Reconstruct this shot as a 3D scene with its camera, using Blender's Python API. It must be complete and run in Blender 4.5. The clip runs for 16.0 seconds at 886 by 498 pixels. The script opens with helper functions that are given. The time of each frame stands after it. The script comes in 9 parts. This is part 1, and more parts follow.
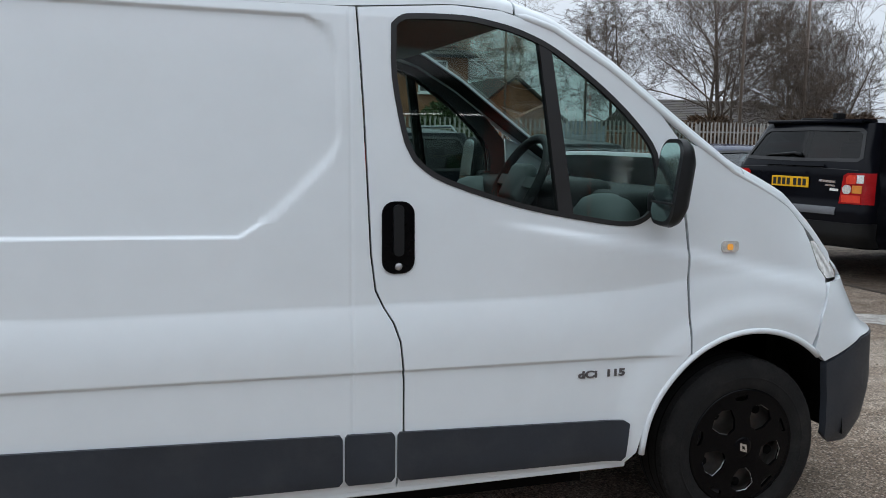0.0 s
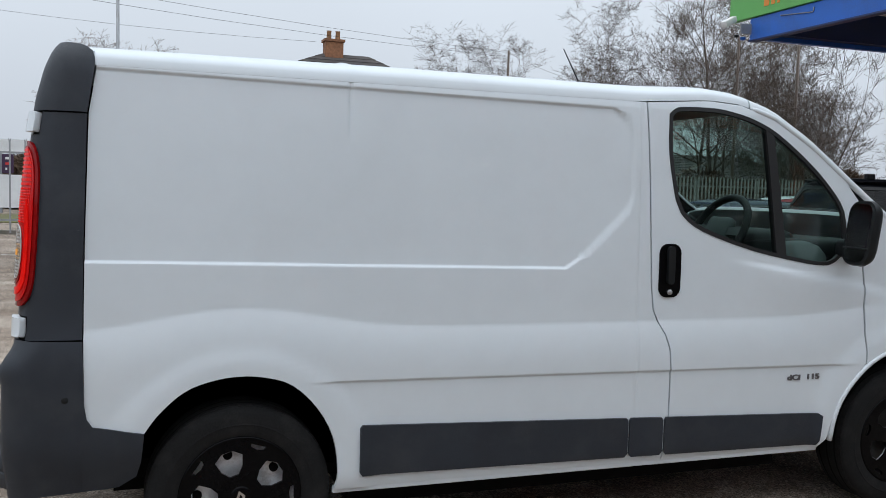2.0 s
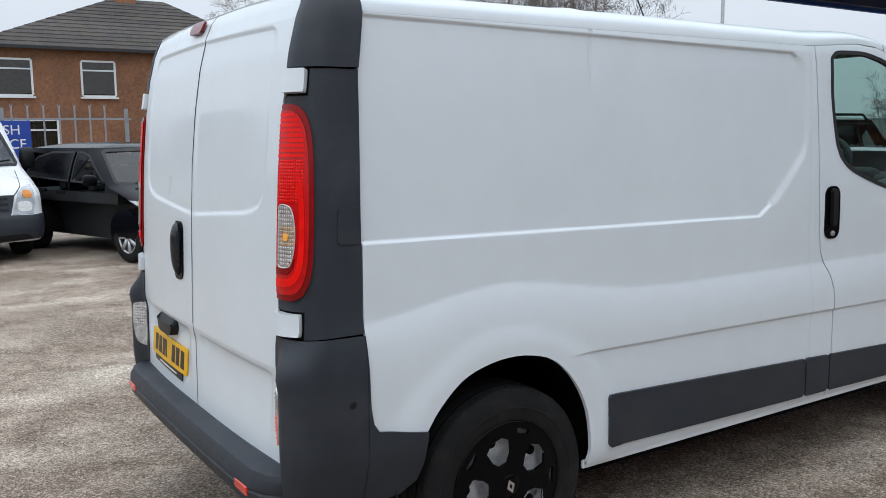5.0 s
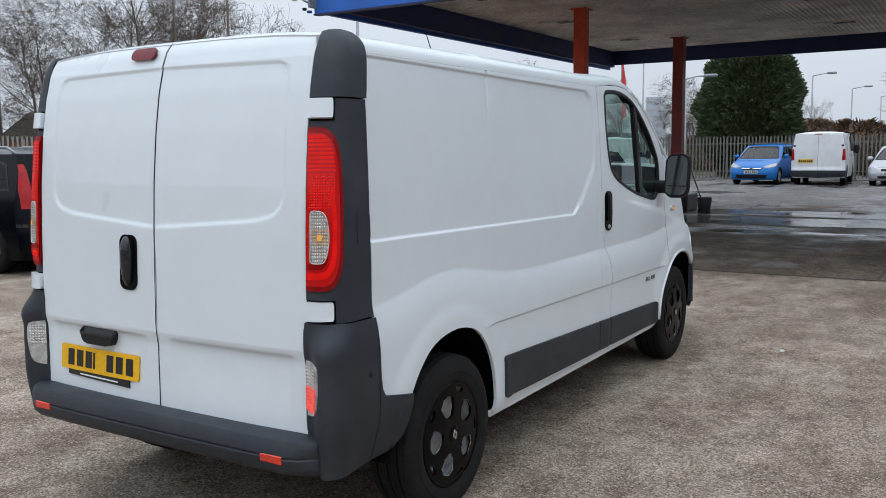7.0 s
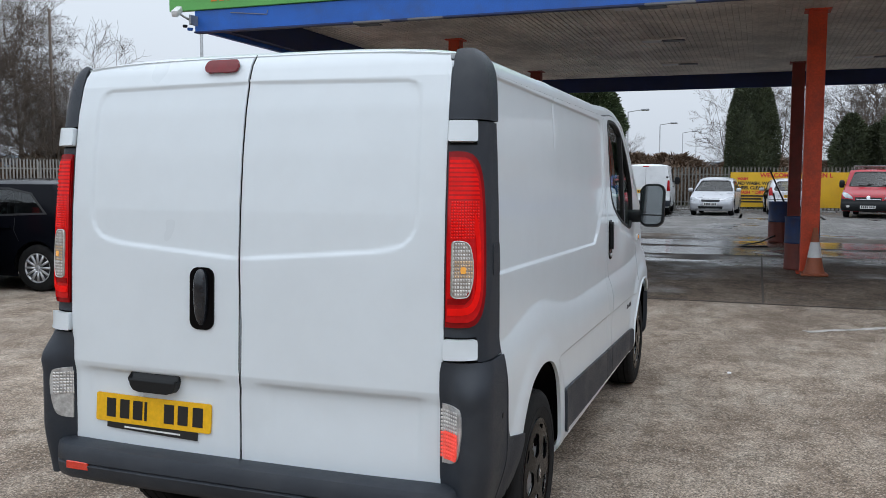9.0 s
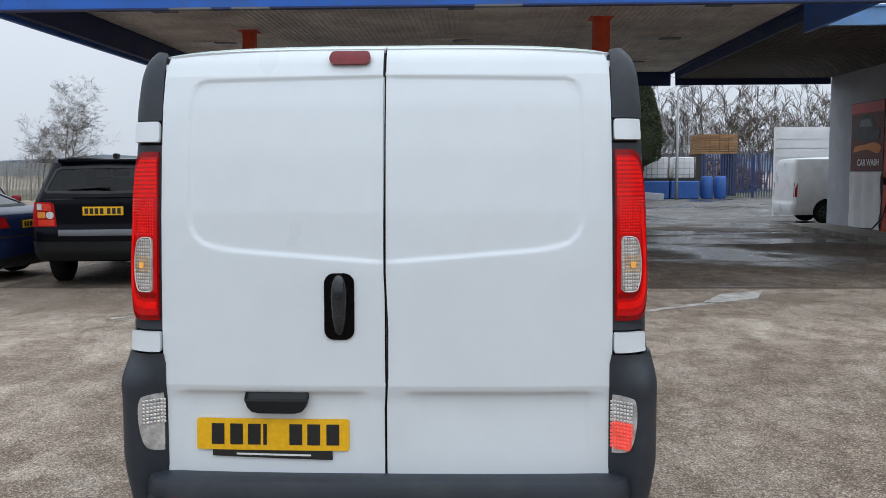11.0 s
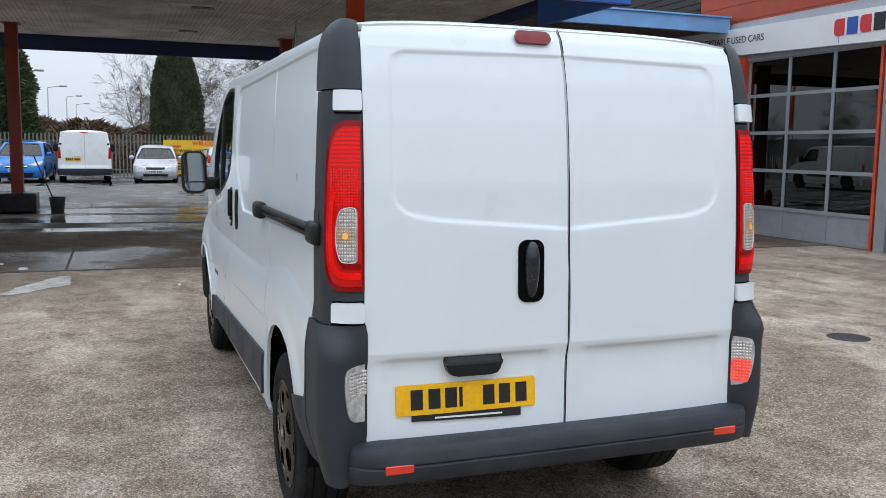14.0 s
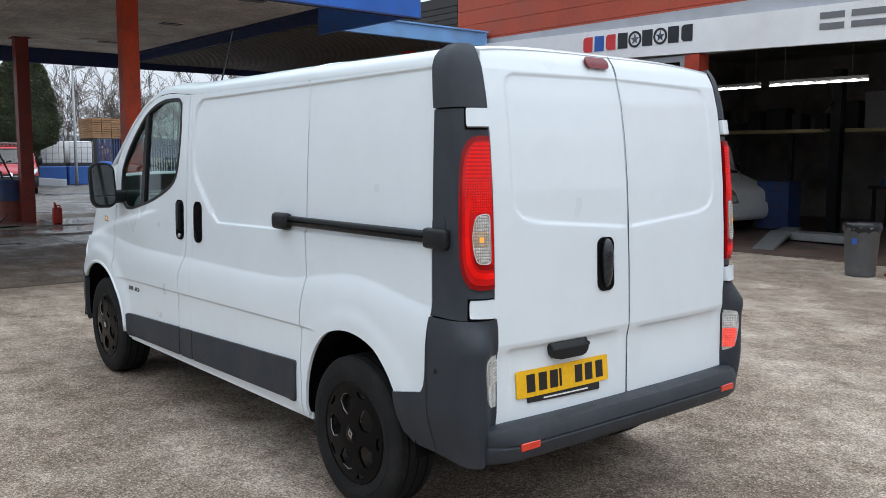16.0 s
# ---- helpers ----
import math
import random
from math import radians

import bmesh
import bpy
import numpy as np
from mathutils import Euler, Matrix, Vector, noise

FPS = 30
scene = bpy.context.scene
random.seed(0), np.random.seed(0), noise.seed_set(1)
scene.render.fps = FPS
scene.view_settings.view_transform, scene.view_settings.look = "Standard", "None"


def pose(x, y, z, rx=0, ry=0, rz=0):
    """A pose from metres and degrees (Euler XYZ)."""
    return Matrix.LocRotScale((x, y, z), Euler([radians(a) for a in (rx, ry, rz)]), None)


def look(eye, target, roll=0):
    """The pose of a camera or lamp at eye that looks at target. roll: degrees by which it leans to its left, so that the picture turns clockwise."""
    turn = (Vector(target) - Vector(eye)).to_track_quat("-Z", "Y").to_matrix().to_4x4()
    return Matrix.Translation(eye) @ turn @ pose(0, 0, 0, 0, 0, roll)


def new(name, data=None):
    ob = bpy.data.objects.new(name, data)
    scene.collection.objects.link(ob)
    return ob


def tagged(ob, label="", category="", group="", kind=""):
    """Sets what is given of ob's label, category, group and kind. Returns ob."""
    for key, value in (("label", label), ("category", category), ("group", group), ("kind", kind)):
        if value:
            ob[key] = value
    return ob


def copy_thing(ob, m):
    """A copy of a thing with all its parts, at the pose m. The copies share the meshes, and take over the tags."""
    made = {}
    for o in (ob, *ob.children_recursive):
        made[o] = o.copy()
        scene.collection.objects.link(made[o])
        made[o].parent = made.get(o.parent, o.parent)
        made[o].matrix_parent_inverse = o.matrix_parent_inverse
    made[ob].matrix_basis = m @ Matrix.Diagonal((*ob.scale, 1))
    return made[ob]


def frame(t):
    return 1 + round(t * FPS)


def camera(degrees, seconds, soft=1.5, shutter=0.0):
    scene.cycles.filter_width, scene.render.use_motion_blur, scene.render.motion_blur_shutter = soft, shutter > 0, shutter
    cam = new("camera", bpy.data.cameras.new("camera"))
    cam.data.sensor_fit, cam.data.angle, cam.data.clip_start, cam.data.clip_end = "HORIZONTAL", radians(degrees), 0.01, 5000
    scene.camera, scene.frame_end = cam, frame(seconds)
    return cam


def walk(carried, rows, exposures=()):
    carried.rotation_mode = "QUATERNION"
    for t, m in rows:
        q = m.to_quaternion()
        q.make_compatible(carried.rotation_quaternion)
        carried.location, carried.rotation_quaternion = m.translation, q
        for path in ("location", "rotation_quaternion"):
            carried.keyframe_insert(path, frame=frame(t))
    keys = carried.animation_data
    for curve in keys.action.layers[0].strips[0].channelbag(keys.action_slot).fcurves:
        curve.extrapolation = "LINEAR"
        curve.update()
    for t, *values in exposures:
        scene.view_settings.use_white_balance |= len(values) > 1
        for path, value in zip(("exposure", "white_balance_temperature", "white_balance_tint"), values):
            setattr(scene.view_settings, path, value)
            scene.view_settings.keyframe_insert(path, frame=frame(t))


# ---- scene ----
cam = camera(54.1, 16.0, 0.65)
# seconds, eye, yaw, pitch, roll
ROWS = [
    (0, 0.0, 0.0, 1.4734, -17.4, -7.34, -0.61),
    (0.5, -0.343, -0.2791, 1.4819, -18.2, -7.2, -0.29),
    (1, -0.6711, -0.3762, 1.4893, -19.04, -6.37, -0.61),
    (1.5, -1.0947, -0.5123, 1.4798, -18.95, -4.06, -1.36),
    (2, -1.4398, -0.5286, 1.4904, -18.97, -4.16, -1.63),
    (2.5, -1.7637, -0.5237, 1.4925, -19.81, -4.16, -1.64),
    (3, -2.0612, -0.4416, 1.4999, -21.26, -4.83, -0.97),
    (3.5, -2.2101, -0.2149, 1.501, -23.82, -5.94, -0.85),
    (6, -3.4225, 0.6627, 1.5126, -45.75, -7.44, 1.24),
    (6.5, -3.7776, 0.725, 1.5105, -52.75, -7.03, 1.17),
    (6.8, -3.985, 0.735, 1.508, -53.8, -6.75, 1.1),
    (7, -4.11, 0.7982, 1.5211, -58.24, -6.52, 0.68),
    (7.2, -4.23, 0.87, 1.50, -63.4, -5.85, 0.45),
    (7.5, -4.3519, 1.015, 1.5306, -66.69, -5.53, -0.09),
    (8, -4.3486, 1.2588, 1.5179, -67.56, -4.94, -0.57),
    (8.5, -4.4075, 1.5497, 1.5169, -69.36, -4.73, -0.68),
    (9, -4.4218, 1.8316, 1.5243, -70.06, -4.8, -0.19),
    (9.5, -4.3932, 2.144, 1.5179, -72.54, -4.85, -0.19),
    (10, -4.4723, 2.5081, 1.5359, -77.85, -4.98, 0.03),
    (12.5, -4.7946, 4.0499, 1.5116, -99.05, -5.28, -0.51),
    (13, -4.6908, 4.2898, 1.4999, -102.24, -5.53, -0.92),
    (13.5, -4.6478, 4.6628, 1.5041, -106.33, -6.16, -0.8),
    (14, -4.5816, 5.0049, 1.5147, -110.5, -6.59, -0.77),
    (14.5, -4.5053, 5.3392, 1.5222, -116.1, -6.39, -0.95),
    (15, -4.4719, 5.7303, 1.537, -117.0, -6.4, -0.01),
    (15.5, -4.3103, 6.0362, 1.5264, -122.61, -6.29, -0.11),
    (16, -4.1431, 6.4127, 1.5306, -129.78, -6.15, -0.16),
]
walk(cam, [(t, pose(x, y, z, 90 + pitch, roll, yaw)) for t, x, y, z, yaw, pitch, roll in ROWS],
     [(0, 0.27, 6220, 10), (1.5, 0.10, 6250, 10), (3, 0.19, 6220, 10), (3.5, 0.23, 6220, 10), (6, 0.27, 6200, 10), (6.5, 0.21, 6200, 10), (8, 0.22, 6200, 10), (10, 0.23, 6200, 10), (12.5, 0.31, 6220, 10), (13, 0.36, 6220, 10), (14.5, 0.43, 6180, 10), (16, 0.43, 6220, 10)])

# ---- world and sun: bright, even overcast ----
world = bpy.data.worlds.new("overcast_sky")
scene.world = world
world.use_nodes = True
wn, wl = world.node_tree.nodes, world.node_tree.links
wn.clear()
w_out = wn.new("ShaderNodeOutputWorld")
w_bg = wn.new("ShaderNodeBackground")
w_sky = wn.new("ShaderNodeTexSky")
w_sky.sky_type = "NISHITA"
w_sky.sun_disc = False
w_sky.sun_elevation = radians(83)
w_sky.sun_rotation = radians(233)
w_sky.dust_density = 6.0
w_sky.air_density = 1.0
w_hsv = wn.new("ShaderNodeHueSaturation")
w_hsv.inputs["Saturation"].default_value = 0.10
w_hsv.inputs["Value"].default_value = 0.11
w_co = wn.new("ShaderNodeTexCoord")
w_sep = wn.new("ShaderNodeSeparateXYZ")
w_ramp = wn.new("ShaderNodeValToRGB")
w_ramp.color_ramp.elements[0].position = 0.0
w_ramp.color_ramp.elements[0].color = (0.74, 0.79, 0.85, 1)
w_ramp.color_ramp.elements[1].position = 0.9
w_ramp.color_ramp.elements[1].color = (1.10, 1.22, 1.34, 1)
for w_at, w_col in ((0.22, (0.89, 0.965, 1.04, 1)), (0.42, (1.07, 1.18, 1.29, 1))):
    w_ramp.color_ramp.elements.new(w_at).color = w_col
w_noise = wn.new("ShaderNodeTexNoise")
w_noise.inputs["Scale"].default_value = 2.2
w_noise.inputs["Detail"].default_value = 5
w_cl = wn.new("ShaderNodeMapRange")
w_cl.inputs["To Min"].default_value = 0.90
w_cl.inputs["To Max"].default_value = 1.08
w_mul = wn.new("ShaderNodeMix")
w_mul.data_type, w_mul.blend_type = "RGBA", "MULTIPLY"
w_mul.inputs[0].default_value = 1.0
w_mix = wn.new("ShaderNodeMix")
w_mix.data_type = "RGBA"
w_mix.inputs[0].default_value = 0.82
wl.new(w_sky.outputs[0], w_hsv.inputs["Color"])
wl.new(w_co.outputs["Generated"], w_sep.inputs[0])
wl.new(w_co.outputs["Generated"], w_noise.inputs["Vector"])
wl.new(w_sep.outputs["Z"], w_ramp.inputs[0])
wl.new(w_noise.outputs["Fac"], w_cl.inputs["Value"])
wl.new(w_ramp.outputs[0], w_mul.inputs[6])
wl.new(w_cl.outputs[0], w_mul.inputs[7])
wl.new(w_hsv.outputs[0], w_mix.inputs[6])
wl.new(w_mul.outputs[2], w_mix.inputs[7])
wl.new(w_mix.outputs[2], w_bg.inputs["Color"])
w_bg.inputs["Strength"].default_value = 0.86
wl.new(w_bg.outputs[0], w_out.inputs["Surface"])

sun = new("sun", bpy.data.lights.new("sun", "SUN"))
sun.data.energy = 0.85
sun.data.angle = radians(100)
sun.data.color = (1.0, 0.99, 0.98)
sun.matrix_world = look((-1.2, -0.9, 12), (0, 0, 0))


# ---- materials ----
def M(name, base, rough=0.5, metal=0.0, var=0.12, scale=3.0, fine=60.0, fvar=0.08, bump=0.0, bscale=80.0, dirt=None, dirt_amt=0.0, dirt_scale=1.2,
      coat=0.0, emit=None, emit_strength=0.0, rvar=0.08, random_var=0.0, spec=0.5, transmission=0.0, alpha=1.0):
    """A two-scale procedural surface: broad tone, fine grain, patches of dirt, bump."""
    m = bpy.data.materials.new(name)
    m.use_nodes = True
    nt = m.node_tree
    n, l = nt.nodes, nt.links
    b = n["Principled BSDF"]
    co = n.new("ShaderNodeTexCoord")

    def noise_node(sc, detail=4, rgh=0.55):
        q = n.new("ShaderNodeTexNoise")
        q.inputs["Scale"].default_value, q.inputs["Detail"].default_value, q.inputs["Roughness"].default_value = sc, detail, rgh
        l.new(co.outputs["Object"], q.inputs["Vector"])
        return q

    broad, grain = noise_node(scale), noise_node(fine, 3)
    r1 = n.new("ShaderNodeMapRange")
    r1.inputs["From Min"].default_value, r1.inputs["From Max"].default_value = 0.3, 0.7
    r1.inputs["To Min"].default_value, r1.inputs["To Max"].default_value = 1 - var, 1 + var
    r2 = n.new("ShaderNodeMapRange")
    r2.inputs["From Min"].default_value, r2.inputs["From Max"].default_value = 0.3, 0.7
    r2.inputs["To Min"].default_value, r2.inputs["To Max"].default_value = 1 - fvar, 1 + fvar
    l.new(broad.outputs["Fac"], r1.inputs["Value"])
    l.new(grain.outputs["Fac"], r2.inputs["Value"])
    mul = n.new("ShaderNodeMath")
    mul.operation = "MULTIPLY"
    l.new(r1.outputs[0], mul.inputs[0])
    l.new(r2.outputs[0], mul.inputs[1])
    tone = mul.outputs[0]
    if random_var:
        info = n.new("ShaderNodeObjectInfo")
        r3 = n.new("ShaderNodeMapRange")
        r3.inputs["To Min"].default_value, r3.inputs["To Max"].default_value = 1 - random_var, 1 + random_var
        l.new(info.outputs["Random"], r3.inputs["Value"])
        m2 = n.new("ShaderNodeMath")
        m2.operation = "MULTIPLY"
        l.new(tone, m2.inputs[0])
        l.new(r3.outputs[0], m2.inputs[1])
        tone = m2.outputs[0]
    vm = n.new("ShaderNodeVectorMath")
    vm.operation = "SCALE"
    vm.inputs[0].default_value = base[:3]
    l.new(tone, vm.inputs["Scale"])
    col = vm.outputs[0]
    if dirt:
        patch = noise_node(dirt_scale, 7, 0.65)
        rr = n.new("ShaderNodeMapRange")
        rr.inputs["From Min"].default_value, rr.inputs["From Max"].default_value = 0.48, 0.68
        rr.inputs["To Max"].default_value = dirt_amt
        l.new(patch.outputs["Fac"], rr.inputs["Value"])
        mx = n.new("ShaderNodeMix")
        mx.data_type = "RGBA"
        mx.inputs[7].default_value = (*dirt[:3], 1)
        l.new(rr.outputs[0], mx.inputs[0])
        l.new(col, mx.inputs[6])
        col = mx.outputs[2]
    l.new(col, b.inputs["Base Color"])
    rv = n.new("ShaderNodeMapRange")
    rv.inputs["From Min"].default_value, rv.inputs["From Max"].default_value = 0.3, 0.7
    rv.inputs["To Min"].default_value, rv.inputs["To Max"].default_value = max(0.02, rough - rvar), min(1, rough + rvar)
    l.new(broad.outputs["Fac"], rv.inputs["Value"])
    l.new(rv.outputs[0], b.inputs["Roughness"])
    b.inputs["Metallic"].default_value = metal
    b.inputs["Coat Weight"].default_value = coat
    b.inputs["Coat Roughness"].default_value = 0.04
    b.inputs["Specular IOR Level"].default_value = spec
    if transmission:
        b.inputs["Transmission Weight"].default_value = transmission
    if emit:
        b.inputs["Emission Color"].default_value = (*emit, 1)
        b.inputs["Emission Strength"].default_value = emit_strength
    if bump:
        bn = noise_node(bscale, 4, 0.6)
        bp = n.new("ShaderNodeBump")
        bp.inputs["Strength"].default_value = bump
        bp.inputs["Distance"].default_value = 0.01
        l.new(bn.outputs["Fac"], bp.inputs["Height"])
        l.new(bp.outputs[0], b.inputs["Normal"])
    return m


def glass_mat(name, tint, rough=0.0, ior=1.5):
    """A pane: tinted see-through with a mirror sheen that grows at grazing angles."""
    m = bpy.data.materials.new(name)
    m.use_nodes = True
    n, l = m.node_tree.nodes, m.node_tree.links
    n.clear()
    out, mix = n.new("ShaderNodeOutputMaterial"), n.new("ShaderNodeMixShader")
    tr, gl, fr = n.new("ShaderNodeBsdfTransparent"), n.new("ShaderNodeBsdfGlossy"), n.new("ShaderNodeLayerWeight")
    tr.inputs["Color"].default_value = (*tint, 1)
    gl.inputs["Roughness"].default_value = rough
    fr.inputs["Blend"].default_value = 0.5
    f0 = ((ior - 1) / (ior + 1)) ** 2
    pw, sc = n.new("ShaderNodeMath"), n.new("ShaderNodeMath")
    pw.operation, sc.operation = "POWER", "MULTIPLY_ADD"
    pw.inputs[1].default_value = 5.0
    sc.inputs[1].default_value, sc.inputs[2].default_value = 1 - f0, f0
    l.new(fr.outputs["Facing"], pw.inputs[0])
    l.new(pw.outputs[0], sc.inputs[0])
    l.new(sc.outputs[0], mix.inputs[0])
    l.new(tr.outputs[0], mix.inputs[1])
    l.new(gl.outputs[0], mix.inputs[2])
    l.new(mix.outputs[0], out.inputs["Surface"])
    return m


def tarmac_mat(name, base, stain, pale, stone_scale, wet=0.0, bump=0.6, tone_by_place=False):
    """Worn ground: loose stone in a binder, pale scuffs, dark stains, damp patches."""
    m = bpy.data.materials.new(name)
    m.use_nodes = True
    n, l = m.node_tree.nodes, m.node_tree.links
    b = n["Principled BSDF"]
    co = n.new("ShaderNodeTexCoord")

    def tex(kind, sc, detail=5, rgh=0.6):
        q = n.new(kind)
        q.inputs["Scale"].default_value = sc
        if kind == "ShaderNodeTexNoise":
            q.inputs["Detail"].default_value, q.inputs["Roughness"].default_value = detail, rgh
        l.new(co.outputs["Object"], q.inputs["Vector"])
        return q

    def span(src, a, z, lo, hi):
        q = n.new("ShaderNodeMapRange")
        for key, v in (("From Min", a), ("From Max", z), ("To Min", lo), ("To Max", hi)):
            q.inputs[key].default_value = v
        l.new(src, q.inputs["Value"])
        return q.outputs[0]

    def blend(fac, c1, c2):
        q = n.new("ShaderNodeMix")
        q.data_type = "RGBA"
        l.new(fac, q.inputs[0])
        for i, c in ((6, c1), (7, c2)):
            if isinstance(c, tuple):
                q.inputs[i].default_value = (*c, 1)
            else:
                l.new(c, q.inputs[i])
        return q.outputs[2]

    stones = tex("ShaderNodeTexVoronoi", stone_scale)
    coarse = tex("ShaderNodeTexVoronoi", stone_scale * 0.38)
    small = tex("ShaderNodeTexNoise", stone_scale * 0.8, 4, 0.75)
    mid = tex("ShaderNodeTexNoise", 3.4, 12, 0.74)
    big = tex("ShaderNodeTexNoise", 0.42, 7, 0.62)
    streak = n.new("ShaderNodeTexNoise")
    mp = n.new("ShaderNodeMapping")
    mp.inputs["Scale"].default_value = (0.75, 1.7, 1)
    mp.inputs["Rotation"].default_value = (0, 0, 0.35)
    l.new(co.outputs["Object"], mp.inputs[0])
    l.new(mp.outputs[0], streak.inputs["Vector"])
    streak.inputs["Scale"].default_value, streak.inputs["Detail"].default_value, streak.inputs["Roughness"].default_value = 0.9, 10, 0.68
    c = blend(span(mid.outputs["Fac"], 0.38, 0.60, 0.1, 1), stain, base)
    c = blend(span(streak.outputs["Fac"], 0.47, 0.68, 0, 0.85), c, pale)
    c = blend(span(big.outputs["Fac"], 0.38, 0.58, 0.78, 0), c, stain)

    def grained(src, colour, lo, hi, a=0.0, z=1.0):
        q = n.new("ShaderNodeMix")
        q.data_type, q.blend_type = "RGBA", "MULTIPLY"
        q.inputs[0].default_value = 1.0
        l.new(colour, q.inputs[6])
        l.new(span(src, a, z, lo, hi), q.inputs[7])
        return q.outputs[2]

    def channel(tx, k):
        q = n.new("ShaderNodeSeparateColor")
        l.new(tx.outputs["Color"], q.inputs[0])
        return q.outputs[k]

    # brightness by place put into the colour: paler round (-3, 9), darker beyond
    if tone_by_place:
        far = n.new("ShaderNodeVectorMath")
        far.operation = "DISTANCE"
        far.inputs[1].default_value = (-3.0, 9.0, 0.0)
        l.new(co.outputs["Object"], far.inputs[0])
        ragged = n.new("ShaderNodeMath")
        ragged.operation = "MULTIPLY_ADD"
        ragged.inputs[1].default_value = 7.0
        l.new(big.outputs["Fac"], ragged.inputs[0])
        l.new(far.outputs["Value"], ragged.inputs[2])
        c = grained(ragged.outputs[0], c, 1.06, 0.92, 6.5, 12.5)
    c = grained(small.outputs["Fac"], c, 0.36, 1.64, 0.34, 0.66)
    c = grained(channel(coarse, 0), c, 0.78, 1.22)
    c = grained(channel(stones, 1), c, 0.55, 1.45)
    chips = blend(span(channel(stones, 2), 0.88, 0.97, 0, 0.55), c, tuple(min(1, v * 1.25) for v in pale))
    l.new(chips, b.inputs["Base Color"])
    dry = span(mid.outputs["Fac"], 0.3, 0.7, 0.95, 0.8)
    if wet:
        damp = tex("ShaderNodeTexNoise", 0.28, 6, 0.62)
        k = span(damp.outputs["Fac"], 0.50 - 0.1 * wet, 0.62 - 0.1 * wet, 0, 1)
        dark = n.new("ShaderNodeMix")
        dark.data_type, dark.blend_type = "RGBA", "MULTIPLY"
        l.new(span(k, 0, 1, 0, 0.7), dark.inputs[0])
        l.new(chips, dark.inputs[6])
        dark.inputs[7].default_value = (0.35, 0.34, 0.34, 1)
        l.new(dark.outputs[2], b.inputs["Base Color"])
        rm = n.new("ShaderNodeMix")
        l.new(k, rm.inputs[0])
        l.new(dry, rm.inputs[2])
        rm.inputs[3].default_value = 0.2
        l.new(rm.outputs[0], b.inputs["Roughness"])
    else:
        l.new(dry, b.inputs["Roughness"])
    b.inputs["Specular IOR Level"].default_value = 0.35
    bp = n.new("ShaderNodeBump")
    bp.inputs["Strength"].default_value, bp.inputs["Distance"].default_value = bump, 0.012
    l.new(small.outputs["Fac"], bp.inputs["Height"])
    l.new(bp.outputs[0], b.inputs["Normal"])
    return m


TARMAC = tarmac_mat("worn_tarmac", (0.385, 0.309, 0.242), (0.150, 0.110, 0.079), (0.55, 0.475, 0.395), 120, tone_by_place=True)
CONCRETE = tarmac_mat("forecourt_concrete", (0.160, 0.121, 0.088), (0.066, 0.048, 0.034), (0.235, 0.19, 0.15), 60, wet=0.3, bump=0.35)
FAR_TARMAC = tarmac_mat("car_park_tarmac", (0.165, 0.155, 0.146), (0.095, 0.090, 0.084), (0.25, 0.24, 0.23), 30, wet=0.18, bump=0.3)
WHITE_PAINT = M("white_van_paint", (0.745, 0.795, 0.825), 0.30, var=0.012, scale=1.5, fvar=0.012, fine=9, coat=0.45, spec=0.4, rvar=0.03, dirt=(0.52, 0.50, 0.46), dirt_amt=0.05, dirt_scale=2.6)
GREY_PLASTIC = M("grey_bumper_plastic", (0.026, 0.031, 0.040), 0.5, spec=0.4, var=0.12, scale=5, fine=420, fvar=0.16, bump=0.18, bscale=520, dirt=(0.12, 0.12, 0.12), dirt_amt=0.12, dirt_scale=6)
BLACK_PLASTIC = M("black_plastic", (0.009, 0.010, 0.011), 0.42, spec=0.3, var=0.2, fine=300, fvar=0.15, bump=0.06, bscale=300)
GLOSS_BLACK = M("gloss_black", (0.0025, 0.0025, 0.003), 0.2, var=0.15, spec=0.10)
RUBBER = M("tyre_rubber", (0.011, 0.011, 0.0112), 0.85, spec=0.25, var=0.25, scale=8, fine=150, fvar=0.25, bump=0.2, bscale=160, dirt=(0.05, 0.046, 0.042), dirt_amt=0.25, dirt_scale=9)
# near black that puts shade into hollows and gaps; also black liners and flaps
SHADOW_BLACK = M("shade_and_liner_black", (0.006, 0.006, 0.006), 0.95, spec=0.1, var=0.3, scale=6)
SEAL = M("rubber_seal", (0.012, 0.012, 0.013), 0.6, var=0.2, fine=200)
STEEL = M("bare_steel_wheel", (0.86, 0.87, 0.89), 0.38, metal=0.25, var=0.15, scale=20, fine=200, dirt=(0.18, 0.11, 0.06), dirt_amt=0.5, dirt_scale=14)
DARK_RIM = M("dark_steel_wheel", (0.10, 0.095, 0.09), 0.4, metal=0.5, var=0.3, scale=20, dirt=(0.10, 0.06, 0.04), dirt_amt=0.5, dirt_scale=14)
GALV_EDGE = M("silver_trim_edge", (0.42, 0.42, 0.43), 0.3, metal=0.6, var=0.25, scale=30)
CHROME = M("chrome", (0.75, 0.75, 0.77), 0.12, metal=1.0, var=0.05)
RED_LENS = M("red_lamp_lens", (0.66, 0.005, 0.004), 0.2, var=0.16, scale=14, fine=60, fvar=0.06, spec=0.15, coat=0.06, emit=(1.0, 0.012, 0.004), emit_strength=0.16)
DEEP_RED = M("deep_red_lens", (0.26, 0.002, 0.003), 0.14, var=0.15, scale=10, spec=0.25, coat=0.1)
RIB_RED = M("red_lens_rib", (0.50, 0.003, 0.004), 0.18, var=0.1, scale=12, spec=0.3, coat=0.15, emit=(1.0, 0.004, 0.002), emit_strength=0.05)
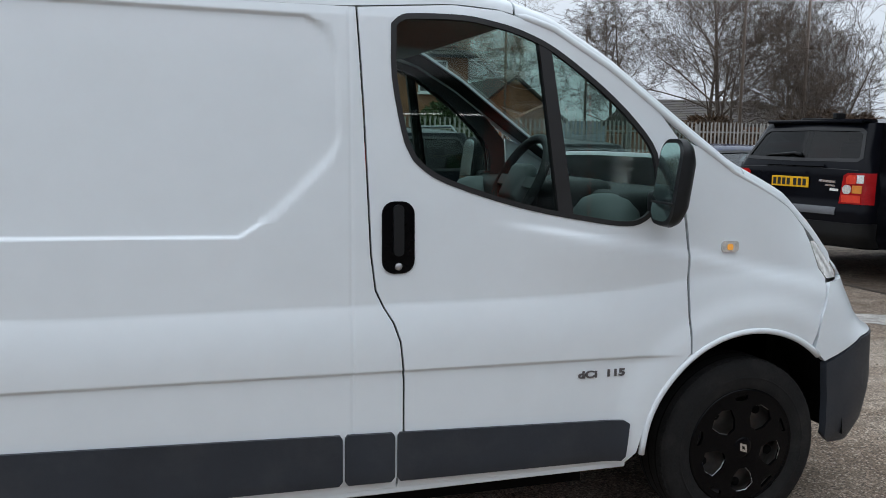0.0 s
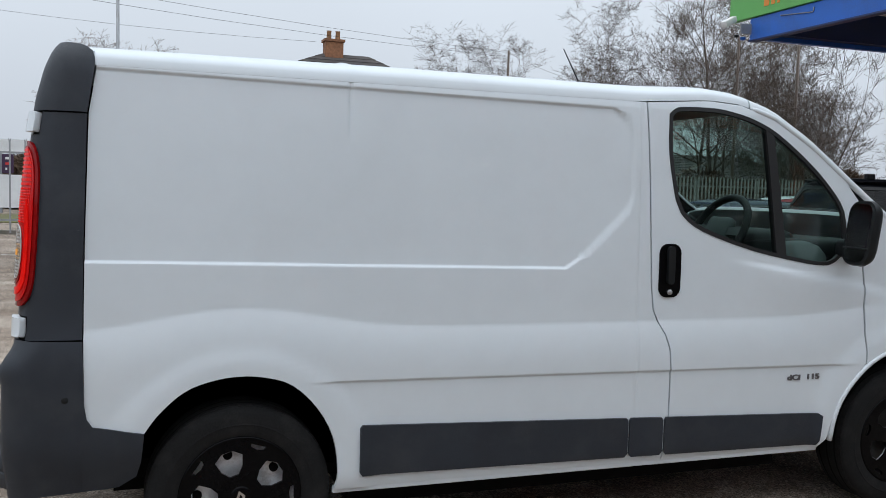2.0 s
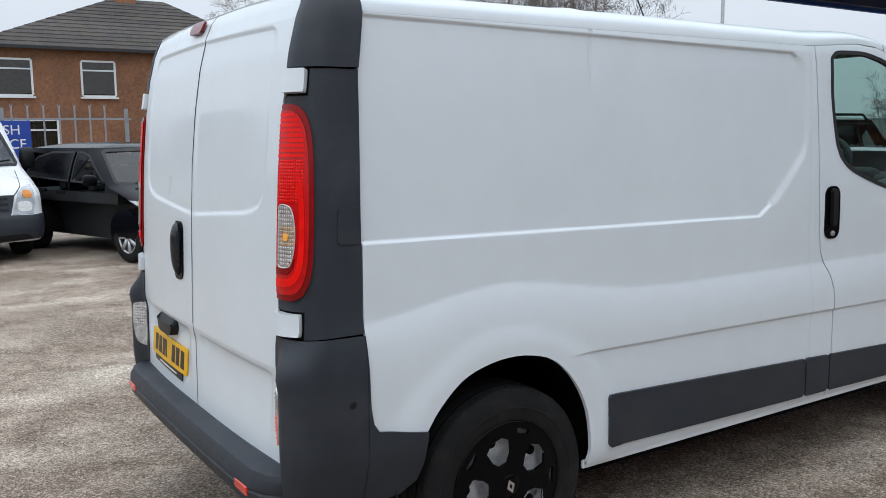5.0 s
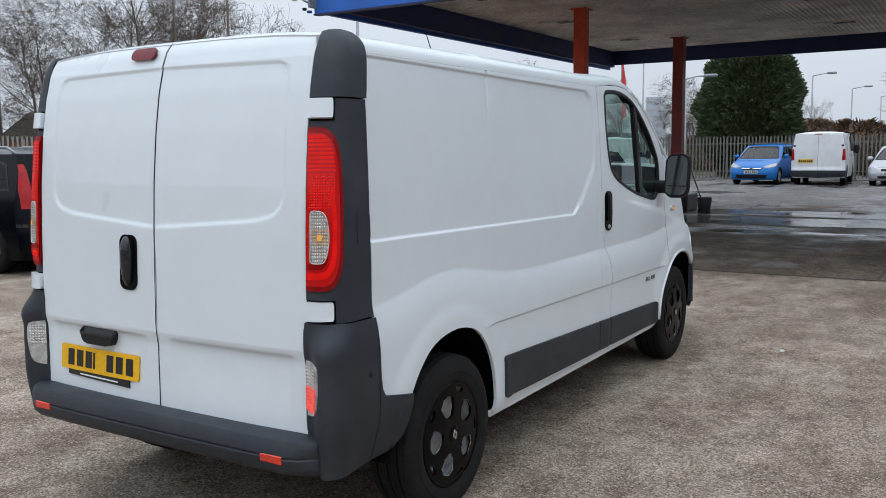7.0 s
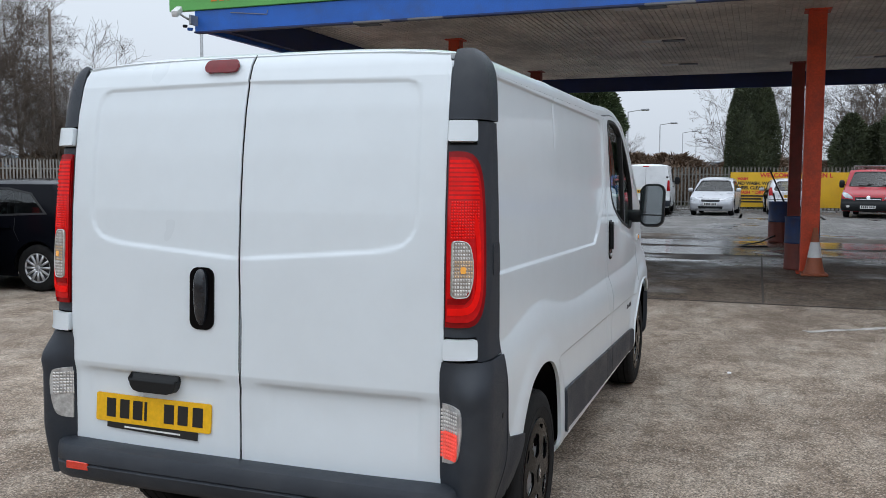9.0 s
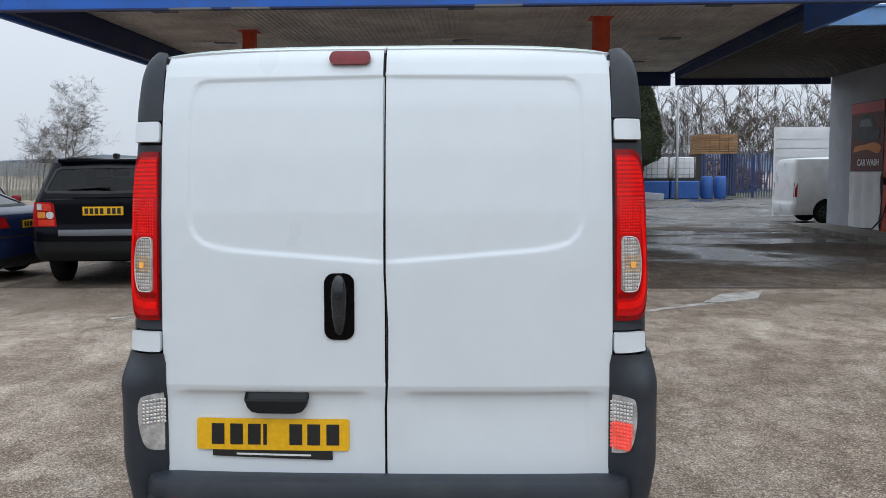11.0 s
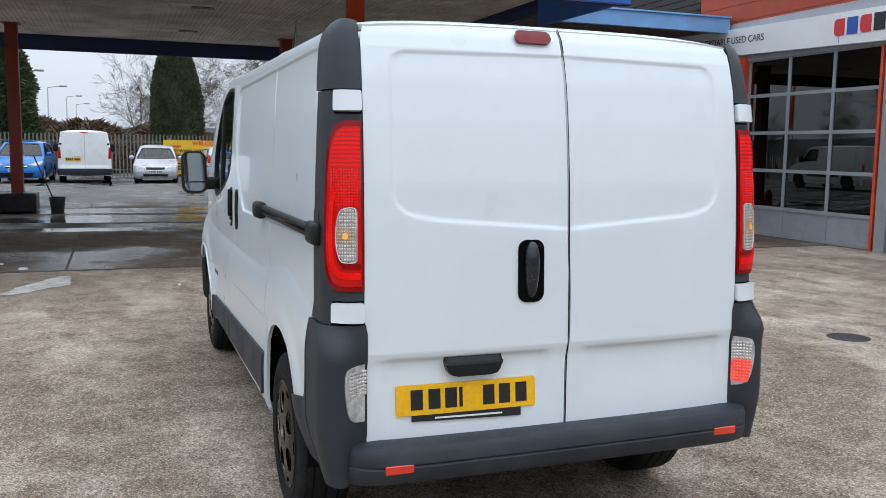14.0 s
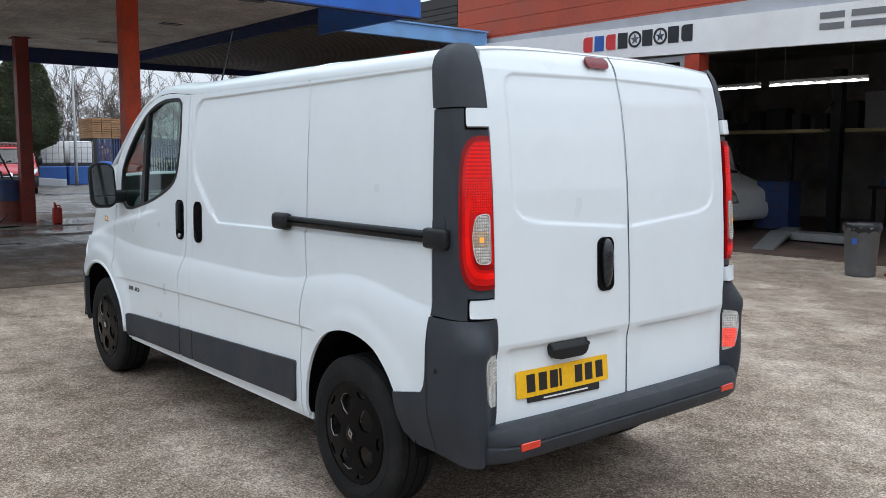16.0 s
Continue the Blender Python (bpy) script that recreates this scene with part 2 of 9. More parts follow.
CAR_TAIL = M("car_tail_lens", (0.36, 0.008, 0.010), 0.16, var=0.2, scale=9, spec=0.25, coat=0.1)
DARK_RED_LENS = M("dark_red_lens", (0.15, 0.004, 0.008), 0.12, var=0.2, scale=12, spec=0.3, coat=0.25)
ORANGE_RED = M("reflector_red", (0.72, 0.045, 0.02), 0.2, var=0.1, scale=20, fine=350, fvar=0.2, coat=0.5)
CLEAR_LENS = M("clear_lamp_lens", (0.76, 0.75, 0.72), 0.14, metal=0.30, var=0.28, scale=55, fine=90, fvar=0.10, coat=0.8, bump=0.05, bscale=60)
LENS_CASE = M("clear_lens_case", (0.55, 0.55, 0.54), 0.16, metal=0.35, var=0.3, scale=30, coat=0.6)
LENS_BACK = M("lens_reflector", (0.42, 0.38, 0.34), 0.2, metal=0.4, var=0.2, scale=30, coat=0.5)
NET_CLEAR = M("clear_lens_net", (0.66, 0.64, 0.61), 0.16, metal=0.35, var=0.3, scale=45, coat=0.6)
NET_AMBER = M("amber_tinted_net", (0.62, 0.44, 0.27), 0.16, metal=0.35, var=0.35, scale=38, coat=0.6)
HANDLE_BLACK = M("satin_black_handle", (0.014, 0.016, 0.020), 0.24, var=0.15, scale=20, spec=0.4, coat=0.4)
HEADLAMP_LENS = M("headlamp_glass", (0.34, 0.36, 0.38), 0.10, metal=0.45, var=0.3, scale=9, fine=60, fvar=0.1, coat=0.7)
AMBER = M("amber_bulb", (0.75, 0.34, 0.06), 0.25, var=0.1, emit=(1.0, 0.45, 0.08), emit_strength=0.22)
FOG_RED = M("lit_fog_lens", (0.80, 0.08, 0.06), 0.2, var=0.25, scale=26, fine=90, fvar=0.10, coat=0.5, emit=(1.0, 0.10, 0.06), emit_strength=0.25)
YELLOW_PLATE = M("yellow_plate", (0.86, 0.47, 0.010), 0.4, var=0.03, spec=0.3)
WHITE_PLATE = M("white_plate", (0.78, 0.78, 0.76), 0.35, var=0.04)
PLATE_BLACK = M("plate_black", (0.012, 0.012, 0.012), 0.4, var=0.1)
SILVER_BADGE = M("badge_grey", (0.16, 0.16, 0.17), 0.3, metal=0.7, var=0.1)
CAB_GREY = M("cab_trim_grey", (0.14, 0.16, 0.16), 0.7, var=0.15, fine=250, bump=0.1, bscale=300)
GREY_CLOTH = M("grey_headliner_cloth", (0.30, 0.31, 0.31), 0.9, var=0.1, fine=200)
CAB_DARK = M("cab_trim_dark", (0.018, 0.02, 0.021), 0.65, var=0.15, fine=250)
WINDOW = glass_mat("tinted_window", (0.62, 0.74, 0.70))
DARK_WINDOW = glass_mat("dark_window", (0.10, 0.115, 0.115), ior=1.36)
CAR_WINDOW = glass_mat("car_window", (0.30, 0.36, 0.36), ior=1.8)
SHOP_GLASS = glass_mat("shop_window_glass", (0.20, 0.21, 0.205), ior=1.8)
OFFICE_PANE = glass_mat("office_window_glass", (0.72, 0.77, 0.77), ior=1.8)
MIRROR = M("mirror_glass", (0.75, 0.8, 0.82), 0.03, metal=1.0, var=0.01)


# ---- building blocks ----
def part(name, bm, material, parent=None, label="", smooth=True):
    """Links a bmesh as one mesh object, under a thing or a part."""
    me = bpy.data.meshes.new(name)
    bm.to_mesh(me)
    bm.free()
    for p in me.polygons:
        p.use_smooth = smooth
    ob = new(name, me)
    for m in material if isinstance(material, (list, tuple)) else (material,):
        me.materials.append(m)
    if parent is not None:
        ob.parent = parent
    if label:
        ob["label"] = label
    return ob


def thing(name, label, category, group="", at=(0, 0, 0), turn=0.0, kind=""):
    ob = new(name)
    ob.empty_display_size = 0.2
    ob.matrix_basis = pose(*at, 0, 0, turn)
    return tagged(ob, label, category, group, kind)


def structure(name, bm, material, label, category, smooth=False):
    return tagged(part(name, bm, material, None, "", smooth), label, category, "", "structure")


def sharp(bm, degrees=35):
    for e in bm.edges:
        if len(e.link_faces) == 2 and e.calc_face_angle(0) > radians(degrees):
            e.smooth = False
    return bm


def box(bm, x0, x1, y0, y1, z0, z1, bevel=0.0, m=None, seg=1):
    vs = [bm.verts.new((x, y, z)) for z in (z0, z1) for y in (y0, y1) for x in (x0, x1)]
    fs = [bm.faces.new([vs[i] for i in q]) for q in ((0, 2, 3, 1), (4, 5, 7, 6), (0, 1, 5, 4), (2, 6, 7, 3), (0, 4, 6, 2), (1, 3, 7, 5))]
    made = vs
    if bevel:
        es = list({e for f in fs for e in f.edges})
        r = bmesh.ops.bevel(bm, geom=es, offset=bevel, segments=seg, affect="EDGES", profile=0.5)
        made = list({v for f in r["faces"] for v in f.verts} | {v for v in vs if v.is_valid})
    if m is not None:
        bmesh.ops.transform(bm, matrix=m, verts=[v for v in made if v.is_valid])
    return made


def boxed(*a, **k):
    bm = bmesh.new()
    box(bm, *a, **k)
    return bm


def tube(bm, pts, radii, seg=8, caps=True):
    """A round bar along points; radii: one or one a point."""
    pts = [Vector(p) for p in pts]
    if not isinstance(radii, (list, tuple)):
        radii = [radii] * len(pts)
    rings, side = [], None
    for i, p in enumerate(pts):
        d = (pts[min(i + 1, len(pts) - 1)] - pts[max(i - 1, 0)]).normalized()
        if side is None:
            side = d.orthogonal().normalized()
        side = (side - d * side.dot(d)).normalized()
        up = d.cross(side)
        rings.append([bm.verts.new(p + radii[i] * (math.cos(a) * side + math.sin(a) * up)) for a in (2 * math.pi * k / seg for k in range(seg))])
    for a, b in zip(rings, rings[1:]):
        for k in range(seg):
            bm.faces.new((a[k], a[(k + 1) % seg], b[(k + 1) % seg], b[k]))
    if caps:
        bm.faces.new(rings[0][::-1])
        bm.faces.new(rings[-1])
    return bm


def tubed(*a, **k):
    return tube(bmesh.new(), *a, **k)


def lathe(bm, profile, seg=32, axis="y", at=(0, 0, 0), close=False):
    """Turns (radius, along) pairs round an axis."""
    rings = []
    for r, d in profile:
        ring = []
        for k in range(seg):
            a = 2 * math.pi * k / seg
            c, s = r * math.cos(a), r * math.sin(a)
            v = (c, d, s) if axis == "y" else (c, s, d) if axis == "z" else (d, c, s)
            ring.append(bm.verts.new(Vector(v) + Vector(at)))
        rings.append(ring)
    pairs = list(zip(rings, rings[1:]))
    if close:
        pairs.append((rings[-1], rings[0]))
    for a, b in pairs:
        for k in range(seg):
            bm.faces.new((a[k], a[(k + 1) % seg], b[(k + 1) % seg], b[k]))
    bmesh.ops.recalc_face_normals(bm, faces=bm.faces)
    return bm


def prism(bm, outline, depth, f=None, holes=()):
    """A plate from a 2D outline (with holes), as thick as depth; f maps (a, b, c) into space."""
    f = f or (lambda a, b, c: (a, b, c))
    es = []
    for loop in (outline, *holes):
        vs = [bm.verts.new((a, b, 0)) for a, b in loop]
        es += [bm.edges.new((vs[i], vs[(i + 1) % len(vs)])) for i in range(len(vs))]
    fs = [g for g in bmesh.ops.triangle_fill(bm, use_beauty=True, edges=es)["geom"] if isinstance(g, bmesh.types.BMFace)]
    r = bmesh.ops.extrude_face_region(bm, geom=fs)
    for v in (g for g in r["geom"] if isinstance(g, bmesh.types.BMVert)):
        v.co.z += depth
    vs = {v for e in es for v in e.verts} | {v for fc in fs if fc.is_valid for v in fc.verts} | {g for g in r["geom"] if isinstance(g, bmesh.types.BMVert)}
    for v in vs:
        v.co = Vector(f(*v.co))
    bmesh.ops.recalc_face_normals(bm, faces=bm.faces)
    return bm


def skin(outline, f, da, db, depth=0.012, holes=(), lift=0.0, lines=()):
    """A shaped sheet: a 2D outline cut into a fine net, laid on the surface f(a, b), with a turned-in edge. lift: metres proud of the surface."""
    bm = bmesh.new()
    es = []
    for loop in (outline, *holes):
        vs = [bm.verts.new((a, b, 0)) for a, b in loop]
        es += [bm.edges.new((vs[i], vs[(i + 1) % len(vs)])) for i in range(len(vs))]
    bmesh.ops.triangle_fill(bm, use_beauty=True, edges=es)
    bmesh.ops.dissolve_limit(bm, angle_limit=0.01, verts=bm.verts, edges=bm.edges)
    for axis, step in ((0, da), (1, db)):
        lo, hi = min(p[axis] for p in outline), max(p[axis] for p in outline)
        cuts = [lo + (hi - lo) * k / max(1, round((hi - lo) / step)) for k in range(1, max(1, round((hi - lo) / step)))]
        cuts += [c for ax, c in lines if ax == axis and lo < c < hi]
        no = (1, 0, 0) if axis == 0 else (0, 1, 0)
        for c in cuts:
            bmesh.ops.bisect_plane(bm, geom=list(bm.verts) + list(bm.edges) + list(bm.faces), plane_co=(c if axis == 0 else 0, c if axis == 1 else 0, 0), plane_no=no, dist=1e-5)
    e = 1e-3

    def normal(a, b):
        p = Vector(f(a, b))
        return ((Vector(f(a + e, b)) - p).cross(Vector(f(a, b + e)) - p)).normalized()

    nrm = {}
    for v in bm.verts:
        a, b = v.co.x, v.co.y
        nrm[v] = normal(a, b)
        v.co = Vector(f(a, b)) + nrm[v] * lift
    border = [x for x in bm.edges if x.is_boundary]
    near = {v for x in border for v in x.verts}
    if depth:
        r = bmesh.ops.extrude_edge_only(bm, edges=border)
        fresh = [g for g in r["geom"] if isinstance(g, bmesh.types.BMVert)]
        for v in fresh:
            src = next(x.other_vert(v) for x in v.link_edges if x.other_vert(v) in near)
            v.co = src.co - nrm[src] * depth
        for x in border:
            x.smooth = False
    bmesh.ops.recalc_face_normals(bm, faces=bm.faces)
    bm.normal_update()
    return bm


def mix(a, b, t):
    return a + (b - a) * t


def smoothstep(t):
    t = max(0.0, min(1.0, t))
    return t * t * (3 - 2 * t)


def rounded(x0, x1, z0, z1, r, n=5):
    """The outline of a rectangle with round corners."""
    pts = []
    for cx, cz, a0 in ((x1 - r, z0 + r, -90), (x1 - r, z1 - r, 0), (x0 + r, z1 - r, 90), (x0 + r, z0 + r, 180)):
        pts += [(cx + r * math.cos(radians(a0 + 90 * k / n)), cz + r * math.sin(radians(a0 + 90 * k / n))) for k in range(n + 1)]
    return pts


def inset(loop, d):
    """The outline moved inwards by d."""
    n = len(loop)
    area = sum(loop[i][0] * loop[(i + 1) % n][1] - loop[(i + 1) % n][0] * loop[i][1] for i in range(n))
    s = 1 if area > 0 else -1
    out = []
    for i in range(n):
        (ax, ay), (bx, by), (cx, cy) = loop[i - 1], loop[i], loop[(i + 1) % n]
        n1 = Vector((-(by - ay), bx - ax)).normalized() * s
        n2 = Vector((-(cy - by), cx - bx)).normalized() * s
        m = (n1 + n2).normalized()
        k = d / max(0.4, m.dot(n1))
        out.append((bx + m.x * k, by + m.y * k))
    return out


def words(name, text, size, material, parent, m, label="", depth=0.002, fat=0.0):
    """Raised lettering, centred, in the built-in face."""
    cu = bpy.data.curves.new(name, "FONT")
    cu.body, cu.size, cu.extrude, cu.offset = text, size, depth, fat
    cu.align_x, cu.align_y = "CENTER", "CENTER"
    tmp = bpy.data.objects.new(name, cu)
    me = bpy.data.meshes.new_from_object(tmp)
    bpy.data.objects.remove(tmp)
    ob = new(name, me)
    me.materials.clear()
    me.materials.append(material)
    ob.parent = parent
    ob.matrix_basis = m
    if label:
        ob["label"] = label
    return ob


# ---- the white panel van ----
VAN = thing("panel_van", "white panel van with grey plastic bumpers and black wheel trims", "van", at=(0, 3.507, 0))
R_AXLE, F_AXLE, HUB = -1.102, 2.008, 0.347
H_Z = (0.90, 1.0, 1.17, 1.4, 1.6, 1.75, 1.84, 1.87, 1.90, 1.93, 1.955)
H_W = (0.870, 0.869, 0.868, 0.862, 0.854, 0.846, 0.838, 0.832, 0.822, 0.800, 0.75)
NOSE_Z = (0.27, 0.35, 0.5, 0.72, 0.76, 0.86, 0.97, 1.08, 1.17, 1.3, 1.5)
NOSE_X = (2.76, 2.82, 2.86, 2.85, 2.77, 2.70, 2.65, 2.54, 2.44, 2.36, 2.3)
EDGE_X = (-2.0, 0.5, 0.87, 1.03, 1.21, 1.42, 1.68, 1.92, 2.16, 2.33, 2.45)
EDGE_Z = (1.866, 1.866, 1.892, 1.882, 1.828, 1.708, 1.522, 1.360, 1.240, 1.115, 0.99)
TOP_X = (-1.76, -1.70, -1.6, -0.5, 0.6, 0.87, 1.03, 1.21, 1.42, 1.68, 1.92, 2.16, 2.33, 2.45, 2.52)
TOP_Z = (1.93, 1.957, 1.966, 1.975, 1.97, 1.982, 1.968, 1.912, 1.79, 1.604, 1.432, 1.33, 1.222, 1.11, 1.03)
RECESS = [(-1.70, 1.197), (0.192, 1.167), (0.30, 1.235), (0.478, 1.41), (0.50, 1.47), (0.492, 1.74), (0.468, 1.80), (0.40, 1.834), (-0.71, 1.848), (-1.70, 1.86)]


def inside(loop, x, z):
    """How deep a point lies inside an outline (below zero outside), in metres."""
    best, hit = 9.0, False
    for i in range(len(loop)):
        (ax, az), (bx, bz) = loop[i - 1], loop[i]
        dx, dz = bx - ax, bz - az
        t = max(0, min(1, ((x - ax) * dx + (z - az) * dz) / (dx * dx + dz * dz)))
        best = min(best, math.hypot(x - ax - t * dx, z - az - t * dz))
        if (az > z) != (bz > z) and x < ax + (z - az) / (bz - az) * dx:
            hit = not hit
    return best if hit else -best


def W(x, z, cargo=True):
    """Half width of the body."""
    w = float(np.interp(z, H_Z, H_W))
    zf = 0.93 + 0.085 * math.exp(-((x - R_AXLE) / 0.40) ** 2) + 0.06 * math.exp(-((x - F_AXLE) / 0.42) ** 2)
    fl_ = max(0.0, min(1.0, (zf + 0.015 - z) / 0.17))
    w += 0.024 * (1 - (1 - fl_) ** 2)
    if z < 0.5:
        w -= 0.03 * smoothstep((0.40 - z) / 0.15)
    if -0.86 < x < 1.70:
        zc = 0.743 - 0.013 * x
        fade = smoothstep((x + 0.86) / 0.12) * smoothstep((1.70 - x) / 0.12)
        w -= 0.009 * fade * smoothstep((zc - z) / 0.010)
    if cargo and x < 0.6 and z > 1.1:
        w -= 0.010 * smoothstep((inside(RECESS, x, z) + 0.002) / 0.010)
        if abs(x + 0.712) < 0.012 and z > 1.62:
            w -= 0.007 * (1 - abs(x + 0.712) / 0.012) * smoothstep((z - 1.62) / 0.1)
    if cargo and abs(x - 0.533) < 0.008 and z > 0.40:
        w -= 0.0025 * (1 - abs(x - 0.533) / 0.008)
    if x > 0.95:
        drop = float(np.interp(x, (0.9, 1.096, 1.755, 2.41), (1.225, 1.194, 1.085, 0.926))) - z
        w += 0.012 * smoothstep((x - 0.95) / 0.35) * smoothstep((drop + 0.008) / 0.030) * (1 - smoothstep((drop - 0.03) / 0.24))
    if x > 1.4:
        rw = math.hypot(x - F_AXLE, z - 0.35)
        w += 0.016 * smoothstep((0.585 - rw) / 0.09)
    if x < -0.6 and z < 0.95:
        rw = math.hypot(x - R_AXLE, (z - 0.36) * 0.98)
        w += 0.010 * smoothstep((0.53 - rw) / 0.07)
    if x > 1.95:
        nx = float(np.interp(z, NOSE_Z, NOSE_X))
        k = min(0.9999, max(0.0, (x - 1.95) / (nx - 1.95)))
        w *= (1 - k ** 3.4) ** (1 / 3.4)
    return w


def side_r(x, z):
    return (x, -W(x, z), z)


def side_l(x, z):
    return (-x, W(-x, z), z)


def top(x, a):
    """Roof, screen and bonnet: a runs from -1 (right edge) to 1."""
    ze, zc = float(np.interp(x, EDGE_X, EDGE_Z)), float(np.interp(x, TOP_X, TOP_Z))
    ye = W(x, ze, False)
    s = math.sin(max(-1, min(1, a)) * math.pi / 2)
    bump_z = 0.006 * max(0, 1 - abs(x + 0.712) / 0.02)
    return (x, ye * s, ze + (zc - ze + bump_z) * (1 - abs(s) ** 3.2) ** (1 / 3.2))


XR_Z = (0.30, 0.5, 0.78, 0.83, 1.0, 1.2, 1.4, 1.6, 1.75, 1.85, 1.91, 1.945, 1.97)
XR_X = (-1.875, -1.873, -1.868, -1.878, -1.872, -1.864, -1.852, -1.832, -1.808, -1.782, -1.757, -1.728, -1.69)
R_PANEL = [(0.010, 1.236), (0.5, 1.274), (0.565, 1.286), (0.605, 1.300), (0.632, 1.325), (0.647, 1.355), (0.652, 1.40), (0.648, 1.78), (0.640, 1.808), (0.622, 1.828), (0.595, 1.838), (0.0, 1.848)]


def x_rear(y, z):
    x = float(np.interp(z, XR_Z, XR_X))
    ay = abs(y)
    x += 0.022 * (ay / 0.74) ** 3
    x += 0.0065 * smoothstep((inside(R_PANEL, ay, z) + 0.006) / 0.018) if z > 1.15 else 0
    if z < 0.83:
        x += 0.013 * smoothstep((ay - 0.07) / 0.03) * smoothstep((0.685 - ay) / 0.03) * smoothstep((0.812 - z) / 0.014) * smoothstep((z - 0.52) / 0.26)
    return x


def rear(y, z):
    return (x_rear(y, z), -y, z)


def corner(sgn):
    """The rear corner, from the door's edge (u = 0) round to the side (u = 1)."""
    def f(u, z):
        if sgn > 0:
            u = -u
        zz = min(z, 1.94)
        w = W(-1.64, zz, False)
        low = smoothstep((0.935 - z) / 0.11)
        x0, y0 = float(np.interp(z, XR_Z, XR_X)) + 0.026, min(0.742, w - 0.02)
        x2, y2 = float(np.interp(z, (0.925, 1.27, 1.705, 1.862, 1.94), (-1.637, -1.633, -1.622, -1.598, -1.58))), w - 0.002 * low
        r = min(0.098, (y2 - y0) * 0.82)
        la, lb, arc = y2 - y0 - r, x2 - x0 - r, r * math.pi / 2
        s = u * (la + lb + arc)
        if s < la:
            x, y = x0 + 0.05 * s * s, y0 + s
        elif s < la + arc:
            t = (s - la) / r
            x, y = x0 + r - r * math.cos(t) + 0.05 * la * la, y2 - r + r * math.sin(t)
        else:
            x, y = x0 + r + (s - la - arc), y2
        tuck = smoothstep((0.60 - z) / 0.26)
        y -= 0.055 * tuck * u
        x += 0.035 * tuck * (1 - u)
        x -= 0.058 * low * smoothstep((u - 0.03) / 0.34) * (1 - smoothstep((u - 0.55) / 0.45))
        return (x, sgn * y, z)
    return f


def smooth_line(p, k=3):
    """The same open line with points put in between along a smooth curve."""
    out = []
    for i in range(len(p) - 1):
        a, b, c, d = p[max(0, i - 1)], p[i], p[i + 1], p[min(len(p) - 1, i + 2)]
        for j in range(k):
            t = j / k
            out.append(tuple(0.5 * (2 * b[q] + (c[q] - a[q]) * t + (2 * a[q] - 5 * b[q] + 4 * c[q] - d[q]) * t * t + (3 * b[q] - a[q] - 3 * c[q] + d[q]) * t ** 3) for q in (0, 1)))
    return out + [p[-1]]


R_ARCH = [(-1.436, 0.601), (-1.388, 0.666), (-1.307, 0.738), (-1.22, 0.773), (-1.12, 0.788), (-1.02, 0.780), (-0.92, 0.745), (-0.826, 0.652), (-0.765, 0.538), (-0.746, 0.404), (-0.757, 0.335)]
R_ARCH = smooth_line(R_ARCH)
F_ARCH = [(F_AXLE + 0.44 * math.cos(radians(a)), 0.35 + 0.44 * math.sin(radians(a))) for a in range(18, 181, 5)]
SEAM = [(0.553, 1.8655), (0.570, 1.566), (0.591, 1.107), (0.606, 0.99), (0.632, 0.935), (0.662, 0.885), (0.683, 0.824), (0.695, 0.70), (0.695, 0.526), (0.672, 0.335)]
DOOR_WIN = [(0.667, 1.82), (0.667, 1.655), (0.698, 1.485), (0.718, 1.43), (0.75, 1.385), (0.845, 1.327), (1.10, 1.247), (1.366, 1.195), (1.49, 1.18), (1.55, 1.19), (1.595, 1.225), (1.62, 1.285),
            (1.60, 1.425), (1.52, 1.53), (1.39, 1.645), (1.22, 1.762), (1.10, 1.815), (1.0, 1.84), (0.90, 1.854), (0.76, 1.853), (0.70, 1.846)]
DOOR_WIN = smooth_line(DOOR_WIN + DOOR_WIN[:1], 3)[:-1]


def flip(loop):
    return [(-a, b) for a, b in loop][::-1]


def shift(loop, d):
    return [(a + d, b) for a, b in loop]


SIDE_LINES = [(1, 1.15 + 0.004 * k) for k in range(16)] + [(1, 1.818 + 0.004 * k) for k in range(12)] + [(1, 0.715 + 0.004 * k) for k in range(12)] + [(0, 0.18 + 0.01 * k) for k in range(34)]
SIDE_LINES += [(0, -0.724 + 0.004 * k) for k in range(7)] + [(0, 0.525 + 0.004 * k) for k in range(5)] + [(1, 0.925 + 0.01 * k) for k in range(12)]
LEFT_LINES = [(a, -c if a == 0 else c) for a, c in SIDE_LINES]
REAR_LINES = [(1, 1.215 + 0.005 * k) for k in range(38)] + [(1, 1.826 + 0.004 * k) for k in range(8)] + [(0, s * (0.585 + 0.006 * k)) for k in range(14) for s in (-1, 1)] + [(1, 0.785 + 0.008 * k) for k in range(7)]
sill = [(-0.60, 0.335), (0.0, 0.335), (0.5, 0.335)]
cargo_r = [(-1.633, 0.925), (-1.629, 1.27), (-1.617, 1.705), (-1.592, 1.8655), (-0.7, 1.8655)] + SEAM + sill[::-1] + R_ARCH[::-1] + [(-1.604, 0.632), (-1.622, 0.66), (-1.630, 0.709)]
part("side_panel", skin(cargo_r, side_r, 0.03, 0.02, 0.014, lines=SIDE_LINES), WHITE_PAINT, VAN)
# the far side: fixed quarter, sliding door
quarter_l = [(-1.633, 0.925), (-1.629, 1.27), (-1.617, 1.705), (-1.592, 1.8655), (-0.722, 1.8655), (-0.716, 1.2), (-0.73, 0.98), (-0.70, 0.80), (-0.715, 0.335)] + R_ARCH[::-1] + [(-1.604, 0.632), (-1.622, 0.66), (-1.630, 0.709)]
part("quarter_panel", skin(flip(quarter_l), side_l, 0.03, 0.02, 0.014, lines=LEFT_LINES), WHITE_PAINT, VAN)
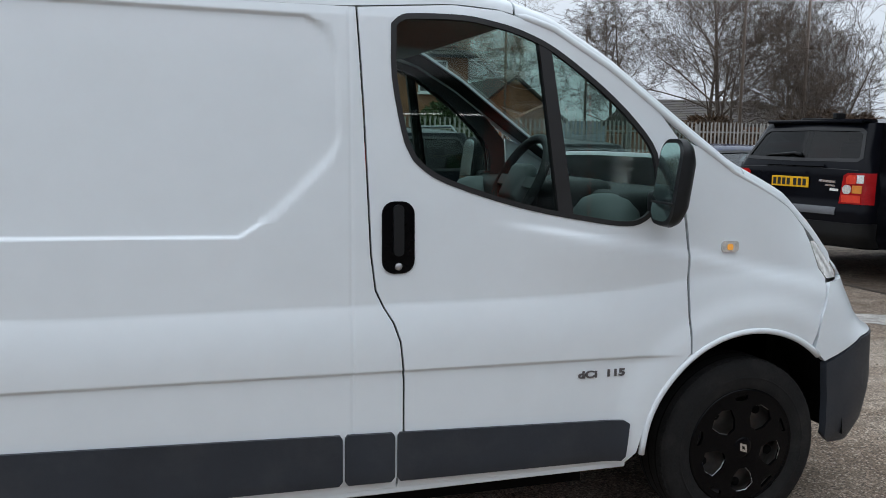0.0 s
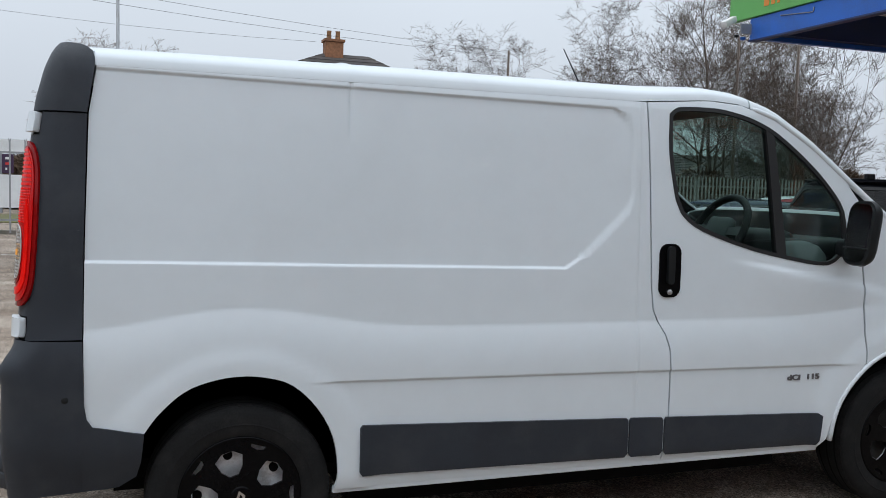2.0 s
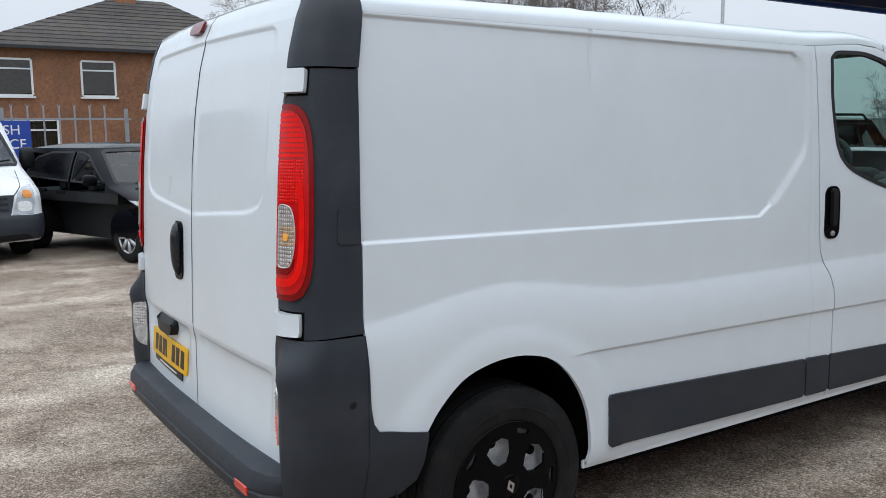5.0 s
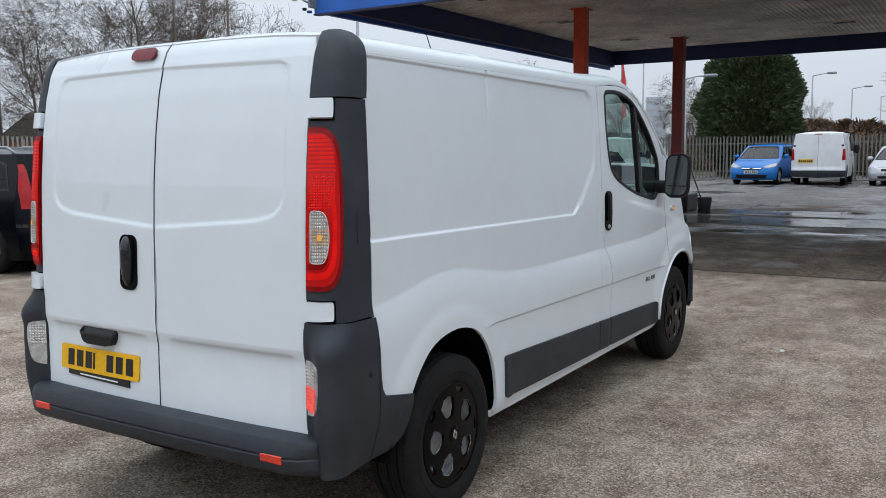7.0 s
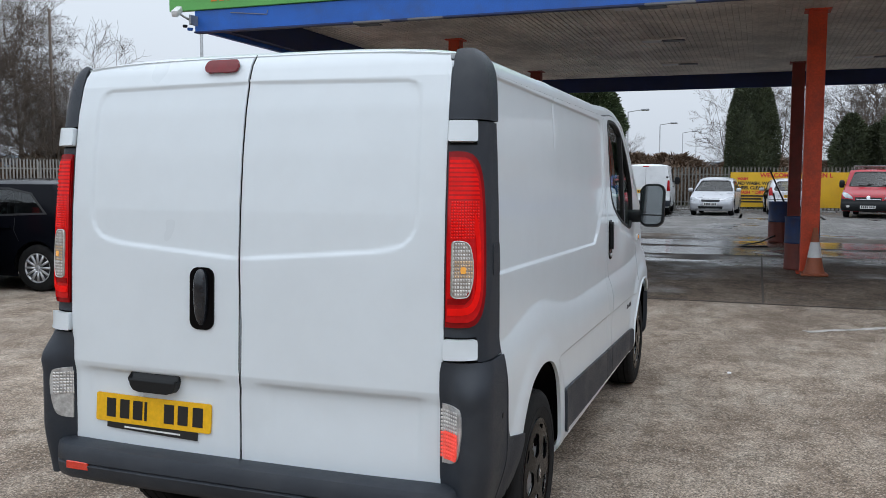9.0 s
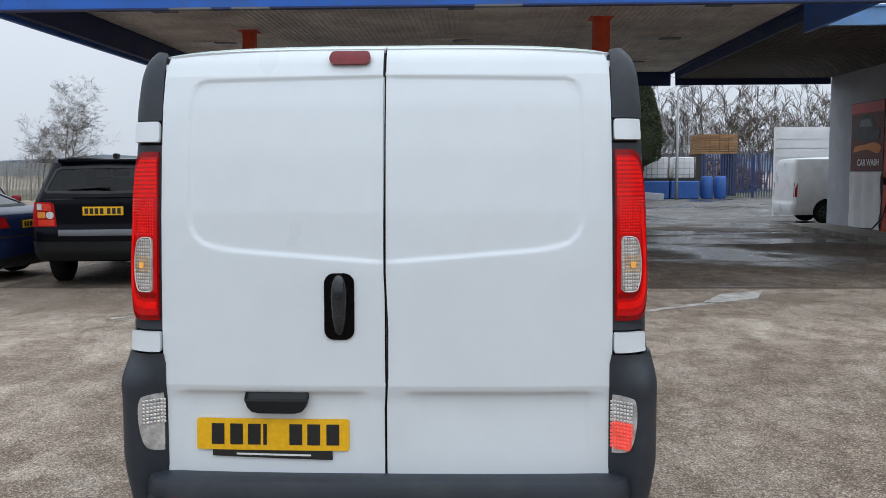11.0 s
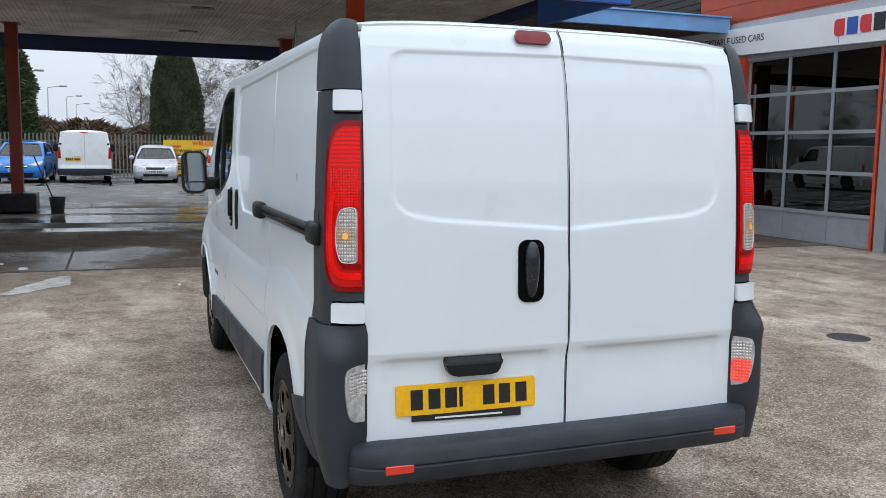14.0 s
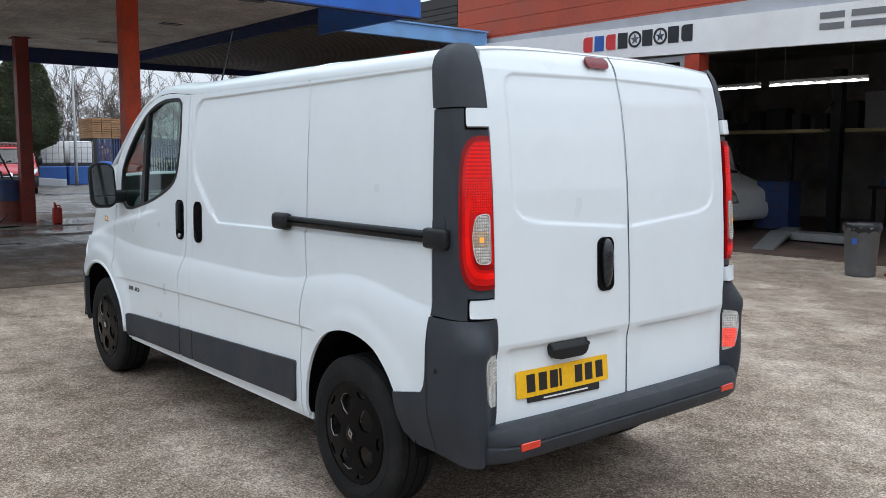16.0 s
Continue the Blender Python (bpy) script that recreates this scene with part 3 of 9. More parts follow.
slide = [(-0.714, 1.8655)] + SEAM + [(-0.707, 0.335), (-0.692, 0.80), (-0.722, 0.98), (-0.708, 1.2)]
SLIDING = part("sliding_door", skin(flip(slide), side_l, 0.03, 0.02, 0.014, lines=LEFT_LINES), WHITE_PAINT, VAN)
door_edge = shift(SEAM, 0.007)
door_top = [(x, float(np.interp(x, EDGE_X, EDGE_Z)) - 0.004) for x in (1.60, 1.42, 1.21, 1.03, 0.87, 0.7)]
front_door = door_edge + [(1.2, 0.335), (1.50, 0.335)] + [(1.545, 0.375), (1.566, 0.45), (1.614, 0.567), (1.69, 0.672), (1.742, 0.722)] + [(1.732, 0.93), (1.734, 1.1), (1.715, 1.22), (1.70, 1.46)] + door_top
for sgn, f, flp in ((-1, side_r, lambda q: q), (1, side_l, flip)):
    hole = flp(DOOR_WIN)
    door = part("front_door", skin(flp(front_door), f, 0.03, 0.02, 0.014, holes=[hole], lines=SIDE_LINES if sgn < 0 else LEFT_LINES), WHITE_PAINT, VAN)
    part("window_seal", skin(flp(inset(DOOR_WIN, -0.003)), f, 0.04, 0.04, 0.016, holes=[flp(inset(DOOR_WIN, 0.014))], lift=0.003), SEAL, door, "black rubber window seal")
    pane = part("window_pane", skin(flp(inset(DOOR_WIN, 0.012)), f, 0.1, 0.1, 0, lift=-0.012), WINDOW, door, "lightly tinted glass")
    pane.visible_shadow = False
    part("door_card", skin(flp(front_door), f, 0.08, 0.08, 0, holes=[flp(inset(DOOR_WIN, -0.004))], lift=-0.024), CAB_DARK, door, "dark inner door trim")
    part("window_divider", skin(flp([(1.158, 1.786), (1.202, 1.766), (1.292, 1.205), (1.236, 1.22)]), f, 0.05, 0.04, 0.03, lift=0.001), SEAL, door, "black window divider bar")
    # handle: a dished black plate with an upright grip and a lock
    hz = rounded(0.629, 0.735, 1.043, 1.272, 0.04)
    handle = part("door_handle", skin(flp(hz), f, 0.02, 0.02, 0.012, lift=0.005), GLOSS_BLACK, door, "black pull handle")
    part("grip", skin(flp(rounded(0.664, 0.697, 1.10, 1.262, 0.016)), f, 0.012, 0.02, 0.016, lift=0.021), BLACK_PLASTIC, handle)
    part("lock", lathe(bmesh.new(), [(0.0, 0), (0.010, 0), (0.012, -0.004 * sgn), (0.012, -0.02 * sgn)], 14, "y", (0.682, sgn * 0.882, 1.066)), GALV_EDGE, handle)
    for txt, bx_ in (("dCi", 1.352), ("115", 1.458)):
        words("model_badge", txt, 0.034, SILVER_BADGE, door, pose(bx_, sgn * (W(bx_, 0.665) + 0.002), 0.668, 90, 0, 0 if sgn < 0 else 180) @ Matrix.Diagonal((1.5, 1, 1, 1)), "grey raised engine badge lettering", fat=0.0012)
    # front wing, with arch
    wing = [(1.750, 0.715)] + [(1.742, 0.93), (1.744, 1.1), (1.726, 1.22), (1.712, 1.47)] + [(x, float(np.interp(x, EDGE_X, EDGE_Z)) - 0.003) for x in (1.80, 1.92, 2.04, 2.16, 2.27)] + [(2.30, 1.09), (2.335, 1.0), (2.375, 0.955), (2.32, 0.83), (2.26, 0.70)] + [p for p in F_ARCH if p[1] > 0.69 and 1.76 < p[0] < 2.27]
    part("front_wing", skin(flp(wing), f, 0.025, 0.02, 0.014), WHITE_PAINT, VAN)
    part("headlamp", skin(flp([(2.305, 1.10), (2.342, 1.0), (2.385, 0.955), (2.47, 0.95), (2.53, 0.98), (2.50, 1.04), (2.42, 1.09)]), f, 0.02, 0.02, 0.01), CLEAR_LENS, VAN, "clear headlamp")
    ind = part("side_repeater", skin(flp(rounded(1.873, 1.943, 1.076, 1.116, 0.014)), f, 0.03, 0.03, 0.008, lift=0.007), CLEAR_LENS, VAN, "clear side repeater with amber bulb")
    part("bulb", skin(flp(rounded(1.895, 1.918, 1.084, 1.106, 0.008)), f, 0.03, 0.03, 0.003, lift=0.010), AMBER, ind, "lit amber bulb")
    # bumper corner behind the rear wheel
    low = [(-1.636, 0.925), (-1.630, 0.709), (-1.622, 0.66), (-1.604, 0.632), (-1.436, 0.601), (-1.446, 0.5), (-1.462, 0.445), (-1.52, 0.408), (-1.64, 0.395)][::-1]
    def tucked(a, b):
        x, y, z = f(a, b)
        return (x, y - sgn * 0.055 * smoothstep((0.60 - z) / 0.26), z)

    part("bumper_side", skin(flp(low), tucked, 0.03, 0.03, 0.02, lift=0.0085), GREY_PLASTIC, VAN, "grey plastic bumper side")
    part("parking_sensor", lathe(bmesh.new(), [(0.0, 0), (0.009, 0), (0.013, 0.003 * -sgn), (0.013, -0.01 * sgn)], 14, "y", (-1.69, sgn * 0.902, 0.731)), BLACK_PLASTIC, VAN)
    # lower rubbing strips
    for x0, x1 in ((-0.663, 0.497), (0.506, 0.668), (0.678, 1.500)):
        zt, zb = (lambda x: 0.577 - 0.0365 * (x + 0.663)), (lambda x: 0.385 - 0.014 * (x + 0.663))
        q = [(x0, zb(x0) + 0.012), (x0 + 0.01, zb(x0)), (x1 - 0.012, zb(x1)), (x1, zb(x1) + 0.015), (x1 + (0.012 if x1 > 1 else 0), zt(x1) - 0.012), (x1 - 0.008, zt(x1)), (x0 + 0.008, zt(x0)), (x0, zt(x0) - 0.01)]
        part("rubbing_strip", skin(flp(q), f, 0.04, 0.018, 0.02, lift=0.012), GREY_PLASTIC, VAN, "grey plastic rubbing strip")
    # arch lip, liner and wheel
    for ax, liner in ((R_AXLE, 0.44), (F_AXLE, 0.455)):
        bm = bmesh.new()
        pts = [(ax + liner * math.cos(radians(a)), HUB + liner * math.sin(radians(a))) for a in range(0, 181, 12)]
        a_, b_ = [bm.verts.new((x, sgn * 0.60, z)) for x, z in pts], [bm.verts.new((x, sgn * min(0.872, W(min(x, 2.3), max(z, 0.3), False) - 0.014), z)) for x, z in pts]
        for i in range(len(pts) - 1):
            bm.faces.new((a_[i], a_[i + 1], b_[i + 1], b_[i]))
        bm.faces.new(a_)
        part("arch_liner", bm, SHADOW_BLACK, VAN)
    part("arch_lip", tubed([(x, sgn * (W(min(x, 2.3), max(z, 0.3), False) - 0.004), z) for x, z in F_ARCH[6:]], 0.012, 8), WHITE_PAINT, VAN, "rolled white lip of the wheel arch")
    # rear pillar: cap, hinges, lamp, cover strip, lower corner
    cf = corner(sgn)
    cq = flip if sgn > 0 else (lambda q: q)
    cap = [(0.0, 1.705), (1.0, 1.705), (1.0, 1.864), (0.97, 1.890), (0.90, 1.912), (0.78, 1.926), (0.60, 1.934), (0.35, 1.937), (0.12, 1.935), (0.0, 1.930)]
    part("pillar_cap", skin(cq(cap), cf, 0.05, 0.02, 0.03, lift=0.006), GREY_PLASTIC, VAN, "grey plastic roof corner cap")
    cover = [(0.39, 1.624), (0.39, 1.700), (1.0, 1.700), (1.0, 0.932), (0.39, 0.932), (0.39, 1.012), (0.0, 1.012), (0.0, 1.624)]
    part("pillar_cover", skin(cq(cover), cf, 0.12, 0.05, 0.03, lift=0.0), GREY_PLASTIC, VAN, "grey plastic pillar cover")
    part("cover_flap", skin(cq(rounded(0.73, 0.995, 1.20, 1.305, 0.03, 4)), cf, 0.1, 0.05, 0.006, lift=0.003), GREY_PLASTIC, VAN, "small grey cover flap")
    for z0, z1 in ((1.632, 1.698), (0.940, 1.006)):
        hinge = part("door_hinge", sharp(skin(cq(rounded(0.022, 0.36, z0, z1, 0.014, 3)), cf, 0.05, 0.02, 0.035, lift=0.020)), WHITE_PAINT, VAN, "white painted hinge cover")
        # sheet coloured near black for the shade round the hinge
        part("hinge_recess", skin(cq(rounded(0.0, 0.395, z0 - 0.007, z1 + 0.007, 0.014, 3)), cf, 0.08, 0.03, 0.01, lift=-0.004), SHADOW_BLACK, hinge, "recess round the hinge, shade put in as near black")
    lq = lambda q: cq([(1.08 * u, z) for u, z in q])
    lamp_o = smooth_line([(0.03, 1.045), (0.26, 1.045), (0.36, 1.065), (0.42, 1.11), (0.445, 1.18), (0.45, 1.30), (0.44, 1.44), (0.405, 1.53), (0.335, 1.58), (0.22, 1.60), (0.03, 1.60)], 2)
    lamp = part("tail_lamp", skin(lq(lamp_o), cf, 0.06, 0.03, 0.03, lift=0.010), DEEP_RED, VAN, "tall red tail lamp")
    rim_o = smooth_line([(0.045, 1.062), (0.25, 1.062), (0.335, 1.082), (0.385, 1.125), (0.405, 1.19), (0.408, 1.30), (0.398, 1.43), (0.368, 1.515), (0.31, 1.560), (0.215, 1.582), (0.045, 1.582)], 2)
    part("lens", skin(lq(rim_o), cf, 0.06, 0.03, 0.0008, lift=0.0132), RIB_RED, lamp, "red lens")
    # broad ridges at the top, a fine square net below them, a bright bow round the clear lens
    for k in range(9):
        zz = 1.452 + 0.0142 * k
        ue = float(np.interp(zz, (1.44, 1.515, 1.56, 1.582), (0.375, 0.345, 0.285, 0.20)))
        part("lens_ridge", skin(lq([(0.05, zz), (ue, zz), (ue - 0.012, zz + 0.0085), (0.05, zz + 0.0085)]), cf, 0.07, 0.02, 0.0025, lift=0.0152), RED_LENS, lamp)
    net = bmesh.new()
    for i in range(11):
        for k in range(13):
            u0, z0 = 0.066 + 0.0268 * i, 1.327 + 0.0093 * k
            if u0 > 0.29 and z0 < 1.352:
                continue
            us = [(u0, z0), (u0 + 0.0205, z0), (u0 + 0.0205, z0 + 0.0068), (u0, z0 + 0.0068)]
            vs = []
            for a, b in us + [(u0 + 0.010, z0 + 0.0034)]:
                p = Vector(cf(-1.08 * a if sgn > 0 else 1.08 * a, b))
                out = (p - Vector((-1.70, sgn * 0.72, b))).normalized()
                vs.append(net.verts.new(p + out * (0.0142 if len(vs) < 4 else 0.0162)))
            for q in range(4):
                net.faces.new((vs[q], vs[(q + 1) % 4], vs[4]))
    bmesh.ops.recalc_face_normals(net, faces=net.faces)
    part("lens_net", net, RED_LENS, lamp, "fine square lens net", False)["kind"] = "stuff"
    bow_o = smooth_line([(0.315, 1.405), (0.352, 1.36), (0.372, 1.28), (0.368, 1.18), (0.338, 1.122), (0.25, 1.088), (0.06, 1.083)], 3)
    bow_i = smooth_line([(0.06, 1.106), (0.235, 1.110), (0.298, 1.138), (0.325, 1.19), (0.330, 1.27), (0.318, 1.33), (0.300, 1.345)], 3)
    part("lens_bow", skin(lq((bow_o + bow_i)[::-1]), cf, 0.05, 0.02, 0.003, lift=0.0165), RED_LENS, lamp, "bright red bow round the clear lens")
    part("lens_step", skin(lq([(0.06, 1.118), (0.22, 1.120), (0.27, 1.138), (0.292, 1.165), (0.27, 1.17), (0.215, 1.140), (0.06, 1.136)]), cf, 0.05, 0.02, 0.003, lift=0.0160), DEEP_RED, lamp, "dark red step")
    lens = smooth_line([(0.088, 1.150), (0.11, 1.141), (0.20, 1.141), (0.245, 1.150), (0.278, 1.185), (0.290, 1.228), (0.278, 1.275), (0.245, 1.308), (0.19, 1.318), (0.105, 1.318), (0.088, 1.30)], 3)
    cl = part("indicator_lens", skin(lq(lens), cf, 0.06, 0.03, 0.004, lift=0.015), LENS_BACK, lamp, "clear indicator lens")
    net = bmesh.new()
    for i in range(8):
        for k in range(15):
            u0, z0 = 0.086 + 0.0255 * i, 1.147 + 0.0114 * k
            if inside(lens, u0 + 0.010, z0 + 0.004) < 0.006:
                continue
            vs = []
            for a, b in [(u0, z0), (u0 + 0.019, z0), (u0 + 0.019, z0 + 0.0080), (u0, z0 + 0.0080), (u0 + 0.0095, z0 + 0.0040)]:
                p = Vector(cf(-1.08 * a if sgn > 0 else 1.08 * a, b))
                out = (p - Vector((-1.70, sgn * 0.72, b))).normalized()
                vs.append(net.verts.new(p + out * (0.0158 if len(vs) < 4 else 0.0174)))
            for q in range(4):
                net.faces.new((vs[q], vs[(q + 1) % 4], vs[4])).material_index = 1 if 5 <= k <= 9 and i > 0 else 0
    bmesh.ops.recalc_face_normals(net, faces=net.faces)
    part("lens_net", net, [NET_CLEAR, NET_AMBER], cl, "fine clear lens net", False)["kind"] = "stuff"
    part("lens_border", tubed([Vector(cf(-1.08 * a if sgn > 0 else 1.08 * a, b)) * 1.0 + (Vector(cf(-1.08 * a if sgn > 0 else 1.08 * a, b)) - Vector((-1.70, sgn * 0.72, b))).normalized() * 0.0165 for a, b in lens + lens[:1]], 0.0022, 5), NET_CLEAR, cl, "clear rim of the lens")
    part("bulb", skin(lq(rounded(0.178, 0.228, 1.217, 1.237, 0.0098)), cf, 0.05, 0.02, 0.002, lift=0.0185), AMBER, cl, "amber indicator bulb")
    # black strip put in for the dark gap between door and pillar
    part("corner_seal", skin(cq([(-0.035, 0.93), (0.016, 0.93), (0.016, 1.925), (-0.035, 1.925)]), cf, 0.03, 0.05, 0.02, lift=-0.003), SEAL, VAN, "black strip for the dark gap beside the rear door")
    lowc = [(-0.02, 0.40), (0.3, 0.39), (1.0, 0.395), (1.0, 0.926), (0.0, 0.932), (-0.02, 0.90)]
    part("bumper_corner", skin(cq(lowc), cf, 0.06, 0.022, 0.03, lift=0.008), GREY_PLASTIC, VAN, "grey plastic bumper corner")
    fog = smooth_line([(0.012, 0.606), (0.10, 0.606), (0.19, 0.616), (0.235, 0.645), (0.262, 0.70), (0.268, 0.75), (0.250, 0.784), (0.20, 0.796), (0.012, 0.802)], 3)
    fl = part("bumper_lamp", skin(cq(fog), cf, 0.06, 0.04, 0.01, lift=0.013), LENS_CASE, VAN, "clear reversing lamp set in the bumper")
    if sgn < 0:
        part("fog_lens", skin(cq(rounded(0.020, 0.222, 0.620, 0.715, 0.020, 3)), cf, 0.06, 0.04, 0.003, lift=0.016), FOG_RED, fl, "lit red fog lamp lens")
    net = bmesh.new()
    for i in range(7):
        for k in range(14):
            u0, z0 = 0.026 + 0.0315 * i, 0.626 + 0.0122 * k
            if inside(fog, u0 + 0.013, z0 + 0.005) < 0.012 or (sgn > 0 and k < 6):
                continue
            vs = []
            for a, b in [(u0, z0), (u0 + 0.026, z0), (u0 + 0.026, z0 + 0.0095), (u0, z0 + 0.0095), (u0 + 0.013, z0 + 0.0048)]:
                p = Vector(cf(-a if sgn > 0 else a, b))
                out = Vector((-0.8, -0.6 * sgn, 0.0))
                vs.append(net.verts.new(p + out * (0.0175 if len(vs) < 4 else 0.0200)))
            for q in range(4):
                net.faces.new((vs[q], vs[(q + 1) % 4], vs[4])).material_index = 1 if k < 7 and sgn < 0 else 0
    bmesh.ops.recalc_face_normals(net, faces=net.faces)
    part("lens_net", net, [NET_CLEAR, FOG_RED], fl, "fine lens net", False)["kind"] = "stuff"
    # door mirror on its arm
    bm = bmesh.new()
    ring = rounded(-0.082, 0.082, -0.142, 0.142, 0.055, 5)
    for k, (dx, sc) in enumerate(((0.0, 1.0), (0.02, 1.03), (0.042, 0.95), (0.062, 0.72), (0.071, 0.35))):
        for a, b in ring:
            bm.verts.new((dx, a * sc, b * sc))
    bm.verts.ensure_lookup_table()
    n = len(ring)
    for k in range(4):
        for i in range(n):
            bm.faces.new([bm.verts[k * n + i], bm.verts[k * n + (i + 1) % n], bm.verts[(k + 1) * n + (i + 1) % n], bm.verts[(k + 1) * n + i]])
    bm.faces.new([bm.verts[4 * n + i] for i in range(n)])
    bm.faces.new([bm.verts[i] for i in range(n)][::-1])
    bmesh.ops.recalc_face_normals(bm, faces=bm.faces)
    mirror = part("door_mirror", sharp(bm, 50), BLACK_PLASTIC, VAN, "black door mirror housing")
    mirror.matrix_basis = pose(1.555, sgn * 1.005, 1.335, 0, 8, 5 * sgn)
    bm = bmesh.new()
    prism(bm, inset(ring, 0.013), 0.004, lambda a, b, c: (-0.001 - c, a, b))
    part("mirror_glass", bm, MIRROR, mirror, "mirror glass", False)
    bm = boxed(-0.004, 0.0, -0.076, 0.076, -0.072, -0.064)
    part("mirror_bar", bm, BLACK_PLASTIC, mirror).location.x = -0.004
    bm = boxed(1.575, 1.665, min(sgn * 0.84, sgn * 0.95), max(sgn * 0.84, sgn * 0.95), 1.215, 1.30, 0.02, seg=2)
    part("mirror_arm", bm, BLACK_PLASTIC, VAN)

# roof, pillars, screen, bonnet
part("roof", skin([(-1.60, -1), (1.07, -1), (1.07, 1), (-1.60, 1), (-1.60, 0.84), (-1.70, 0.76), (-1.735, 0.66), (-1.735, -0.66), (-1.70, -0.76), (-1.60, -0.84)], lambda x, a: top(x, a), 0.06, 0.05, 0.02, lines=[(0, -0.74), (0, -0.712), (0, -0.684)]), WHITE_PAINT, VAN)
part("windscreen", skin([(1.085, -0.62), (1.95, -0.68), (1.95, 0.68), (1.085, 0.62)], top, 0.06, 0.06, 0), WINDOW, VAN, "curved windscreen glass").visible_shadow = False
for s in (-1, 1):
    q = [(1.078, 0.625), (1.95, 0.685), (1.95, 1.0), (1.078, 1.0)]
    part("windscreen_pillar", skin(q if s > 0 else [(a, -b) for a, b in q][::-1], top, 0.05, 0.04, 0.012), WHITE_PAINT, VAN)
    part("pillar_trim", skin(q if s > 0 else [(a, -b) for a, b in q][::-1], top, 0.05, 0.04, 0, lift=-0.018), CAB_DARK, VAN, "dark pillar trim")
part("bonnet", skin([(1.958, -1), (2.44, -1), (2.44, 1), (1.958, 1)], top, 0.04, 0.05, 0.02), WHITE_PAINT, VAN)


def nose(p, z):
    nx = float(np.interp(z, NOSE_Z, NOSE_X))
    w0 = W(1.94, z, False)
    c, s = math.cos(p), math.sin(p)
    return (1.95 + (nx - 1.95) * abs(c) ** (2 / 3.4), w0 * math.copysign(abs(s) ** (2 / 3.4), s), z)


bump_o = [(0.7, 0.27), (1.22, 0.32), (1.28, 0.35), (1.305, 0.45), (1.32, 0.56), (1.325, 0.642), (1.03, 0.715)]
part("front_bumper", skin(bump_o + [(-a, b) for a, b in bump_o[::-1]], nose, 0.06, 0.05, 0.03, lift=0.004), GREY_PLASTIC, VAN, "grey plastic front bumper")
panel_o = [(1.03, 0.722), (1.332, 0.652), (1.383, 0.70), (1.275, 0.83), (1.125, 0.942)]
part("front_panel", skin(panel_o + [(-a, b) for a, b in panel_o[::-1]], nose, 0.06, 0.05, 0.02), WHITE_PAINT, VAN)
part("grille", skin([(-0.55, 0.80), (0.55, 0.80), (0.60, 0.93), (-0.60, 0.93)], nose, 0.1, 0.03, 0.01, lift=0.004), BLACK_PLASTIC, VAN)
part("nose_panel", skin([(-0.75, 0.945), (0.75, 0.945), (0.7, 1.06), (-0.7, 1.06)], nose, 0.06, 0.04, 0.01), WHITE_PAINT, VAN)

# rear doors
left_door = [(-0.737, 0.53), (-0.745, 1.0), (-0.742, 1.45), (-0.740, 1.75), (-0.737, 1.88), (-0.722, 1.922), (-0.42, 1.938), (-0.006, 1.948), (-0.0035, 1.2), (0.004, 1.02), (0.003, 0.86), (-0.004, 0.75), (-0.0035, 0.53)]
right_door = [(0.737, 0.53), (0.745, 1.0), (0.742, 1.45), (0.740, 1.75), (0.737, 1.88), (0.722, 1.922), (0.42, 1.938), (0.002, 1.948), (0.0045, 1.2), (0.012, 1.02), (0.011, 0.86), (0.004, 0.75), (0.0045, 0.53)]
for s in (-1, 1):
    edge = [top(1.08 + 0.0335 * k, s * 0.985) for k in range(36)]
    part("pillar_edge", tubed([(x, y * 0.994, z - 0.006) for x, y, z in edge], [0.004] + [0.013] * 22 + [0.013 - 0.0008 * k for k in range(1, 14)], 8), WHITE_PAINT, VAN)
RL = part("rear_door", skin(left_door[::-1], rear, 0.025, 0.02, 0.02, lines=REAR_LINES), WHITE_PAINT, VAN)
part("rear_door", skin(right_door, rear, 0.025, 0.02, 0.02, lines=REAR_LINES), WHITE_PAINT, VAN)
part("door_seal", skin([(-0.014, 0.53), (0.020, 0.53), (0.020, 1.945), (-0.014, 1.945)], rear, 0.02, 0.04, 0, lift=-0.010), SEAL, VAN, "black rubber seal between the doors")
# near-black strip laid over the joint so that the gap looks dark
part("door_gap", skin([(0.0005, 0.53), (0.0045, 0.53), (0.0045, 1.945), (0.0005, 1.945)], rear, 0.02, 0.04, 0, lift=0.0012), SHADOW_BLACK, VAN, "dark gap between the rear doors")
part("high_brake_lamp", skin(rounded(-0.184, -0.047, 1.881, 1.922, 0.019), rear, 0.02, 0.012, 0.01, lift=0.016), DARK_RED_LENS, RL, "dark red high brake lamp")
rh = part("rear_handle", skin(rounded(-0.198, -0.099, 0.984, 1.203, 0.033), rear, 0.02, 0.02, 0.012, lift=0.006), GLOSS_BLACK, RL, "black pull handle")
bm = bmesh.new()
bmesh.ops.create_uvsphere(bm, u_segments=20, v_segments=14, radius=1.0)
for v in bm.verts:
    w = 0.78 + 0.22 * smoothstep((v.co.z + 1) / 2)
    v.co = Vector((x_rear(-0.1485, 1.10) - 0.008 - 0.026 * v.co.x, 0.1485 + 0.030 * w * math.copysign(abs(v.co.y) ** 0.8, v.co.y), 1.098 + 0.100 * math.copysign(abs(v.co.z) ** 0.8, v.co.z)))
bmesh.ops.reverse_faces(bm, faces=bm.faces)
bmesh.ops.recalc_face_normals(bm, faces=bm.faces)
part("grip", bm, HANDLE_BLACK, rh)
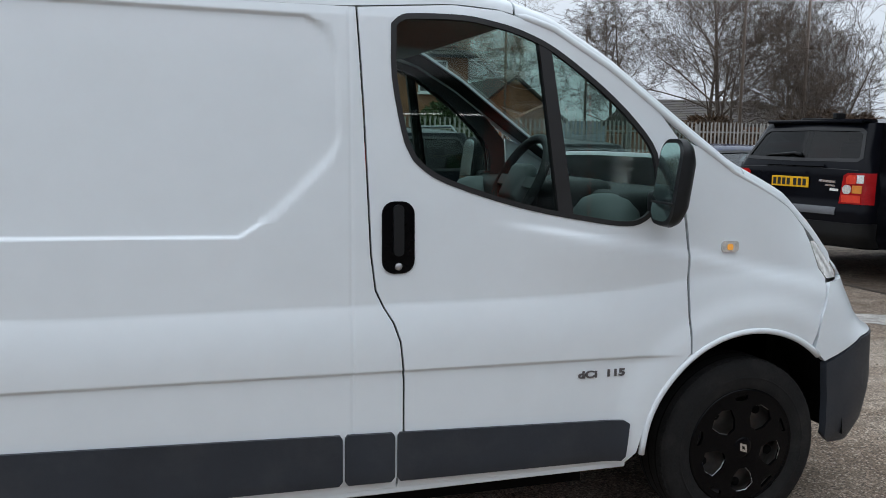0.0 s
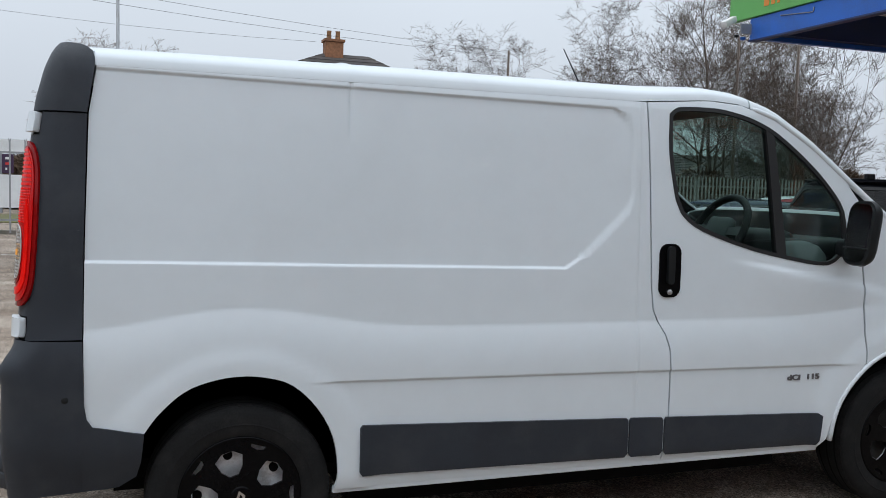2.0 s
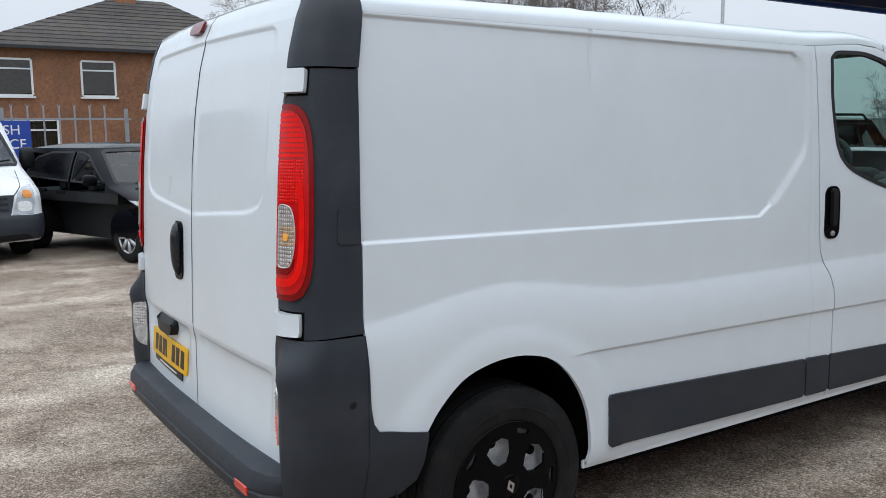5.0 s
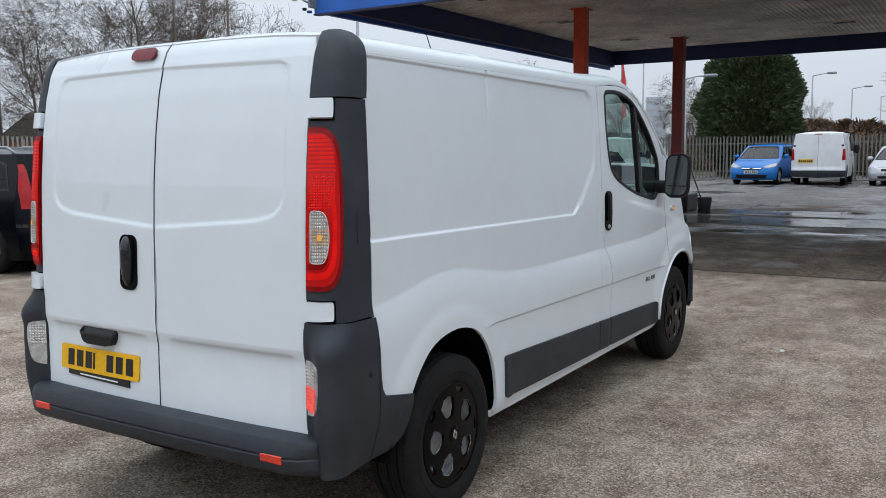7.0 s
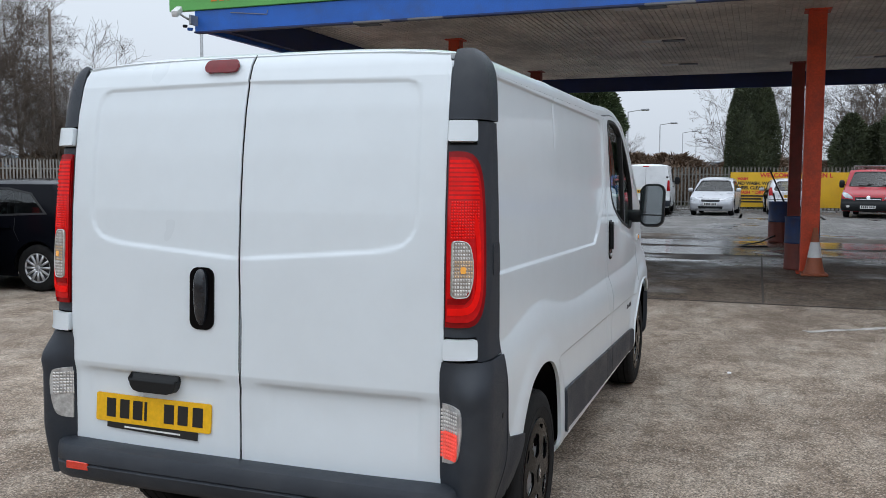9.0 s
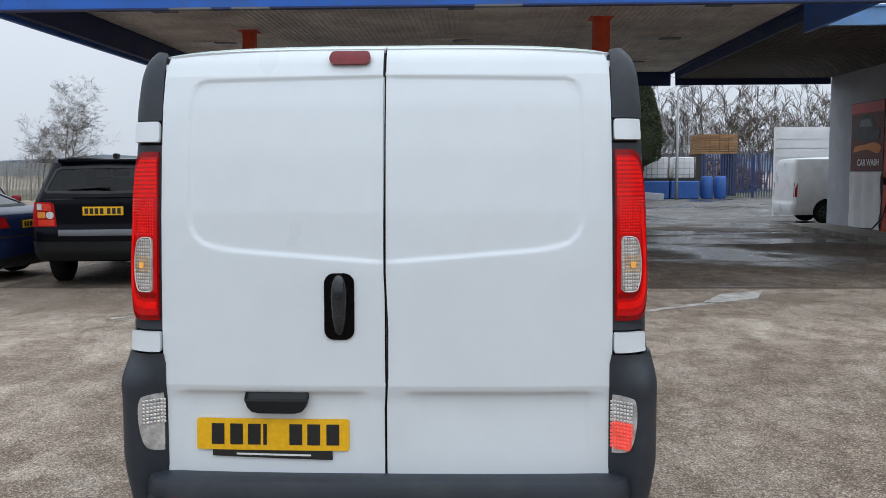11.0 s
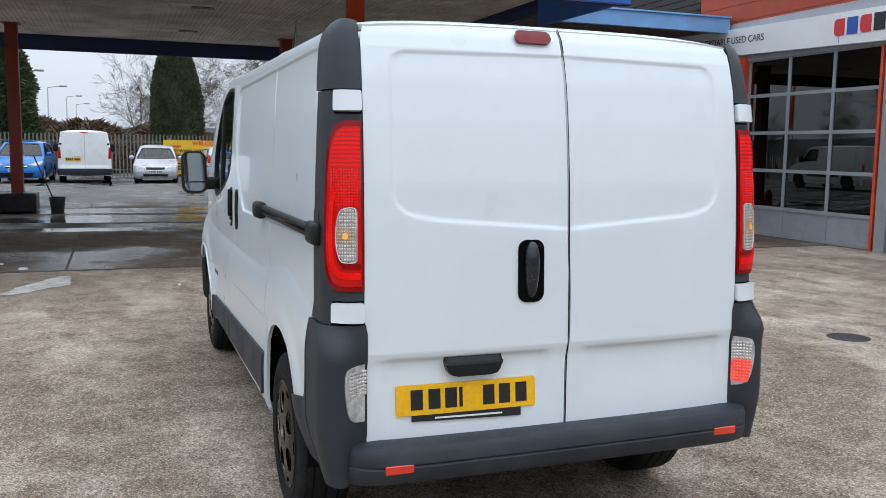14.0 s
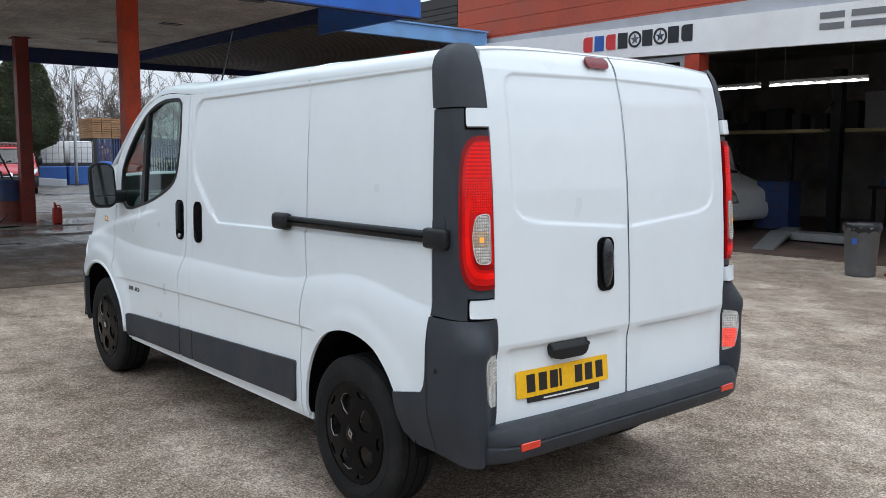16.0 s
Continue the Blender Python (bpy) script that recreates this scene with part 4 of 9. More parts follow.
part("plate_light_bar", skin([(-0.466, 0.786), (-0.458, 0.758), (-0.444, 0.743), (-0.42, 0.737), (-0.30, 0.737), (-0.276, 0.743), (-0.264, 0.758), (-0.256, 0.786), (-0.256, 0.806), (-0.466, 0.806)], rear, 0.02, 0.012, 0.034, lift=0.032), BLACK_PLASTIC, RL, "black plate lamp housing")
PLATE = part("number_plate", skin(rounded(-0.636, -0.122, 0.610, 0.714, 0.008, 2), rear, 0.1, 0.05, 0.006, lift=0.008), YELLOW_PLATE, RL, "yellow rear plate with black bars", False)
for k, u in enumerate((0.585, 0.522, 0.462, 0.410, 0.322, 0.262, 0.198)):
    wd = 0.012 if k == 3 else 0.043
    part("plate_bar", skin([(-u, 0.628), (-u + wd, 0.628), (-u + wd, 0.697), (-u, 0.697)], rear, 0.1, 0.1, 0.001, lift=0.0092), PLATE_BLACK, PLATE)
DEALER = part("plate_strip", skin([(-0.582, 0.589), (-0.178, 0.579), (-0.178, 0.609), (-0.582, 0.609)], rear, 0.1, 0.1, 0.004, lift=0.007), PLATE_BLACK, RL, "black strip under the plate")
part("strip_bar", skin([(-0.50, 0.594), (-0.25, 0.591), (-0.25, 0.597), (-0.50, 0.600)], rear, 0.1, 0.1, 0.0005, lift=0.0078), WHITE_PLATE, DEALER)

# rear bumper: a step with a grooved face
bm = bmesh.new()
sec = [(-1.862, 0.534), (-1.915, 0.534), (-1.945, 0.526), (-1.957, 0.505), (-1.960, 0.472), (-1.953, 0.466), (-1.961, 0.460), (-1.955, 0.425), (-1.938, 0.402), (-1.90, 0.390), (-1.80, 0.388), (-1.80, 0.534)]
stations = [-0.815, -0.80, -0.76, -0.70, -0.55, -0.3, 0, 0.3, 0.55, 0.70, 0.76, 0.80, 0.815]
rings = []
for y in stations:
    k = max(0, (abs(y) - 0.635) / 0.18)
    rings.append([bm.verts.new((mix(x, -1.80, 0.55 * k ** 4) + 0.012 * (y / 0.8) ** 2, y, z + (0.42 - z) * 0.10 * k ** 4)) for x, z in sec])
for a, b in zip(rings, rings[1:]):
    for i in range(len(sec)):
        bm.faces.new((a[i], a[(i + 1) % len(sec)], b[(i + 1) % len(sec)], b[i]))
bm.faces.new(rings[0])
bm.faces.new(rings[-1][::-1])
bmesh.ops.recalc_face_normals(bm, faces=bm.faces)
BUMPER = part("rear_bumper", sharp(bm, 40), GREY_PLASTIC, VAN, "grey plastic rear bumper step")
for s in (-1, 1):
    bm = boxed(-1.957, -1.93, s * 0.65 - 0.05, s * 0.65 + 0.05, 0.444, 0.474, 0.003)
    part("reflector", bm, ORANGE_RED, BUMPER, "small red reflector", False).location.x = 0.003

# sliding door rail and handle
RAIL = part("slide_rail", sharp(boxed(-1.66, -0.56, 0.862, 0.892, 1.205, 1.250, 0.010, seg=2), 60), BLACK_PLASTIC, VAN, "black sliding door rail")
part("rail_cap", sharp(boxed(-0.60, -0.47, 0.862, 0.912, 1.185, 1.262, 0.018, seg=2), 60), BLACK_PLASTIC, RAIL)
part("rail_end", sharp(boxed(-1.735, -1.60, 0.855, 0.895, 1.185, 1.262, 0.014, seg=2), 60), BLACK_PLASTIC, RAIL)
part("rail_groove", boxed(-1.64, -0.60, 0.892, 0.894, 1.224, 1.232), GLOSS_BLACK, RAIL)
sh = part("slide_handle", skin(flip(rounded(0.385, 0.485, 1.043, 1.272, 0.04)), side_l, 0.02, 0.02, 0.012, lift=0.006), GLOSS_BLACK, SLIDING, "black pull handle")
part("grip", skin(flip(rounded(0.42, 0.452, 1.10, 1.262, 0.016)), side_l, 0.012, 0.02, 0.016, lift=0.021), BLACK_PLASTIC, sh)

part("roof_edge", sharp(boxed(-1.742, -1.55, -0.765, 0.765, 1.74, 1.90, 0.02, seg=2), 60), WHITE_PAINT, VAN)
# near-black shell added to darken gaps: body behind the panels, floor, bulkhead
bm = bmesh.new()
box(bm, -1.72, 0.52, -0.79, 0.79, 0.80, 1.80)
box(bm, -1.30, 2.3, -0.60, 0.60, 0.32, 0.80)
# two unseen low boxes added to deepen the shade under the van
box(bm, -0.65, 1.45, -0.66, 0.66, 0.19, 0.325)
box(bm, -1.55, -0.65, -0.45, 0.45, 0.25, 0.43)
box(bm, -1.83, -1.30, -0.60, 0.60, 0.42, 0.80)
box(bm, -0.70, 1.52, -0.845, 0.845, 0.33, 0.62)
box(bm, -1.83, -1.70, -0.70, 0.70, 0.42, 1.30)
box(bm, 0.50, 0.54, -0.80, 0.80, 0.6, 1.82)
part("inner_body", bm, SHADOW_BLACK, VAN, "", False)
for s in (-1, 1):
    part("sill_edge", boxed(-0.76, 1.52, s * 0.862 - 0.008, s * 0.862 + 0.008, 0.315, 0.345, 0.004), WHITE_PAINT, VAN, "", False)

part("headliner", boxed(0.56, 1.12, -0.76, 0.76, 1.855, 1.875), GREY_CLOTH, VAN, "pale grey cab headliner", False)
# cab: dash, wheel, seat-height trim
DASH = part("dashboard", sharp(boxed(1.42, 1.95, -0.80, 0.80, 0.80, 1.19, 0.05, seg=3), 60), CAB_GREY, VAN, "grey moulded dashboard")
part("dash_top", sharp(boxed(1.50, 1.92, -0.78, 0.78, 1.16, 1.285, 0.045, seg=3), 60), CAB_DARK, DASH)
part("binnacle", sharp(boxed(1.36, 1.62, -0.56, -0.16, 1.12, 1.32, 0.05, seg=3), 60), CAB_DARK, DASH, "dark hooded instrument binnacle")
for y in (-0.70, 0.70):
    part("air_vent", sharp(boxed(1.405, 1.44, y - 0.07, y + 0.07, 1.06, 1.16, 0.012), 60), CAB_DARK, DASH)
    part("dash_pod", lathe(bmesh.new(), [(0.0, 0.13), (0.05, 0.126), (0.09, 0.11), (0.12, 0.07), (0.13, 0.0)], 18, "z", (1.50, y, 1.15)), CAB_GREY, DASH)
bm = bmesh.new()
m = pose(1.295, -0.36, 1.305, 0, -62, 0)
N = 36
rim = [[bm.verts.new(m @ Vector(((0.190 + 0.019 * math.cos(b)) * math.cos(a), (0.190 + 0.019 * math.cos(b)) * math.sin(a), 0.019 * math.sin(b)))) for b in (2 * math.pi * j / 8 for j in range(8))] for a in (2 * math.pi * i / N for i in range(N))]
for i in range(N):
    for j in range(8):
        bm.faces.new((rim[i][j], rim[(i + 1) % N][j], rim[(i + 1) % N][(j + 1) % 8], rim[i][(j + 1) % 8]))
STEER = part("steering_wheel", bm, CAB_DARK, VAN, "black steering wheel")
bm = bmesh.new()
box(bm, -0.085, 0.075, -0.085, 0.085, -0.03, 0.03, 0.025, m, 2)
for a in (0, 90, 180, 270):
    if a != 0:
        box(bm, 0.06, 0.18, -0.022, 0.022, -0.012, 0.012, 0, m @ pose(0, 0, 0, 0, 0, a))
part("wheel_hub", sharp(bm, 50), CAB_GREY, STEER)
part("steering_column", tubed([m @ Vector((0, 0, -0.02)), (1.55, -0.36, 1.06)], 0.05, 12), CAB_DARK, STEER)
part("cab_light", lathe(bmesh.new(), [(0.0, 0.0), (0.03, 0.002), (0.035, 0.012)], 14, "z", (0.85, 0.05, 1.85)), AMBER, VAN, "small lit cab lamp")


# wheels
def van_wheel(ax, sgn, rot):
    wheel = new("wheel")
    wheel.parent = VAN
    tyre = [(0.215, -0.095), (0.230, -0.102), (0.262, -0.106), (0.30, -0.103), (0.322, -0.094), (0.331, -0.080), (0.3345, -0.04), (0.3345, 0.04), (0.331, 0.080), (0.322, 0.094), (0.30, 0.103), (0.262, 0.106), (0.232, 0.102), (0.217, 0.095)]
    bm = lathe(bmesh.new(), tyre, 56)
    for k in range(64):
        m = pose(0, 0, 0, 0, 360 * k / 64, 0)
        box(bm, 0.3235, 0.3315, 0.066, 0.0835, -0.0105, 0.0105, 0, m)
    ty = part("tyre", sharp(bm, 50), RUBBER, wheel, "worn black tyre")
    bm = bmesh.new()
    for r0, w in ((0.3347, -0.05), (0.3347, 0.0), (0.3347, 0.05)):
        lathe(bm, [(r0 + 0.0005, w - 0.004), (r0 + 0.001, w), (r0 + 0.0005, w + 0.004)], 48)
    part("tread_groove", bm, SHADOW_BLACK, ty)
    lip = part("sidewall_ring", lathe(bmesh.new(), [(0.262, 0.1065), (0.266, 0.109), (0.270, 0.1065)], 56), RUBBER, ty)
    part("rim", lathe(bmesh.new(), [(0.208, 0.09), (0.20, 0.085), (0.195, 0.03), (0.165, 0.05), (0.12, 0.062), (0.08, 0.045), (0.0, 0.045)], 40), STEEL if ax < 0 and sgn < 0 else DARK_RIM, wheel, "bare steel wheel" if ax < 0 and sgn < 0 else "dark steel wheel")
    for k in range(5):
        a = radians(72 * k + rot)
        part("bolt_hole", lathe(bmesh.new(), [(0.0, 0.066), (0.016, 0.066), (0.018, 0.03)], 14, "y", (0.142 * math.cos(a), 0, 0.142 * math.sin(a))), SHADOW_BLACK, wheel)
    # black trim: five broad petals, ten openings
    holes = []
    for k in range(5):
        a = radians(72 * k + rot)
        for (pts) in ([(0.078, -0.20), (0.108, -0.35), (0.148, -0.33), (0.164, -0.12), (0.164, 0.12), (0.148, 0.33), (0.108, 0.35), (0.078, 0.20)],):
            holes.append([(r * math.cos(a + t), r * math.sin(a + t)) for r, t in pts])
        b = a + radians(36)
        holes.append([(r * math.cos(b + t), r * math.sin(b + t)) for r, t in ((0.172, -0.13), (0.185, -0.15), (0.187, 0.15), (0.172, 0.13), (0.166, 0.0))])
    disc = [(0.202 * math.cos(2 * math.pi * k / 48), 0.202 * math.sin(2 * math.pi * k / 48)) for k in range(48)]
    bm = bmesh.new()
    prism(bm, disc, 0.012, lambda a, b, c: (a, 0.088 + c - 0.05 * (math.hypot(a, b) / 0.2) ** 2 * 0 + 0.012 * (1 - (math.hypot(a, b) / 0.2) ** 2), b), holes)
    trim = part("wheel_trim", sharp(bm, 30), GLOSS_BLACK, wheel, "gloss black five-petal wheel trim", False)
    # silver line over the first five points of each opening's outline
    for h in holes[::2]:
        part("trim_edge", tubed([Vector((a, 0.1005, b)) for a, b in h[:5]], 0.0022, 5), GALV_EDGE, trim, "silver line on part of the opening's edge")
    part("trim_lip", lathe(bmesh.new(), [(0.196, 0.098), (0.202, 0.104), (0.209, 0.100), (0.210, 0.09)], 48), GLOSS_BLACK, trim)
    part("hub_cap", lathe(bmesh.new(), [(0.0, 0.114), (0.025, 0.113), (0.038, 0.110), (0.042, 0.10)], 24), GLOSS_BLACK, trim)
    bm = bmesh.new()
    prism(bm, [(0, -0.024), (0.016, 0), (0, 0.024), (-0.016, 0)], 0.003, lambda a, b, c: (a, 0.112 + c, b), [[(0, -0.010), (-0.006, 0), (0, 0.010), (0.006, 0)]])
    part("hub_emblem", bm, CHROME, trim, "silver diamond emblem", False)
    for ob in [c for c in wheel.children if c != ty] + list(trim.children):
        for v in ob.data.vertices:
            v.co.x, v.co.z = v.co.x * 1.06, v.co.z * 1.06
    wheel.matrix_basis = pose(ax, sgn * (0.775 if ax < 0 else 0.765), HUB - 0.008, 0, 0, 0 if sgn > 0 else 180) @ pose(0, 0, 0, 0, 17 * (1 if ax < 0 else 2.3), 0)
    return wheel


for ax in (R_AXLE, F_AXLE):
    for sgn in (-1, 1):
        van_wheel(ax, sgn, 18)
part("mud_flap", boxed(-0.80, -0.785, -0.86, -0.66, 0.20, 0.40, 0.004), SHADOW_BLACK, VAN, "", False)
part("mud_flap", boxed(-0.80, -0.785, 0.66, 0.86, 0.20, 0.40, 0.004), SHADOW_BLACK, VAN, "", False)
part("aerial", tubed([(0.98, 0.45, 1.97), (0.80, 0.45, 2.28)], [0.006, 0.003], 6), BLACK_PLASTIC, VAN)

# ---- more materials ----
RED_PAINT = M("orange_red_paint", (0.68, 0.078, 0.024), 0.5, var=0.18, scale=2.5, fine=40, fvar=0.12, bump=0.08, bscale=60, dirt=(0.26, 0.05, 0.03), dirt_amt=0.45, dirt_scale=3.0)
DEEP_JAMB = M("worn_red_jamb_paint", (0.42, 0.045, 0.018), 0.55, var=0.2, scale=2.5, fine=40, fvar=0.12, dirt=(0.14, 0.04, 0.03), dirt_amt=0.5, dirt_scale=3.0)
# darker copy of the orange red, used on the two far columns
FAR_COLUMN_RED = M("far_column_red", (0.25, 0.032, 0.020), 0.5, var=0.2, scale=2.5, fine=40, fvar=0.12, dirt=(0.10, 0.03, 0.02), dirt_amt=0.5, dirt_scale=3.0)
RED_WALL = M("red_painted_boards", (0.40, 0.062, 0.03), 0.6, var=0.14, scale=1.2, fine=30, fvar=0.12, bump=0.12, bscale=40, dirt=(0.30, 0.09, 0.05), dirt_amt=0.5, dirt_scale=0.8)
BLUE_PAINT = M("blue_fascia_paint", (0.018, 0.12, 0.50), 0.45, var=0.15, scale=1.5, dirt=(0.05, 0.09, 0.2), dirt_amt=0.4, dirt_scale=2)
PALE_BLUE = M("pale_blue_paint", (0.20, 0.42, 0.76), 0.45, var=0.12, scale=1.5, dirt=(0.2, 0.25, 0.35), dirt_amt=0.4, dirt_scale=2)
NAVY = M("navy_beam_paint", (0.012, 0.028, 0.115), 0.55, var=0.2, scale=2, dirt=(0.03, 0.035, 0.06), dirt_amt=0.4)
GREEN_SIGN = M("green_sign", (0.13, 0.42, 0.10), 0.45, var=0.08, scale=1.5)
ORANGE_PRINT = M("orange_print", (0.75, 0.26, 0.03), 0.5, var=0.05)
SOFFIT = M("dirty_soffit", (0.86, 0.81, 0.74), 0.75, var=0.25, scale=0.9, fine=14, fvar=0.15, bump=0.1, bscale=30, dirt=(0.40, 0.34, 0.28), dirt_amt=0.5, dirt_scale=0.7)
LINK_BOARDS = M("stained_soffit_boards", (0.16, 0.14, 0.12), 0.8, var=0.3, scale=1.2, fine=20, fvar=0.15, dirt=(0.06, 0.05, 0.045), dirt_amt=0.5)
DARK_BOARDS = M("dark_boards", (0.035, 0.032, 0.032), 0.65, var=0.25, scale=2, fine=40, random_var=0.25)
GREY_WALL = M("grey_painted_wall", (0.40, 0.415, 0.45), 0.65, var=0.12, scale=1.5, fine=45, fvar=0.08, bump=0.1, bscale=50, dirt=(0.27, 0.27, 0.275), dirt_amt=0.4)
GREY_FRAME = M("grey_door_frame", (0.30, 0.315, 0.34), 0.45, var=0.08, scale=3, dirt=(0.2, 0.2, 0.2), dirt_amt=0.3, dirt_scale=4)
SIGN_WHITE = M("white_sign_board", (0.82, 0.82, 0.83), 0.4, var=0.04, scale=1.2, dirt=(0.5, 0.48, 0.44), dirt_amt=0.3, dirt_scale=1.0)
SIGN_BLUE = M("blue_sign_board", (0.02, 0.06, 0.34), 0.4, var=0.06)
INK = M("dark_print", (0.02, 0.021, 0.024), 0.5, var=0.1)
INK_GREY = M("grey_print", (0.16, 0.16, 0.17), 0.5, var=0.1)
BANNER_RED = M("dark_red_banner_print", (0.13, 0.022, 0.020), 0.55, var=0.35, scale=2.5, fine=20)
PRINT_RED = M("red_print", (0.62, 0.04, 0.04), 0.5, var=0.1)
PRINT_BLUE = M("blue_print", (0.03, 0.10, 0.40), 0.5, var=0.1)
PRINT_WHITE = M("white_print", (0.78, 0.78, 0.78), 0.5, var=0.04)
GARAGE_WALL = M("oily_workshop_wall", (0.34, 0.32, 0.29), 0.8, var=0.2, scale=1.0, fine=20, dirt=(0.14, 0.12, 0.10), dirt_amt=0.7, dirt_scale=0.9)
GARAGE_FLOOR = M("oily_workshop_floor", (0.13, 0.085, 0.068), 0.55, var=0.3, scale=1.5, fine=30, dirt=(0.04, 0.035, 0.03), dirt_amt=0.8, dirt_scale=1.4)
KERB = M("kerb_concrete", (0.24, 0.22, 0.195), 0.85, var=0.2, scale=3, fine=60, bump=0.3, bscale=60, dirt=(0.10, 0.10, 0.07), dirt_amt=0.6, dirt_scale=2.5, random_var=0.12)
ROAD_PAINT = M("worn_road_paint", (0.46, 0.44, 0.41), 0.8, var=0.25, scale=6, fine=50, fvar=0.25, dirt=(0.22, 0.2, 0.18), dirt_amt=0.95, dirt_scale=5)
TUBE_LIGHT = M("lit_tube", (0.9, 0.9, 0.9), 0.4, emit=(1.0, 0.98, 0.94), emit_strength=5.0)
GREY_BIN = M("grey_bin_plastic", (0.10, 0.105, 0.11), 0.6, var=0.15, fine=60, dirt=(0.2, 0.18, 0.15), dirt_amt=0.3, dirt_scale=5)
BLACK_BAG = M("black_bin_bag", (0.015, 0.015, 0.017), 0.3, var=0.2, bump=0.4, bscale=25)
DARK_STEEL = M("dark_steel", (0.05, 0.05, 0.055), 0.45, metal=0.6, var=0.25, scale=5, dirt=(0.07, 0.045, 0.03), dirt_amt=0.4)
GALV = M("galvanised_steel", (0.34, 0.35, 0.36), 0.5, metal=0.6, var=0.12, scale=6, dirt=(0.22, 0.2, 0.17), dirt_amt=0.4, dirt_scale=5)
BLUE_PLASTIC = M("blue_plastic", (0.025, 0.10, 0.36), 0.5, var=0.12, scale=4, dirt=(0.08, 0.1, 0.15), dirt_amt=0.4)
YARD_WOOD = M("sawn_timber", (0.34, 0.185, 0.09), 0.75, var=0.2, scale=4, fine=50, random_var=0.15)
SHELF_WOOD = M("shelf_timber", (0.36, 0.30, 0.16), 0.75, var=0.2, scale=4)
ORANGE_CONE = M("faded_cone_orange", (0.38, 0.11, 0.05), 0.6, var=0.15, scale=6, dirt=(0.14, 0.09, 0.07), dirt_amt=0.5, dirt_scale=6)
RED_CAN = M("red_can", (0.48, 0.03, 0.02), 0.45, var=0.12, scale=6)
YELLOW_SIGN = M("yellow_sign_board", (0.78, 0.47, 0.02), 0.5, var=0.06, scale=1.5, dirt=(0.6, 0.36, 0.05), dirt_amt=0.4)
RED_DRUM = M("rusty_red_drum", (0.22, 0.055, 0.04), 0.6, var=0.3, scale=5, dirt=(0.10, 0.05, 0.04), dirt_amt=0.6, dirt_scale=5)
BLUE_DRUM = M("blue_drum", (0.03, 0.06, 0.17), 0.55, var=0.2, scale=5, dirt=(0.09, 0.06, 0.06), dirt_amt=0.5, dirt_scale=4)


JOINT = M("dirt_filled_joint", (0.075, 0.062, 0.05), 0.9, var=0.3, scale=6)


# ---- ground ----
def plane(x0, x1, y0, y1, z, nx=1, ny=1):
    bm = bmesh.new()
    g = [[bm.verts.new((mix(x0, x1, i / nx), mix(y0, y1, j / ny), z)) for j in range(ny + 1)] for i in range(nx + 1)]
    for i in range(nx):
        for j in range(ny):
            bm.faces.new((g[i][j], g[i + 1][j], g[i + 1][j + 1], g[i][j + 1]))
    return bm


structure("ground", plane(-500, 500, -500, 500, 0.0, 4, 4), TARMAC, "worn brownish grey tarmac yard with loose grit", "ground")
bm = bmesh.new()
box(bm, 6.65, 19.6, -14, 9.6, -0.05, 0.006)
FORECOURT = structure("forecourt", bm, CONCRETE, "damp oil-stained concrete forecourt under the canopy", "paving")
bm = bmesh.new()
box(bm, 19.6, 60, -40, 22, -0.05, 0.005)
structure("car_park", bm, FAR_TARMAC, "grey tarmac car park with worn bay lines", "paving")
for k, (x0, y0, x1, y1) in enumerate(((6.60, -14, 6.66, 9.6), (9.9, -4.8, 9.93, 9.6), (13.3, -4.8, 13.33, 9.6), (16.6, -4.8, 16.63, 9.6), (6.66, 1.72, 19.6, 1.75), (6.66, 5.6, 19.6, 5.63), (6.66, -2.2, 19.6, -2.17))):
    part("slab_joint", boxed(x0, x1, y0, y1, 0.004, 0.0072), JOINT, FORECOURT, "", False)


def worn_paint(name, pts, label):
    rnd = random.Random(name + str(pts[0]))
    bm = bmesh.new()
    loop = []
    for i in range(len(pts)):
        (ax, ay), (bx, by) = pts[i], pts[(i + 1) % len(pts)]
        n = max(1, int(math.hypot(bx - ax, by - ay) / 0.06))
        for k in range(n):
            loop.append((mix(ax, bx, k / n) + rnd.uniform(-0.02, 0.02), mix(ay, by, k / n) + rnd.uniform(-0.02, 0.02)))
    prism(bm, loop, 0.003, lambda a, b, c: (a, b, 0.002 + c))
    return tagged(part(name, bm, ROAD_PAINT, None, "", False), label, "road marking", "worn road markings", "structure")


worn_paint("road_marking", [(4.20, 7.02), (4.66, 6.44), (4.70, 6.48), (4.26, 7.08)], "worn white painted line on the tarmac")
worn_paint("road_marking", [(4.80, 6.40), (5.10, 6.10), (5.45, 6.02), (6.15, 5.66), (6.20, 5.56), (5.50, 5.50), (5.30, 5.72), (5.02, 5.92)], "worn white painted arrow on the tarmac")
worn_paint("road_marking", [(4.75, 1.30), (5.33, 0.42), (5.41, 0.47), (4.82, 1.36)], "worn white painted arrow shaft on the tarmac")
worn_paint("road_marking", [(5.26, 0.62), (5.72, -0.16), (6.42, -0.46), (6.05, 0.20)], "worn white painted arrow head on the tarmac")
for y in (9.9, 7.6, 5.2, 2.4, -0.5, -3.3):
    worn_paint("road_marking", [(29.4, y), (33.5, y), (33.5, y + 0.10), (29.4, y + 0.10)], "worn white parking bay line")
for k in range(4):
    worn_paint("road_marking", [(29.0 + 0.5 * k, -6.4 - 0.6 * k), (31.6 + 0.4 * k, -5.9 - 0.6 * k), (31.6 + 0.4 * k, -5.7 - 0.6 * k), (29.0 + 0.5 * k, -6.2 - 0.6 * k)], "worn white hatched road marking")
for (x, y) in ((-2.9, 15.5), (-3.9, 17.0)):
